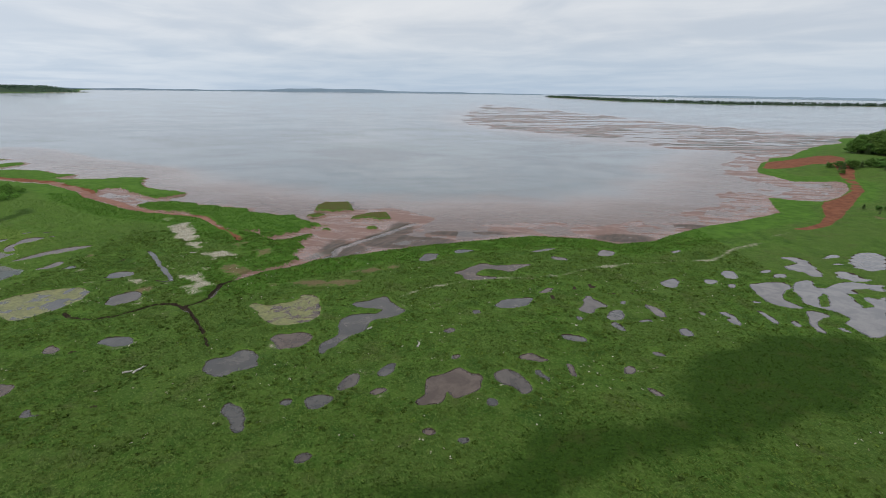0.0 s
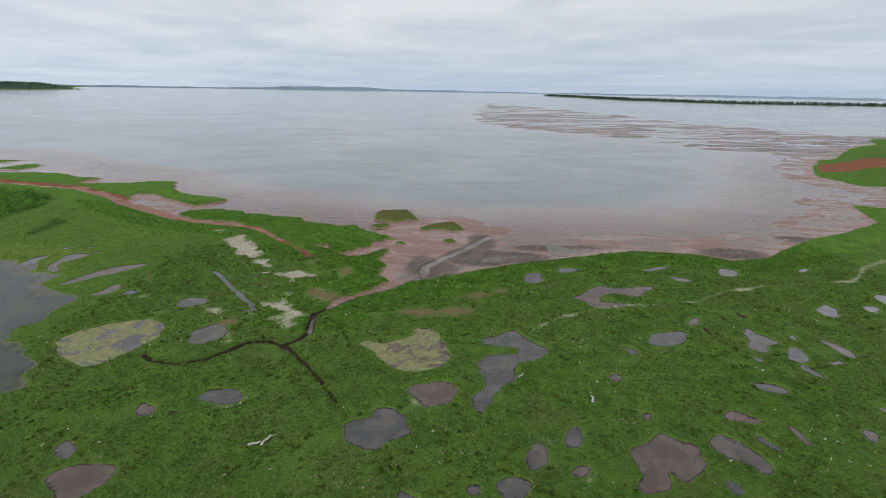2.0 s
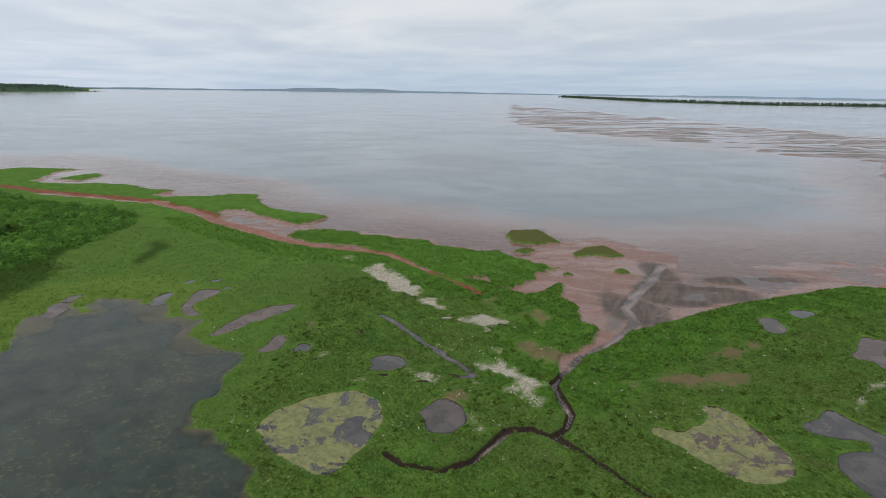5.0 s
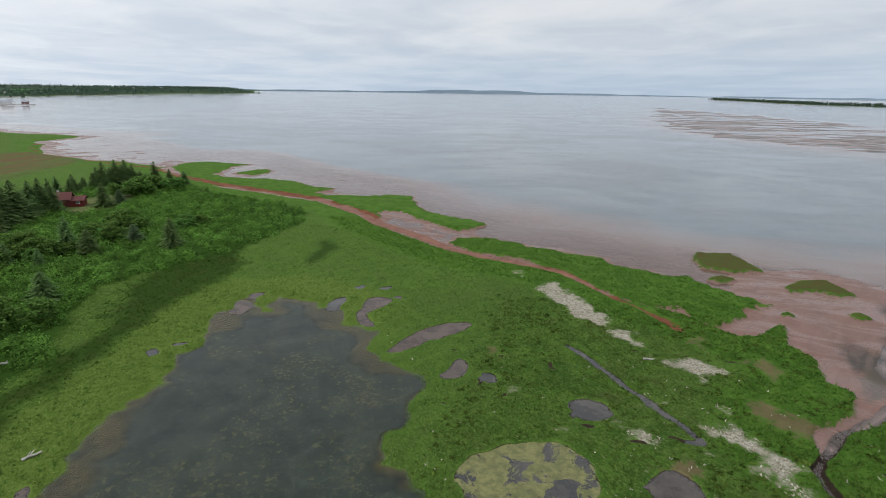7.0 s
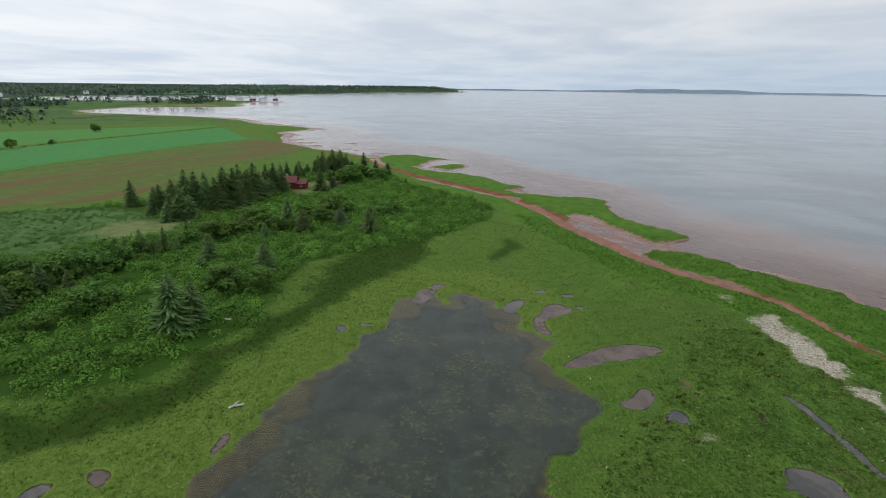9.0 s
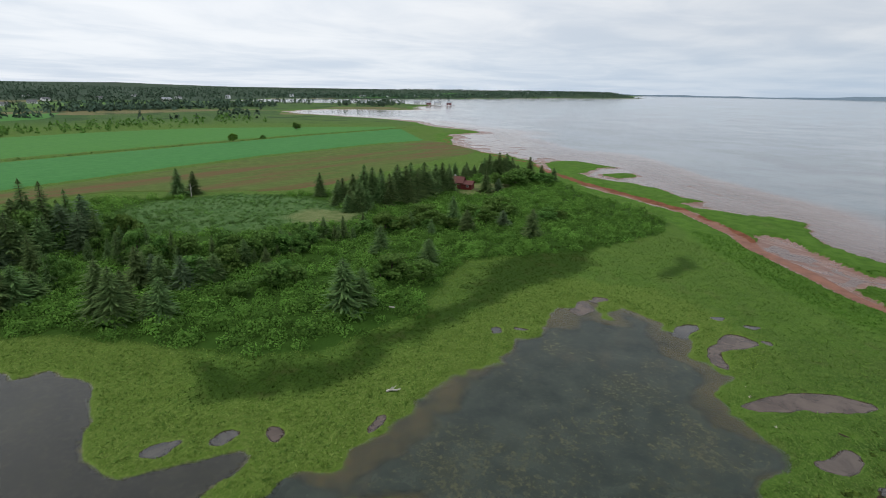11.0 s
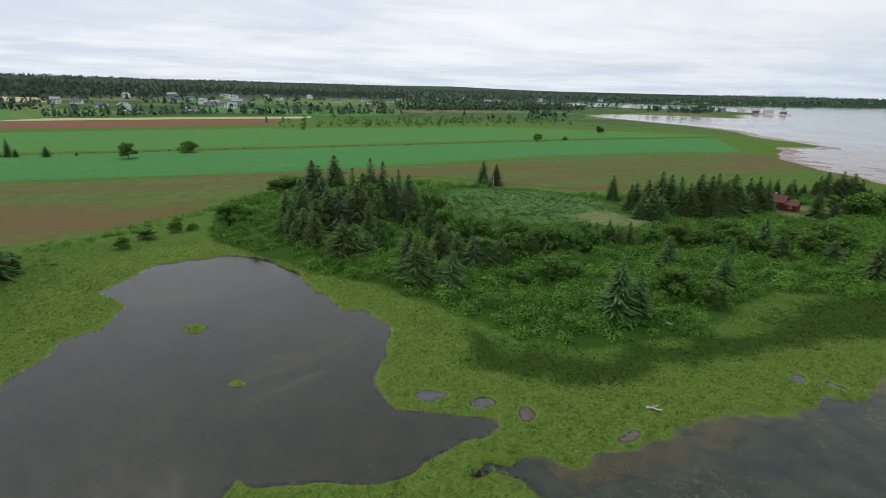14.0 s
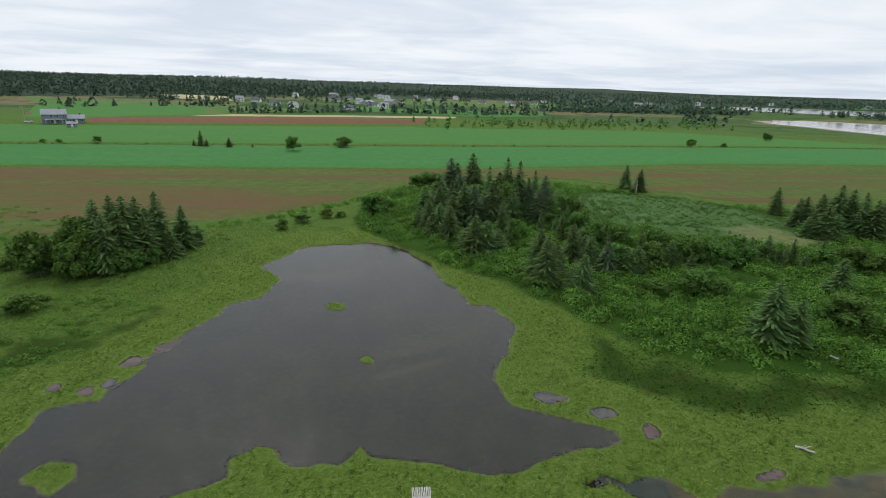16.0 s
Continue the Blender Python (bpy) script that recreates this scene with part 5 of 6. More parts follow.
def field(name, near, far, lift, mat, label, along_n=60, across=14):
    a, b = resample(near, along_n), resample(far, along_n)
    t = np.linspace(0, 1, across)[:, None, None]
    xy = (a * (1 - t) + b * t).reshape(-1, 2)
    rim = np.ones((across, along_n), bool)
    rim[1:-1, 1:-1] = False
    z = height_at(xy) + np.where(rim.ravel(), -0.3, lift)
    i = (np.arange(across - 1)[:, None] * along_n + np.arange(along_n - 1)).ravel()
    me = bpy.data.meshes.new(name)
    me.from_pydata(np.c_[xy, z].tolist(), [], np.stack([i, i + 1, i + along_n + 1, i + along_n], -1).tolist())
    me.polygons.foreach_set("use_smooth", np.ones(len(me.polygons), bool))
    me.update()
    me.materials.append(mat)
    bm = bmesh.new()
    bm.from_mesh(me)
    bmesh.ops.recalc_face_normals(bm, faces=bm.faces)
    if sum(f.normal.z for f in bm.faces) < 0:
        bmesh.ops.reverse_faces(bm, faces=bm.faces)
    bm.to_mesh(me)
    bm.free()
    return tagged(new(name, me), label, "field", kind="structure")


FIELD_LINE = [(-150, -335), (-210, -123), (-246, 16), (-292, 117), (-327, 238)]
HEDGE_LINE = [(-195, -350), (-254, -170), (-315, 4), (-368, 142), (-413, 276)]
field("potato_field", [(-128, -330), (-141, -55), (-146, -32), (-166, -15), (-188, -2), (-208, 5), (-221, 14), (-236, 32), (-240, 60), (-226, 84), (-216, 100), (-218, 120),
      (-240, 165), (-256, 205), (-268, 230), (-318, 238)], FIELD_LINE, 0.2, POTATO, "brown potato field with thin green rows", 90, 16)
field("crop_field", FIELD_LINE, HEDGE_LINE, 0.25, TEAL_CROP, "wide field of dense blue-green crop", 60, 12)
field("crop_field", [(x - 3, y) for x, y in HEDGE_LINE], [(-300, -400), (-345, -210), (-425, -45), (-440, 20), (-462, 80), (-470, 140), (-445, 220), (-420, 282)], 0.25, LIGHT_CROP,
      "wide field of bright light green crop", 60, 12)
field("ploughed_field", [(-358, -222), (-408, -115), (-456, -28)], [(-392, -254), (-466, -169), (-520, -34)], 0.35, RED_SOIL, "bare red ploughed field", 30, 6)
field("grain_field", [(-436, -216), (-468, -166), (-524, -30), (-530, -12)], [(-497, -190), (-505, -160), (-565, -30), (-570, -16)], 0.4, RIPE, "pale ripe grain field", 30, 4)
field("ploughed_field", [(-378, -284), (-396, -257)], [(-430, -334), (-448, -295)], 0.35, RED_SOIL, "bare red ploughed field", 10, 4)
field("pasture", [(-442, -318), (-436, -205), (-500, -196)], [(-640, -560), (-640, -358), (-590, -150)], 0.4, PASTURE, "rough green pasture with scattered bushes", 20, 8)
field("crop_field", [(-600, -150), (-560, -10), (-600, 60)], [(-700, -160), (-690, 0), (-720, 80)], 0.5, LIGHT_CROP, "distant light green field", 20, 5)
field("pasture", [(-760, -260), (-790, -20), (-850, 160)], [(-960, -240), (-1010, 0), (-1050, 180)], 0.6, PASTURE, "distant green pasture", 20, 5)
field("crop_field", [(-362, -272), (-388, -236), (-470, -206)], [(-537, -430), (-593, -390), (-592, -275)], 0.6, LIGHT_CROP, "bright green field behind the farmhouse", 20, 6)
field("grain_field", [(-712, -403), (-705, -298)], [(-900, -560), (-840, -370)], 1.2, RIPE, "pale grain field on the hill", 12, 5)
field("crop_field", [(-1420, 800), (-1520, 1180), (-1680, 1560)], [(-1620, 760), (-1760, 1130), (-1950, 1520)], 1.2, LIGHT_CROP, "distant light green field", 20, 5)

# ---------------------------------------------------------------- trees


def spruce(tall, seed, mat):
    """A spruce: trunk and whorls of drooping boughs."""
    r = np.random.default_rng(seed)
    bm = bmesh.new()
    limb(bm, [(0, 0, -0.2), (0.02 * tall * r.normal() * 0.3, 0, tall * 0.5), (0, 0, tall * 0.97)], [0.022 * tall, 0.014 * tall, 0.004 * tall], 7)
    out = []
    for z in np.arange(0.03, 0.985, 0.030):
        reach = tall * 0.235 * (1 - z) ** 0.62 * r.uniform(0.78, 1.15) + 0.012 * tall
        k = int(7 + 5 * (1 - z))
        for a in r.uniform(0, 2 * np.pi) + np.arange(k) * 2 * np.pi / k + r.normal(0, 0.25, k):
            length = reach * r.uniform(0.6, 1.2)
            d = np.array([np.cos(a), np.sin(a), 0])
            side = np.array([-d[1], d[0], 0])
            droop = r.uniform(0.12, 0.42)
            steps = np.linspace(0.12, 1, 4)
            for s0, s1 in zip(steps[:-1], steps[1:]):
                c0, c1 = (d * length * s + (0, 0, z * tall - droop * length * s ** 1.5 + 0.14 * length * s) for s in (s0, s1 * 1.05))
                w = 0.27 * length * (1.2 - s1) * r.uniform(0.7, 1.3, 2) + 0.06
                for g, v in zip((-1, 1), w):
                    fall = np.array([0, 0, -r.uniform(0.15, 0.8) * v])
                    out.append([c0, c0 + side * g * v * 0.75 + d * 0.3 * v + fall, c1 + side * g * v * 0.55 + d * 0.35 * v + fall, c1])
    top = np.array([0, 0, tall])
    for a in np.linspace(0, np.pi, 4)[:3]:
        d = np.array([np.cos(a), np.sin(a), 0]) * 0.035 * tall
        out.append([top * 0.93 - d, top * 0.93 + d, top + d * 0.1, top - d * 0.1])
    e = thing("spruce_tree", "dark green spruce with drooping boughs", "tree")
    part("trunk", bm, BARK, e)
    part("crown", soup_mesh("crown", out, mat), mat, e)
    return e


def broadleaf(tall, spread, seed, mat):
    """A leafy tree: forked trunk and a crown of uneven lobes."""
    global rng
    rng = np.random.default_rng(seed)
    bm = bmesh.new()
    limb(bm, [(0, 0, -0.2), (0.03 * tall, 0, 0.25 * tall), (0, 0.04 * tall, 0.6 * tall)], [0.03 * tall, 0.022 * tall, 0.008 * tall], 7)
    lobes = []
    for i in range(24):
        a, u = rng.uniform(0, 2 * np.pi), rng.uniform(0.25, 0.9)
        wide = spread * np.sin(np.pi * min(0.97, u * 0.85 + 0.12)) * rng.uniform(0.25, 0.8)
        lobes.append((wide * np.cos(a), wide * np.sin(a), u * tall, rng.uniform(0.18, 0.32) * spread))
        if i < 6:
            limb(bm, [(0, 0, 0.22 * tall), (wide * 0.5 * np.cos(a), wide * 0.5 * np.sin(a), 0.5 * u * tall + 0.1 * tall), lobes[-1][:3]], [0.012 * tall, 0.008 * tall, 0.003 * tall], 5)
    lobes.append((0, 0, 0.86 * tall, 0.26 * spread))
    out = []
    for x, y, z, rad in lobes:
        v = unit(rng.normal(size=(75, 3)))
        c = v * rad * rng.uniform(0.7, 1.12, (75, 1)) * (1, 1, 0.85) + (x, y, z)
        c[:, 2] = np.clip(c[:, 2], 0.12, tall * 1.02)
        out.append(leaves(c, v + 0.5 * rng.normal(size=(75, 3)) + (0, 0, 0.3), 0.029 * tall * rng.uniform(0.7, 1.3, 75) + 0.04))
    e = thing("broadleaf_tree", "green broadleaf tree with an uneven rounded crown", "tree")
    part("trunk", bm, BARK, e)
    part("crown", soup_mesh("crown", np.concatenate(out), mat), mat, e)
    return e


WOOD_A_SPRUCE = [(-200.3, 24.2, 10.2), (-197.1, 30.1, 12.0), (-191.2, 27.6, 7.7), (-187.5, 23.1, 8.0), (-177.7, 21.3, 6.7), (-177.8, 24.7, 7.0), (-162.1, 27.1, 6.6), (-171.7, 30.7, 8.9), (-171.0, 32.9, 8.9), (-182.8, 37.5, 9.8), (-180.4, 47.7, 9.9), (-179.1, 44.2, 8.9), (-175.5, 40.8, 7.5), (-172.6, 36.6, 9.4), (-151.6, 34.9, 7.0), (-158.8, 29.4, 6.8), (-165.4, 24.3, 6.1), (-151.8, 36.9, 6.1)]
ROW_SPRUCE = [(-142.6, 45.7, 7.9), (-139.4, 46.8, 7.7), (-143.2, 48.4, 5.6), (-136.0, 51.8, 6.1), (-151.3, 51.5, 6.4), (-148.8, 54.3, 5.3), (-145.9, 56.6, 5.4), (-147.0, 59.6, 4.4), (-147.8, 61.7, 4.4), (-150.9, 64.2, 3.2), (-155.0, 77.2, 3.9)]
WOOD_A_LEAF = [(-182.0, 35.3, 11.2), (-183.2, 39.2, 13.2), (-181.3, 42.0, 12.7), (-183.7, 45.5, 10.5), (-176.0, 49.0, 8.0), (-162.8, 39.1, 7.6), (-165.0, 50.7, 5.7), (-164.0, 53.7, 5.7), (-160.0, 56.2, 5.1), (-158.0, 60.0, 5.0), (-156.7, 63.9, 5.0), (-155.4, 67.8, 4.7), (-154.7, 72.0, 4.9), (-175.8, 54.1, 6.0), (-164.3, 55.3, 6.1), (-161.2, 58.5, 5.5), (-158.2, 66.4, 4.8)]
ROW_LEAF = [(-152.5, 68.0, 4.6), (-153.7, 71.9, 5.0), (-155.0, 75.5, 4.8), (-156.2, 79.0, 5.0), (-157.4, 82.5, 4.6), (-158.6, 85.7, 4.8), (-158.6, 90.0, 4.4), (-158.4, 94.5, 4.6), (-157.0, 99.0, 4.2), (-154.5, 104.0, 4.6), (-153.3, 108.9, 4.4), (-150.0, 64.0, 4.6), (-148.5, 59.0, 4.4)]
PAIR_SPRUCE = [(-201.0, 105.0, 6.8), (-224.4, 73.2, 8.0), (-226.2, 77.8, 6.8)]
WOOD_B_SPRUCE = [(-181.2, 118.1, 10.3), (-180.5, 120.3, 9.9), (-184.9, 131.3, 6.9), (-188.6, 105.7, 6.8), (-185.9, 107.3, 8.1), (-183.8, 109.5, 10.5), (-184.4, 112.3, 9.6), (-179.4, 114.4, 8.4), (-182.5, 123.3, 10.3), (-181.9, 125.6, 8.8), (-183.3, 128.4, 10.0), (-187.0, 135.2, 8.5), (-187.1, 137.8, 8.8), (-186.9, 116.4, 8.7), (-178.3, 104.9, 7.3), (-181.8, 104.3, 5.3), (-201.9, 152.2, 5.8), (-204.0, 156.5, 5.7), (-206.5, 163.8, 5.3), (-205.7, 166.8, 4.2), (-206.9, 171.3, 5.0), (-204.2, 172.7, 8.0), (-203.2, 176.6, 8.6), (-205.2, 182.3, 8.0), (-204.6, 184.6, 6.3)]
CABIN_SPRUCE = [(-179.8, 148.7, 6.4), (-187.4, 175.8, 8.3), (-187.7, 182.1, 5.4), (-153.6, 114.9, 6.8), (-136.6, 122.5, 6.1), (-144.2, 90.1, 5.7), (-124.8, 72.4, 7.8)]
WOOD_B_LEAF = [(-180.3, 161.7, 6.1), (-186.3, 172.7, 4.4), (-158.8, 111.3, 4.3), (-150.3, 122.0, 3.7), (-155.2, 130.7, 4.9), (-143.9, 135.7, 3.5), (-132.1, 85.0, 4.0), (-139.3, 67.5, 3.7), (-156.1, 123.0, 3.2), (-158.5, 107.4, 3.1)]
WOOD_C_SPRUCE = [(-128.6, -28.8, 5.9), (-130.3, -28.6, 5.8), (-132.9, -22.2, 11.1), (-135.9, -21.9, 11.1), (-136.3, -20.1, 11.0), (-138.3, -19.4, 10.6), (-141.8, -18.4, 10.8), (-145.7, -16.5, 7.8), (-148.5, -15.6, 3.4), (-131.5, -19.9, 9.2), (-134.4, -19.7, 9.2), (-131.7, -27.1, 6.2), (-139.2, -18.5, 8.6)]
WOOD_C_LEAF = [(-131.4, -23.8, 8.7), (-130.7, -24.7, 7.7), (-130.7, -22.2, 6.8), (-129.5, -24.1, 4.2), (-132.1, -18.4, 4.0), (-136.7, -15.9, 2.7), (-134.1, -17.0, 3.1), (-130.0, -20.6, 3.6)]
HEDGE_SPRUCE = [(-274.4, -92.8, 6.8), (-274.6, -80.0, 4.2), (-277.7, -71.2, 2.1), (-273.4, -89.6, 3.3), (-273.5, -95.4, 3.1)]
HEDGE_LEAF = [(-272.6, -50.8, 6.1), (-292.8, -36.0, 4.9), (-270.4, -138.3, 2.9), (-262.5, -156.9, 1.7), (-264.3, -151.0, 1.7), (-176.0, 9.4, 4.7), (-178.2, 11.1, 3.8), (-172.5, 0.2, 2.1), (-161.1, -5.1, 2.2), (-359.2, 130.1, 4.6), (-368.3, 149.6, 2.4), (-428.3, 195.0, 4.9)]
LOW_BUSH = [(-116.2, -19.0, 2.4), (-129.4, -34.8, 2.0), (-211.7, 16.7, 4.7), (-210.9, 20.0, 4.1), (-210.8, 13.6, 3.8), (-167.4, -3.6, 2.0), (-173.3, 3.1, 1.5), (-152.7, -19.0, 1.6)]
EAST_LEAF = [(217.7, 284.1, 7.4), (221.5, 284.9, 9.5), (224.1, 283.0, 10.9), (226.8, 281.1, 11.7), (229.0, 279.2, 12.3), (232.4, 277.5, 12.5), (235.8, 275.9, 13.0), (217.9, 276.9, 7.3), (221.1, 270.7, 8.0), (168.3, 225.0, 2.9), (171.2, 223.8, 3.6), (175.4, 224.5, 3.3), (179.7, 225.2, 3.6), (185.6, 227.7, 3.6), (190.3, 228.5, 3.9), (121.8, 151.5, 1.8)]

spruces = [spruce(10, s, BLUE_SPRUCE if s == 4 else SPRUCE) for s in (1, 2, 3, 4, 5)]
broads = [broadleaf(10, 6.0, s, m) for s, m in ((11, BROADLEAF), (12, BROADLEAF), (13, BRIGHT_LEAF), (14, BROADLEAF))]


def plant(kinds, places, group, label, wide=1.0, fill=0, spread=2.6):
    """Copies of the grown trees at the places given, each scaled to its height."""
    q = np.random.default_rng(len(places) + 5)
    places = list(places) + [(x + q.normal(0, spread), y + q.normal(0, spread), h * q.uniform(0.5, 0.85)) for x, y, h in places for _ in range(fill)]
    spots = np.array([p[:2] for p in places], float)
    z, cover = survey(spots[:, 0], spots[:, 1])
    own = len(places) // (fill + 1)
    keep = (cover["lagoon"] < -8) | (np.arange(len(places)) < own)
    places, z = [p for p, k in zip(places, keep) if k], z[keep]
    r = np.random.default_rng(len(group) * 31 + len(places))
    for (x, y, h), g in zip(places, z):
        kind = kinds[int(r.integers(len(kinds)))]
        m = pose(x, y, g - 0.05, 0, 0, r.uniform(0, 360))
        s = h / 10
        t = copy_thing(kind, m)
        girth = s * wide * r.uniform(0.88, 1.12) * (1.25 if h < 5 else 1.0)
        t.scale = (girth, girth, s)
        tagged(t, label, "tree", group)


plant(spruces[:4], WOOD_A_SPRUCE, "spruces of the thicket", "tall dark green spruce in a dense thicket", 1.7, fill=2, spread=2.4)
plant(spruces, ROW_SPRUCE, "spruces among the shrubs", "young blue-green spruce standing among leafy shrubs", 1.6, fill=1, spread=2.0)
plant(broads[:2] + spruces[:3], WOOD_A_LEAF, "leafy trees of the thicket", "green tree in the dense thicket of spruces", 0.95, fill=3, spread=2.6)
plant(broads[:2] + spruces[1:3], ROW_LEAF, "young trees in the row", "young green tree in a dense row among shrubs", 1.15, fill=2, spread=1.9)
plant(spruces[:3], PAIR_SPRUCE, "lone spruces", "lone dark spruce beside the brown field", 1.5)
plant(spruces[:3], WOOD_B_SPRUCE, "spruces by the cabin", "dark spruce in the row beside the red cabin", 1.65, fill=2, spread=2.2)
plant(spruces[:4], CABIN_SPRUCE, "wide spruces on the point", "broad dark spruce standing alone in the shrubs", 1.7, fill=1, spread=5.0)
plant(broads[:2] + broads[3:], WOOD_B_LEAF, "leafy trees by the cabin", "rounded green leafy tree near the cabin", 1.2, fill=3, spread=3.4)
plant(spruces[:3], WOOD_C_SPRUCE, "spruces of the small wood", "tall dark spruce in the small wood by the field", 1.5, fill=1, spread=1.8)
plant(broads, WOOD_C_LEAF, "leafy trees of the small wood", "leafy green tree at the edge of the small wood", 0.8, fill=1, spread=1.8)
plant(spruces[:3], HEDGE_SPRUCE, "spruces in the hedge", "small dark spruce in the field hedge", 1.4)
plant(broads, HEDGE_LEAF, "bushes in the hedge", "rounded green bush in the field hedge", 1.1)
plant(broads[:2], LOW_BUSH, "low bushes", "low rounded dark green bush on the grass", 1.6)
plant(broads[:2] + spruces[:1], EAST_LEAF, "trees on the far shore", "dark green tree behind the red beach", 1.3, fill=3, spread=4.0)
for proto in spruces + broads:
    for o in (*proto.children_recursive, proto):
        bpy.data.objects.remove(o)

# ---------------------------------------------------------------- shrubs, hedges and grass


def scatter(lo, hi, k, seed):
    r = np.random.default_rng(seed)
    p = r.uniform(lo, hi, (k, 2))
    z, c = survey(p[:, 0], p[:, 1])
    return p, z, c, r


def stuff(name, quads, mat, label, category, tones=None):
    me = soup_mesh(name, quads, mat)
    if tones is not None:
        me.attributes.new("tone", "FLOAT", "POINT").data.foreach_set("value", np.repeat(tones, 4).astype(np.float32))
    return tagged(new(name, me), label, category, kind="stuff")


rng = np.random.default_rng(21)
domes = [dome(150, 1.0, 0.95, 0.082) for _ in range(10)]


def thicket(name, p, z, sizes, mat, label):
    out, tones = [], []
    for (x, y), g, s in zip(p, z, sizes):
        q = domes[int(rng.integers(len(domes)))]
        a = rng.uniform(0, 2 * np.pi)
        turn = np.array([[np.cos(a), -np.sin(a), 0], [np.sin(a), np.cos(a), 0], [0, 0, 1]])
        out.append(q @ turn.T * (s, s, s * rng.uniform(0.75, 1.25)) + (x, y, g - 0.1))
        tones.append(np.full(len(q), np.clip(0.22 * rng.normal(), -0.4, 0.5)))
    return stuff(name, np.concatenate(out), mat, label, "shrubs", np.concatenate(tones))


p, z, c, r = scatter((-235, -5), (-110, 190), 7600, 31)
keep = (c["shrub"] > 0.8) & (c["reed"] < -1.5 + 2 * r.normal(size=len(z))) & (c["dry"] < -1) & (c["lagoon"] < -2)
p, z, size = p[keep], z[keep], 1.0 + 0.85 * r.random(keep.sum()) ** 2 + 0.25 * vnoise(p[keep, 0], p[keep, 1], 9, 61)
thicket("shrub_thicket", p, z, size, SHRUB_LEAF, "dense bright green leafy shrubs covering the point")
p, z, c, r = scatter((-225, 50), (-165, 110), 2000, 38)
keep = (c["reed"] > 0) & (c["dry"] < 0.5)
thicket("meadow_reeds", p[keep], z[keep], 0.35 + 0.3 * r.random(keep.sum()) + 0.25 * vnoise(p[keep, 0], p[keep, 1], 8, 64), REED_LEAF, "pale grey-green reeds and low bushes in the meadow")
p, z, c, r = scatter((-165, -75), (-85, 6), 1500, 32)
low = (c["lagoon"] < -9) & (p[:, 0] > -150 + 0.3 * p[:, 1]) & (vnoise(p[:, 0], p[:, 1], 8, 62) > -0.1)
thicket("low_shrubs", p[low], z[low], 0.45 + 0.35 * r.random(low.sum()), SHRUB_LEAF, "low green leafy plants beside the pond")
p, z, c, r = scatter((8, 4), (110, 60), 2600, 33)
low = (p[:, 1] < 23.5 + 0.36 * p[:, 0]) & (c["dark"] < -0.5) & (vnoise(p[:, 0], p[:, 1], 5, 63) > -0.45)
thicket("low_shrubs", p[low], z[low], 0.28 + 0.3 * r.random(low.sum()), SHRUB_LEAF, "low bright green leafy plants beside the marsh")
h = resample(HEDGE_LINE, 420) + np.random.default_rng(34).normal(0, 0.9, (420, 2))
thicket("field_hedge", h, height_at(h), 0.45 + 0.5 * np.random.default_rng(35).random(420) ** 2, BROADLEAF, "low ragged green hedge between two fields")
h = resample([(-128, -60), (-141, -50), (-150, -30), (-166, -14), (-188, 0), (-208, 7)], 150) + np.random.default_rng(36).normal(0, 1.3, (150, 2))
thicket("field_margin", h, height_at(h), 0.5 + 0.5 * np.random.default_rng(37).random(150), SHRUB_LEAF, "green weeds along the edge of the field")


def blades(p, z, tall, wide, seed):
    """Small tufts: three leaning blades each."""
    r = np.random.default_rng(seed)
    k = len(p)
    base = np.c_[p, z - 0.03]
    out = []
    for _ in range(3):
        a = r.uniform(0, 2 * np.pi, k)
        d = np.c_[np.cos(a), np.sin(a), np.zeros(k)]
        lean = np.c_[r.normal(0, 1.0, (k, 2)), np.ones(k)]
        t = (tall * r.uniform(0.6, 1.3, k))[:, None]
        b = base + np.c_[r.normal(0, wide, (k, 2)), np.zeros(k)]
        out.append(np.stack([b - d * wide, b + d * wide, b + d * wide * 0.35 + lean * t, b - d * wide * 0.35 + lean * t], 1))
    return np.concatenate(out)


def lawn(name, lo, hi, k, seed, pick, tall, wide, mat, label):
    p, z, c, r = scatter(lo, hi, k, seed)
    ok = (c["veg"] > 0.25) & (c["pool"] < -0.45) & (c["creek"] < -0.2) & (c["straw"] < -0.3) & (c["bare"] < -0.3) & (c["sand"] < -0.5) & pick(p, c)
    stuff(name, blades(p[ok], z[ok], tall * r.uniform(0.7, 1.2, ok.sum()), wide, seed), mat, label, "grass")


tufts = [dome(16, 1.0, 0.6, 0.34) for _ in range(8)]
many, domes = domes, tufts
p, z, c, r = scatter((-72, 32), (62, 118), 20000, 48)
ok = (c["veg"] > 0.4) & (c["pool"] < -0.3) & (c["creek"] < -0.3) & (c["straw"] < 0) & (c["bare"] < 0) & (c["dark"] < -1.5) & (vnoise(p[:, 0], p[:, 1], 3.3, 75) + 0.5 * vnoise(p[:, 0], p[:, 1], 1.3, 76) > 0.0)
thicket("grass_tussocks", p[ok], z[ok] + 0.02, 0.16 + 0.26 * r.random(ok.sum()) ** 2, TUSSOCK, "bright green grass tussocks rising from the marsh")
domes = many
lawn("marsh_grass", (-70, 30), (62, 118), 75000, 41, lambda p, c: (c["dark"] < 0) & (vnoise(p[:, 0], p[:, 1], 3.1, 71) > -0.6), 0.16, 0.055, MARSH_BLADE, "tufted green salt marsh grass")
lawn("shore_grass", (-120, 55), (62, 160), 75000, 42, lambda p, c: (c["veg"] < 8) & (c["isle"] < -1), 0.2, 0.065, LUSH_BLADE, "lush bright green grass along the shore")
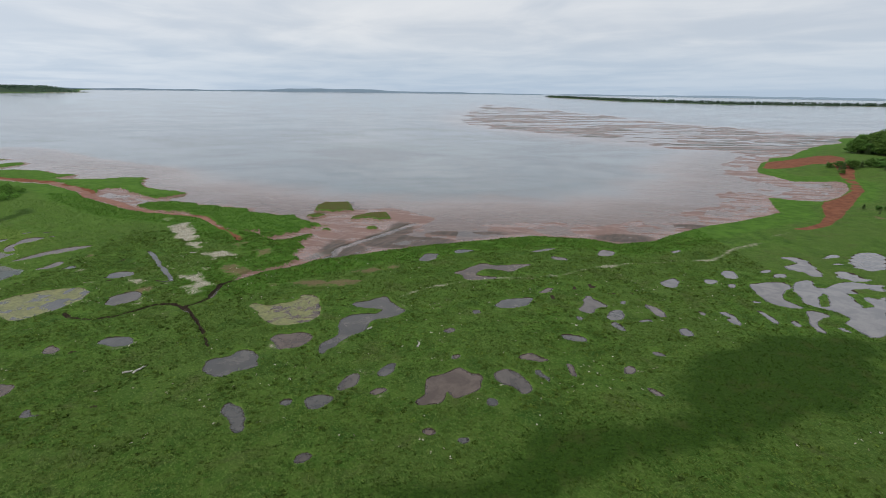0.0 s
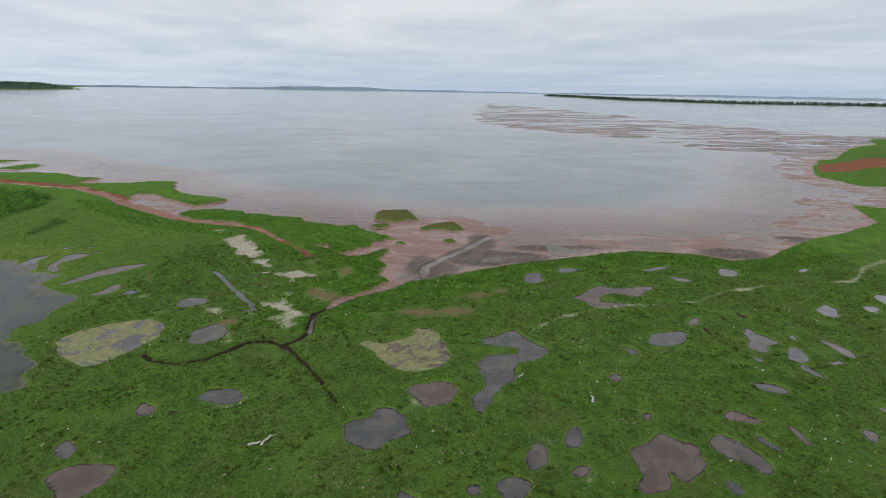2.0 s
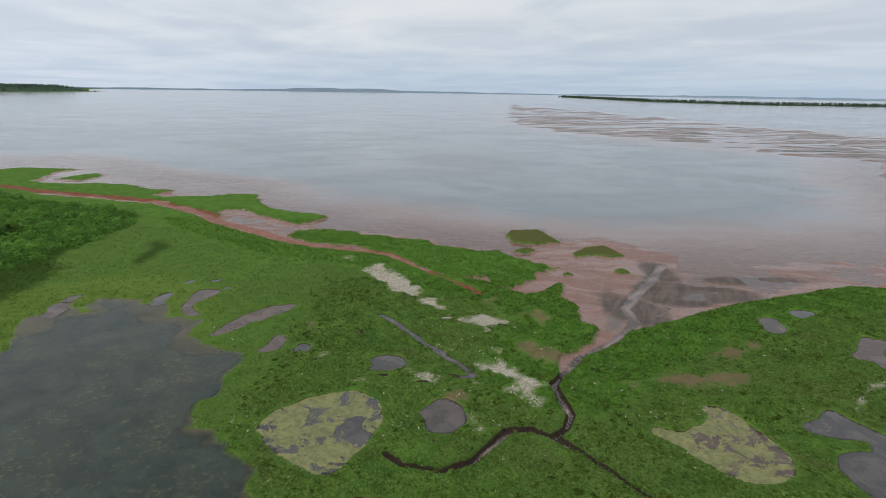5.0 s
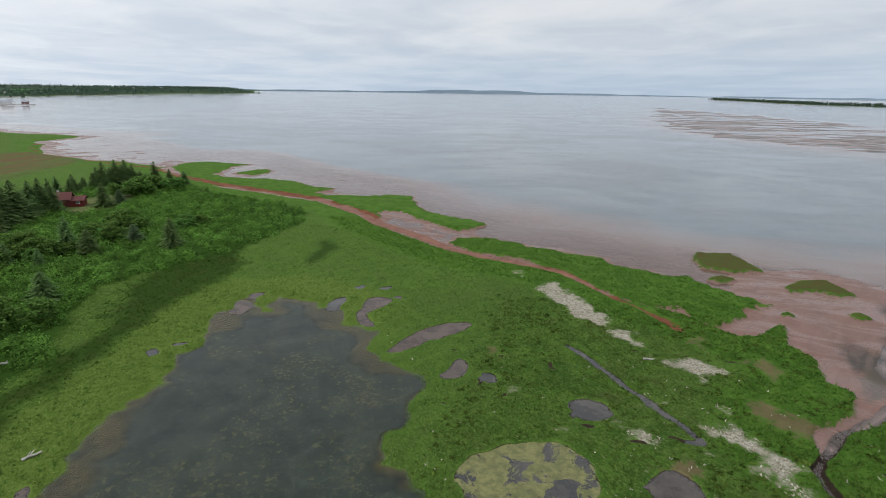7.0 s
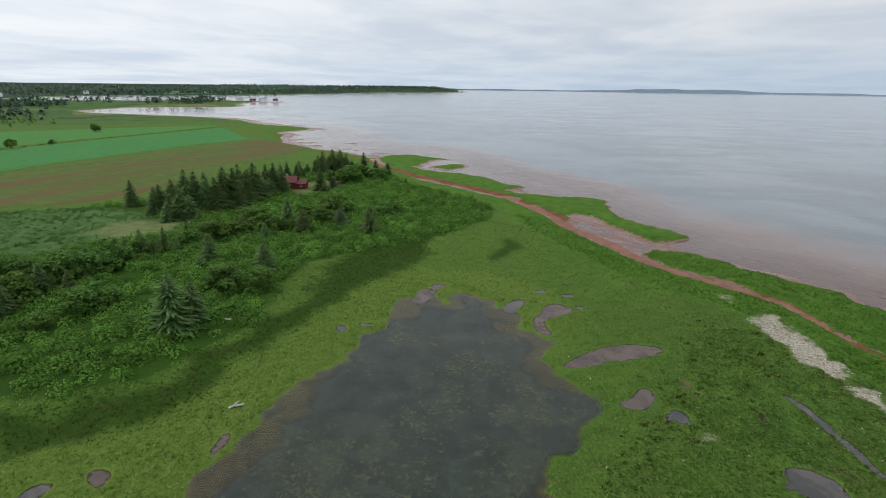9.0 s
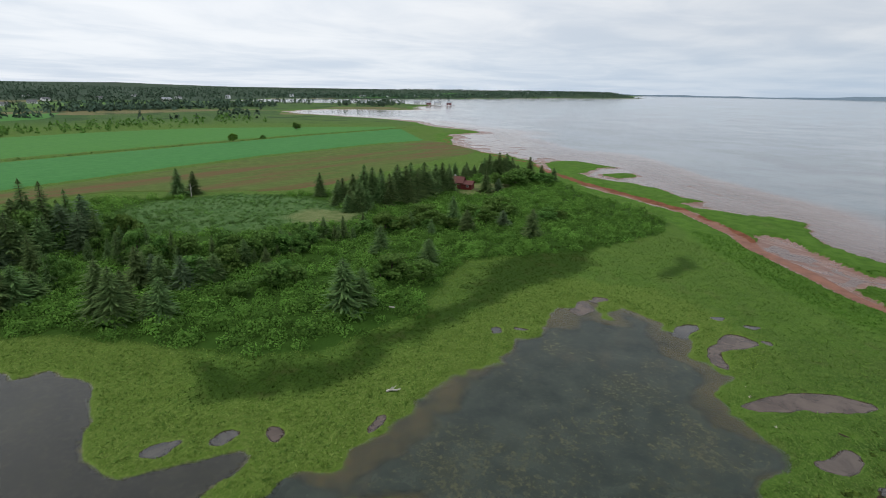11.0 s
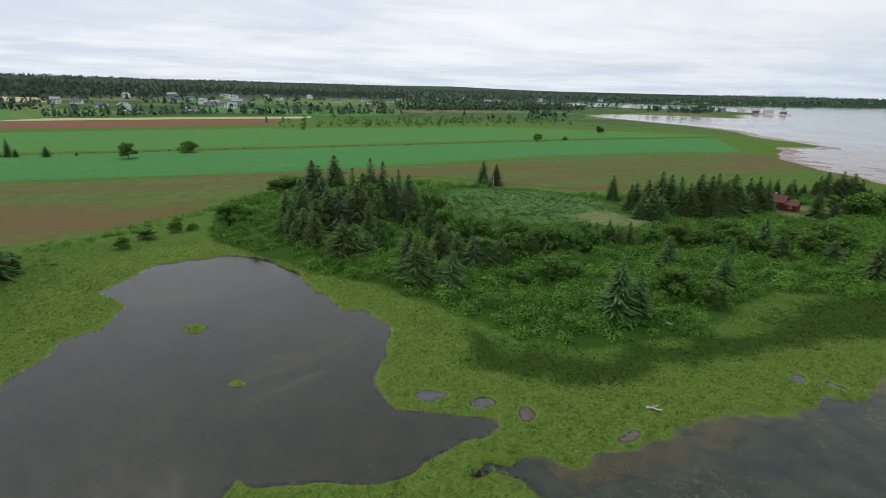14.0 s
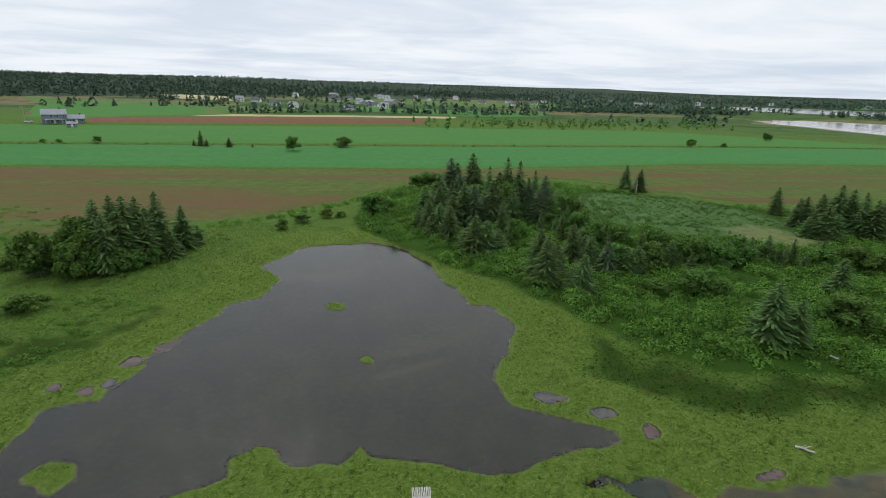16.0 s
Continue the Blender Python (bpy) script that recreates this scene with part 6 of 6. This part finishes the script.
lawn("pond_grass", (-165, -20), (-60, 110), 80000, 43, lambda p, c: (c["lagoon"] > -13) & (c["shrub"] < 1) & (c["dark"] < -0.5) & (p[:, 0] < -84), 0.16, 0.05, YELLOW_BLADE, "yellow-green grass round the ponds")
lawn("dark_grass", (-140, 25), (65, 125), 60000, 45, lambda p, c: c["dark"] > -1.0, 0.17, 0.065, DARK_BLADE, "dark green rush growing in the damp hollows")
lawn("upland_grass", (-150, -70), (-60, 150), 38000, 44, lambda p, c: (c["shrub"] < 1) & (c["dark"] < -0.5), 0.18, 0.075, GRASS_BLADE, "tufted green grass beside the ponds")

p, z, c, r = scatter((-95, 40), (50, 125), 90000, 46)
ok = (c["straw"] + 0.7 * vnoise(p[:, 0], p[:, 1], 1.1, 72) > 0.1) & (c["pool"] < -0.2) & (c["creek"] < -0.2) & (c["veg"] > 0)
stray = (r.random(len(z)) < 0.015 + 0.05 * (vnoise(p[:, 0], p[:, 1], 7, 73) > 0.3)) & (p[:, 1] < 100) & (c["pool"] < -0.3) & (c["creek"] < -0.2) & (c["veg"] > 1) & (c["dark"] < -1)
ok = (ok & (r.random(len(z)) < 0.7)) | (stray & (vnoise(p[:, 0], p[:, 1], 1.3, 74) > 0.2))
stuff("straw_litter", blades(p[ok], z[ok] + 0.04, np.full(ok.sum(), 0.10), 0.06, 46), STRAW_BLADE, "bleached straw litter washed up on the marsh", "straw")

# ---------------------------------------------------------------- distant woods and village


def wood(name, places, tall, mat, label, seed, conifer=0.4):
    """Far trees of a few large clumps each."""
    r = np.random.default_rng(seed)
    p = np.array(places, float)
    z = height_at(p)
    k, m = len(p), 16
    h = tall * r.uniform(0.6, 1.25, k)
    cone = r.random(k) < conifer
    u = r.uniform(0.08, 1.0, (k, m))
    v = unit(r.normal(size=(k, m, 3)))
    wide = np.where(cone[:, None], 0.30 * (1.05 - u), 0.42 * np.sqrt(np.maximum(0.03, 1 - (2 * u - 0.95) ** 2)))
    c = np.empty((k, m, 3))
    a = r.uniform(0, 2 * np.pi, (k, m))
    c[..., 0], c[..., 1] = p[:, :1] + np.cos(a) * wide * h[:, None], p[:, 1:] + np.sin(a) * wide * h[:, None]
    c[..., 2] = z[:, None] + u * h[:, None] * 0.95
    n = np.stack([np.cos(a), np.sin(a), 0.7 + 0 * a], -1) + 0.4 * v
    size = 0.165 * h[:, None] * r.uniform(0.7, 1.3, (k, m)) * np.where(cone[:, None], 1.15 - 0.6 * u, 1.0)
    global rng
    rng = r
    return stuff(name, leaves(c.reshape(-1, 3), n.reshape(-1, 3), size.ravel()), mat, label, "woods")


def belt(line, width, k, seed):
    r = np.random.default_rng(seed)
    o = resample(line, k)
    return o + r.normal(0, width, (k, 2))


def patch(k, seed, radius, pick):
    """Places on land in a ring round the viewpoint."""
    r = np.random.default_rng(seed)
    a, d = r.uniform(radians(75), radians(262), k), r.uniform(radius[0] ** 1.3, radius[1] ** 1.3, k) ** (1 / 1.3)
    p = np.c_[-62 + d * np.cos(a), 41 + d * np.sin(a)]
    z, c = survey(p[:, 0], p[:, 1])
    return p[(c["veg"] > 8) & pick(p)]


wood("far_woods", patch(11000, 51, (1150, 3400), lambda p: vnoise(p[:, 0], p[:, 1], 260, 81) > -0.5 - np.hypot(p[:, 0], p[:, 1]) / 5000), 7, WOODS, "dark mixed woods on the far skyline", 52, 0.25)
wood("hill_woods", patch(8000, 53, (780, 1750), lambda p: (-(p[:, 0] + 62) * 0.55 - (p[:, 1] - 41) * 0.83 > 800) & (vnoise(p[:, 0], p[:, 1], 170, 82) > -0.75)), 8, WOODS, "dark mixed woods on the hillside", 54, 0.2)
wood("scattered_trees", patch(6500, 55, (520, 1400), lambda p: vnoise(p[:, 0], p[:, 1], 70, 83) + 0.4 * vnoise(p[:, 0], p[:, 1], 22, 104) > 0.3), 7, WOODS, "scattered trees and hedges of the village", 56)
wood("field_trees", belt([(-500, -205), (-531, -170), (-566, -119), (-590, -70), (-600, 0), (-640, 60)], 5, 75, 57), 8, WOODS, "row of dark trees behind the pale field", 58, 0.6)
wood("scrub", belt([(-462, -20), (-475, 30), (-490, 80), (-520, 130), (-560, 190)], 22, 130, 59), 4, BROADLEAF, "scrubby bushes behind the green field", 60, 0.3)
wood("inlet_wood", belt([(-735, 80), (-765, 140), (-785, 200), (-825, 270), (-850, 330)], 14, 170, 61), 9, WOODS, "dark wood beside the tidal inlet", 62, 0.5)
wood("wharf_trees", belt([(-810, 470), (-860, 530), (-910, 590)], 9, 45, 63), 8, WOODS, "dark trees behind the wharf", 64, 0.5)
wood("outer_spit_woods", belt([(585, 3100), (700, 2130), (900, 1780), (1350, 1750), (2200, 1850), (3600, 2080)], 16, 3200, 65), 8, WOODS, "low dark wood along the far sand spit", 66, 0.5)
wood("headland_trees", belt([(-1520, 620), (-1480, 830), (-1560, 1160), (-1760, 1850), (-1780, 2150), (-1690, 2400), (-1900, 2500), (-2000, 2200)], 60, 1500, 67), 10, WOODS, "trees and hedges on the far headland", 68, 0.3)


def house(name, wide, deep, tall, wall, roof, label, floors=1):
    """A gabled house: walls, roof, door, windows with frames."""
    e = thing(name, label, "house")
    part("wall", boxes(((-wide / 2, -deep / 2, -0.4), (wide / 2, deep / 2, tall))), wall, e)
    rise = deep * 0.32
    bm = prism([(-deep / 2 - 0.4, tall - 0.12), (0, tall + rise), (deep / 2 + 0.4, tall - 0.12), (deep / 2 + 0.4, tall - 0.32), (0, tall + rise - 0.25), (-deep / 2 - 0.4, tall - 0.32)], -wide / 2 - 0.3, wide / 2 + 0.3)
    bmesh.ops.rotate(bm, matrix=Matrix.Rotation(radians(90), 3, "Z"), verts=bm.verts)
    part("roof", bm, roof, e)
    bm = prism([(-deep / 2, tall - 0.02), (0, tall + rise - 0.3), (deep / 2, tall - 0.02)], -wide / 2 + 0.004, wide / 2 - 0.004)
    bmesh.ops.rotate(bm, matrix=Matrix.Rotation(radians(90), 3, "Z"), verts=bm.verts)
    part("gable", bm, wall, e)
    part("chimney", boxes(((wide * 0.22, -0.3, tall + rise * 0.5), (wide * 0.22 + 0.6, 0.3, tall + rise + 0.7))), RED_ROOF, e)
    part("door", boxes(((-0.5, -deep / 2 - 0.06, 0.1), (0.5, -deep / 2 + 0.02, 2.15))), WHITE, e)
    k = max(2, int(wide // 2.6))
    for f in range(floors):
        for i in range(k):
            x = -wide / 2 + wide * (i + 0.5) / k
            if f == 0 and abs(x) < 1.1:
                continue
            z = 1.0 + 2.7 * f
            w = part("window", boxes(((x - 0.6, -deep / 2 - 0.07, z), (x + 0.6, -deep / 2 + 0.02, z + 1.3))), WHITE, e)
            part("pane", boxes(((x - 0.5, -deep / 2 - 0.09, z + 0.1), (x + 0.5, -deep / 2 - 0.05, z + 1.2))), GLASS, w)
    return e


def face(x, y, off=0.0):
    """The turn that shows a house's front to the marsh."""
    return math.degrees(math.atan2(41 - y, -62 - x)) + 90 + off


kinds = [house("house", 11, 7.5, 3.0, WHITE, DARK_ROOF, "small white village house with a dark gable roof"),
         house("house", 9, 7, 5.2, WHITE, GREY_ROOF, "two-storey white village house with a grey roof", 2),
         house("house", 16, 9, 3.8, GREY_WOOD, GREY_ROOF, "long grey barn with a pale metal roof"),
         house("house", 10, 7, 3.0, RED_WALL, DARK_ROOF, "small red village house with a dark roof")]
SPOTS = [(-690, -299), (-703, -284), (-640, -230), (-596, -190), (-608, -135), (-655, -110), (-692, -132), (-725, -148), (-760, -170), (-787, -135), (-816, -131), (-848, -141),
         (-800, -215), (-850, -240), (-905, -230), (-972, -116), (-950, -180), (-997, -203), (-1032, -149), (-1111, -86), (-1005, 18), (-960, 60), (-1100, 80),
         (-900, -20), (-1180, 160), (-1060, 240), (-1250, 300), (-1330, 420), (-1290, 60), (-1150, -250), (-1060, -310), (-930, -330), (-870, 30), (-1420, 250)]
r = np.random.default_rng(77)
for (x, y), g in zip(SPOTS, height_at(SPOTS)):
    t = copy_thing(kinds[int(r.choice(4, p=[0.48, 0.36, 0.1, 0.06]))], pose(x, y, g, 0, 0, face(x, y, r.uniform(-60, 60))))
    t["group"] = "village houses"
HEADLAND = [(-1500, 640), (-1450, 830), (-1470, 930), (-1500, 1050), (-1560, 1180), (-1620, 1330), (-1660, 1500), (-1700, 1650), (-1750, 1820), (-1760, 1980), (-1760, 2200), (-1740, 2330)]
for (x, y), g in zip(HEADLAND, height_at(HEADLAND)):
    t = copy_thing(kinds[int(r.choice(3))], pose(x, y, g, 0, 0, face(x, y, r.uniform(-60, 60))))
    t["group"] = "headland houses"
for o in kinds:
    for q in (*o.children_recursive, o):
        bpy.data.objects.remove(q)

# the blue-grey farmhouse with its annex, shed and yard
hx0, hy0 = -345.0, -228.0
hz = float(height_at([(hx0, hy0)])[0]) + 0.25
ft = face(hx0, hy0, 0)
farm = house("farmhouse", 12, 8.5, 5.4, BLUE_WALL, GREY_ROOF, "two-storey blue-grey farmhouse with white trim and porch", 2)
farm.matrix_world = pose(hx0, hy0, hz, 0, 0, ft)
part("porch", boxes(((-4.5, -6.6, 2.5), (3.5, -4.2, 2.7)), ((-4.4, -6.5, 0), (-4.2, -6.3, 2.5)), ((3.2, -6.5, 0), (3.4, -6.3, 2.5)), ((-0.6, -6.5, 0), (-0.4, -6.3, 2.5))), WHITE, farm, "white porch roof on posts")
part("trim", boxes(((-6.4, -4.72, 5.2), (6.4, -4.62, 5.42))), WHITE, farm, "white eaves board")
annex = house("annex", 8.5, 6.5, 2.8, BLUE_WALL, GREY_ROOF, "single-storey blue-grey garage wing with a grey roof")
annex.matrix_world = pose(hx0, hy0, hz, 0, 0, ft) @ pose(10.4, 0.6, 0)
shed = house("garden_shed", 4.5, 3, 2.2, BLUE_WALL, GREY_ROOF, "small grey shed on the lawn by the farmhouse")
shed.matrix_world = pose(-326, -200, float(height_at([(-326, -200)])[0]) + 0.25, 0, 0, ft)

# the parked car and the pole beside the yard
CAR_PAINT = make_plain("white_car_paint", (0.62, 0.63, 0.64), (0.74, 0.75, 0.76), 1, 0.25, 0.0)
RUBBER = make_plain("black_rubber", (0.015, 0.015, 0.016), (0.03, 0.03, 0.031), 4, 0.9, 0.1)
cx0, cy0 = -340.5, -241.0
car = thing("parked_car", "white car parked on the farm track", "car", pose(cx0, cy0, float(height_at([(cx0, cy0)])[0]) + 0.3, 0, 0, ft))
part("body", prism([(-2.1, 0.35), (-2.15, 0.8), (-1.2, 0.92), (-0.6, 1.42), (0.9, 1.45), (1.6, 0.98), (2.1, 0.9), (2.15, 0.4)], -0.85, 0.85), CAR_PAINT, car)
part("side_window", prism([(-1.0, 0.95), (-0.55, 1.36), (0.85, 1.38), (1.35, 0.97)], -0.87, 0.87), GLASS, car, "dark side windows")
for x in (-1.35, 1.3):
    for y in (-0.8, 0.8):
        bm = bmesh.new()
        limb(bm, [(x, y - 0.1, 0.32), (x, y + 0.1, 0.32)], [0.32, 0.32], 12)
        part("wheel", bm, RUBBER, car)
ux, uy = -346.0, -249.0
pole = thing("utility_pole", "tall grey wooden utility pole with a crossarm", "pole", pose(ux, uy, float(height_at([(ux, uy)])[0]), 0, 0, ft))
bm = bmesh.new()
limb(bm, [(0, 0, -0.5), (0, 0, 9.5)], [0.16, 0.11], 8)
part("post", bm, GREY_WOOD, pole)
part("crossarm", boxes(((-1.1, -0.08, 8.7), (1.1, 0.08, 8.9))), GREY_WOOD, pole)

# dead trunks standing in the thicket
for x, y, h in ((-179.0, 48.9, 6.6), (-222.0, 76.0, 4.0)):
    snag = thing("dead_trunk", "bare pale grey dead tree trunk with broken branches", "dead tree", pose(x, y, float(height_at([(x, y)])[0]) - 0.1, 2, 0, 40 * h), "dead trunks")
    bm = bmesh.new()
    limb(bm, [(0, 0, 0), (0.08, 0.05, h * 0.5), (0.0, 0.15, h)], [0.16, 0.11, 0.03], 7)
    part("trunk", bm, DRIFT, snag)
    for k in range(5):
        a, u = 2.4 * k, 0.45 + 0.1 * k
        bm = bmesh.new()
        limb(bm, [(0.05, 0.06, h * u), (0.7 * math.cos(a), 0.7 * math.sin(a), h * u + 0.35), (1.1 * math.cos(a), 1.1 * math.sin(a), h * u + 0.8)], [0.05, 0.035, 0.012], 5)
        part("branch", bm, DRIFT, snag)

# wharf on the low spit
wx0, wy0 = -900.0, 668.0
wharf = thing("wharf", "low grey timber wharf with white sheds at the water", "wharf", pose(wx0, wy0, 0.2, 0, 0, 40))
part("deck", boxes(((-45, -6, 0.8), (45, 6, 1.4))), GREY_WOOD, wharf)
for i in range(12):
    part("pile", boxes(((-43 + 7.8 * i, -6.4, -0.6), (-42.5 + 7.8 * i, -5.9, 1.8))), GREY_WOOD, wharf)
for i, (x, w_) in enumerate(((-30, 12), (-8, 9), (10, 14), (32, 8))):
    s = house("wharf_shed", w_, 7, 3.4, WHITE if i % 2 == 0 else RED_WALL, GREY_ROOF, "small gabled shed on the wharf")
    s.matrix_world = pose(wx0, wy0, 1.6, 0, 0, 40) @ pose(x, 1, 0)
    s["group"] = "sheds on the wharf"

# ---------------------------------------------------------------- red cabin

cz = float(height_at([(-188, 146)])[0])
cabin = thing("cabin", "small dark red wooden cabin with a stepped gable roof", "cabin", pose(-188.5, 146.5, cz, 0, 0, face(-188.5, 146.5, -14)) @ Matrix.Diagonal((0.76, 0.76, 0.8, 1)))
part("wall", boxes(((-4.2, -2.6, -0.3), (1.0, 2.6, 2.6))), RED_WALL, cabin)
part("wing", boxes(((1.0, -2.9, -0.3), (4.8, 2.2, 2.2))), RED_WALL, cabin, "lower wing of red boards")
bm = prism([(-3.2, 2.45), (0, 4.5), (3.2, 2.45), (3.2, 2.25), (0, 4.25), (-3.2, 2.25)], -1.4, 4.6)
bmesh.ops.rotate(bm, matrix=Matrix.Rotation(radians(90), 3, "Z"), verts=bm.verts)
part("roof", bm, RED_ROOF, cabin)
bm = prism([(-2.6, 2.5), (0, 4.2), (2.6, 2.5)], -0.99, 4.19)
bmesh.ops.rotate(bm, matrix=Matrix.Rotation(radians(90), 3, "Z"), verts=bm.verts)
part("gable", bm, RED_WALL, cabin)
bm = prism([(-3.4, 2.05), (-0.3, 3.2), (2.7, 2.05), (2.7, 1.85), (-0.3, 2.98), (-3.4, 1.85)], -5.3, -0.9)
bmesh.ops.rotate(bm, matrix=Matrix.Rotation(radians(90), 3, "Z"), verts=bm.verts)
part("wing_roof", bm, RED_ROOF, cabin)
wn = part("window", boxes(((-2.6, -2.68, 1.0), (-1.5, -2.58, 2.0))), WHITE, cabin)
part("pane", boxes(((-2.45, -2.7, 1.12), (-1.65, -2.66, 1.88))), GLASS, wn)
wn = part("window", boxes(((2.6, -2.98, 0.9), (3.6, -2.88, 1.7))), WHITE, cabin)
part("pane", boxes(((2.72, -3.0, 1.0), (3.48, -2.96, 1.6))), GLASS, wn)
part("door", boxes(((-0.6, -2.66, 0.05), (0.3, -2.58, 2.05))), RED_ROOF, cabin)
part("chimney", boxes(((-3.2, 0.6, 3.2), (-2.6, 1.2, 5.0))), GREY_WOOD, cabin)

# ---------------------------------------------------------------- hunting blind, driftwood

bz = float(height_at([(-94.3, 35.9)])[0])
blind = thing("hunting_blind", "small weathered grey slatted wooden stand on the bank", "stand", pose(-93.2, 36.2, bz, 0, 0, 105) @ Matrix.Diagonal((0.8, 0.8, 0.8, 1)))
for x in (-0.75, 0.75):
    for y in (-0.5, 0.5):
        part("post", boxes(((x - 0.05, y - 0.05, -0.3), (x + 0.05, y + 0.05, 1.25 if y > 0 else 1.05))), GREY_WOOD, blind)
for i in range(11):
    bm = bmesh.new()
    box(bm, (-0.05, -0.62, -0.02), (0.05, 0.62, 0.02), pose(-0.8 + 0.16 * i, 0, 1.18, 9, 0, 3 * math.sin(i * 2.3)))
    part("slat", bm, GREY_WOOD, blind)
for i in range(4):
    part("rail", boxes(((-0.82, -0.56, 0.2 + 0.25 * i), (0.82, -0.52, 0.3 + 0.25 * i))), GREY_WOOD, blind)
part("seat", boxes(((-0.7, -0.1, 0.4), (0.7, 0.35, 0.46))), GREY_WOOD, blind)


def driftwood(x, y, length, turn, forks, seed):
    r = np.random.default_rng(seed)
    at, cover = survey(np.array([x]), np.array([y]))
    if cover["pool"][0] > -0.6:
        return
    g = float(at[0])
    e = thing("driftwood", "bleached grey driftwood log lying on the marsh", "driftwood", pose(x, y, g + 0.06, 0, 0, turn), "driftwood")
    bm = bmesh.new()
    limb(bm, [(-length / 2, 0, 0), (-length / 6, 0.06 * length, 0.05), (length / 5, -0.03 * length, 0.08), (length / 2, 0.05, 0.14)], [0.13, 0.12, 0.10, 0.05], 7)
    part("log", bm, DRIFT, e)
    for _ in range(forks):
        bm = bmesh.new()
        s, a = r.uniform(-0.3, 0.4) * length, r.uniform(0.5, 1.1) * r.choice([-1, 1])
        l = length * r.uniform(0.25, 0.5)
        limb(bm, [(s, 0.02, 0.06), (s + 0.5 * l * math.cos(a), 0.5 * l * math.sin(a), 0.2), (s + l * math.cos(a), l * math.sin(a), 0.3)], [0.06, 0.05, 0.02], 6)
        part("branch", bm, DRIFT, e)


for i, (x, y, l, a, k) in enumerate([(-35.4, 55.2, 1.9, 70, 2), (-36.3, 54.6, 1.4, 20, 1), (-19.3, 66.3, 1.3, 10, 1), (-10.0, 67.2, 1.0, 40, 1), (-3.0, 62.6, 1.3, 75, 2),
                                     (-104.7, 67.4, 1.9, 60, 4), (-122.2, 78.5, 1.3, 20, 3), (-98.7, 73.8, 1.2, 50, 3), (-49.8, 101.0, 1.6, 0, 0), (-12.4, 71.6, 2.2, 30, 1)]):
    driftwood(x, y, l * 0.8, a, k, i)

# ---------------------------------------------------------------- far shore across the bay


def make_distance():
    m, n = material("hazed_blue_hills")
    # Distance haze is painted into the base colour as pale blue.
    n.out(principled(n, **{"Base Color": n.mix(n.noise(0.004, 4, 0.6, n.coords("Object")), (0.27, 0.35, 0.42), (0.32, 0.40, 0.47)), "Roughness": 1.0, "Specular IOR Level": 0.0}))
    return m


az = np.linspace(radians(20), radians(150), 260)
rise = 7 + 10 * np.clip(vnoise(np.degrees(az), 0 * az, 9, 91), 0, 1) + 20 * step(112, 103, np.degrees(az)) * step(92, 99, np.degrees(az)) + 3 * vnoise(np.degrees(az), 0 * az, 1.1, 92)
ring = np.stack([-40 + 4680 * np.cos(az), 60 + 4680 * np.sin(az)], -1)
co = np.concatenate([np.c_[ring, np.full(260, -2.0)], np.c_[ring, rise], np.c_[ring * 1.02, np.full(260, -2.0)]])
i = np.arange(259)
me = bpy.data.meshes.new("far_shore")
me.from_pydata(co.tolist(), [], np.concatenate([np.stack([i, i + 1, i + 261, i + 260], -1), np.stack([i + 260, i + 261, i + 521, i + 520], -1)]).tolist())
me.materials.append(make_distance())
tagged(new("backdrop_far_shore", me), "low far shore across the bay, haze painted as pale blue", "backdrop", kind="structure")
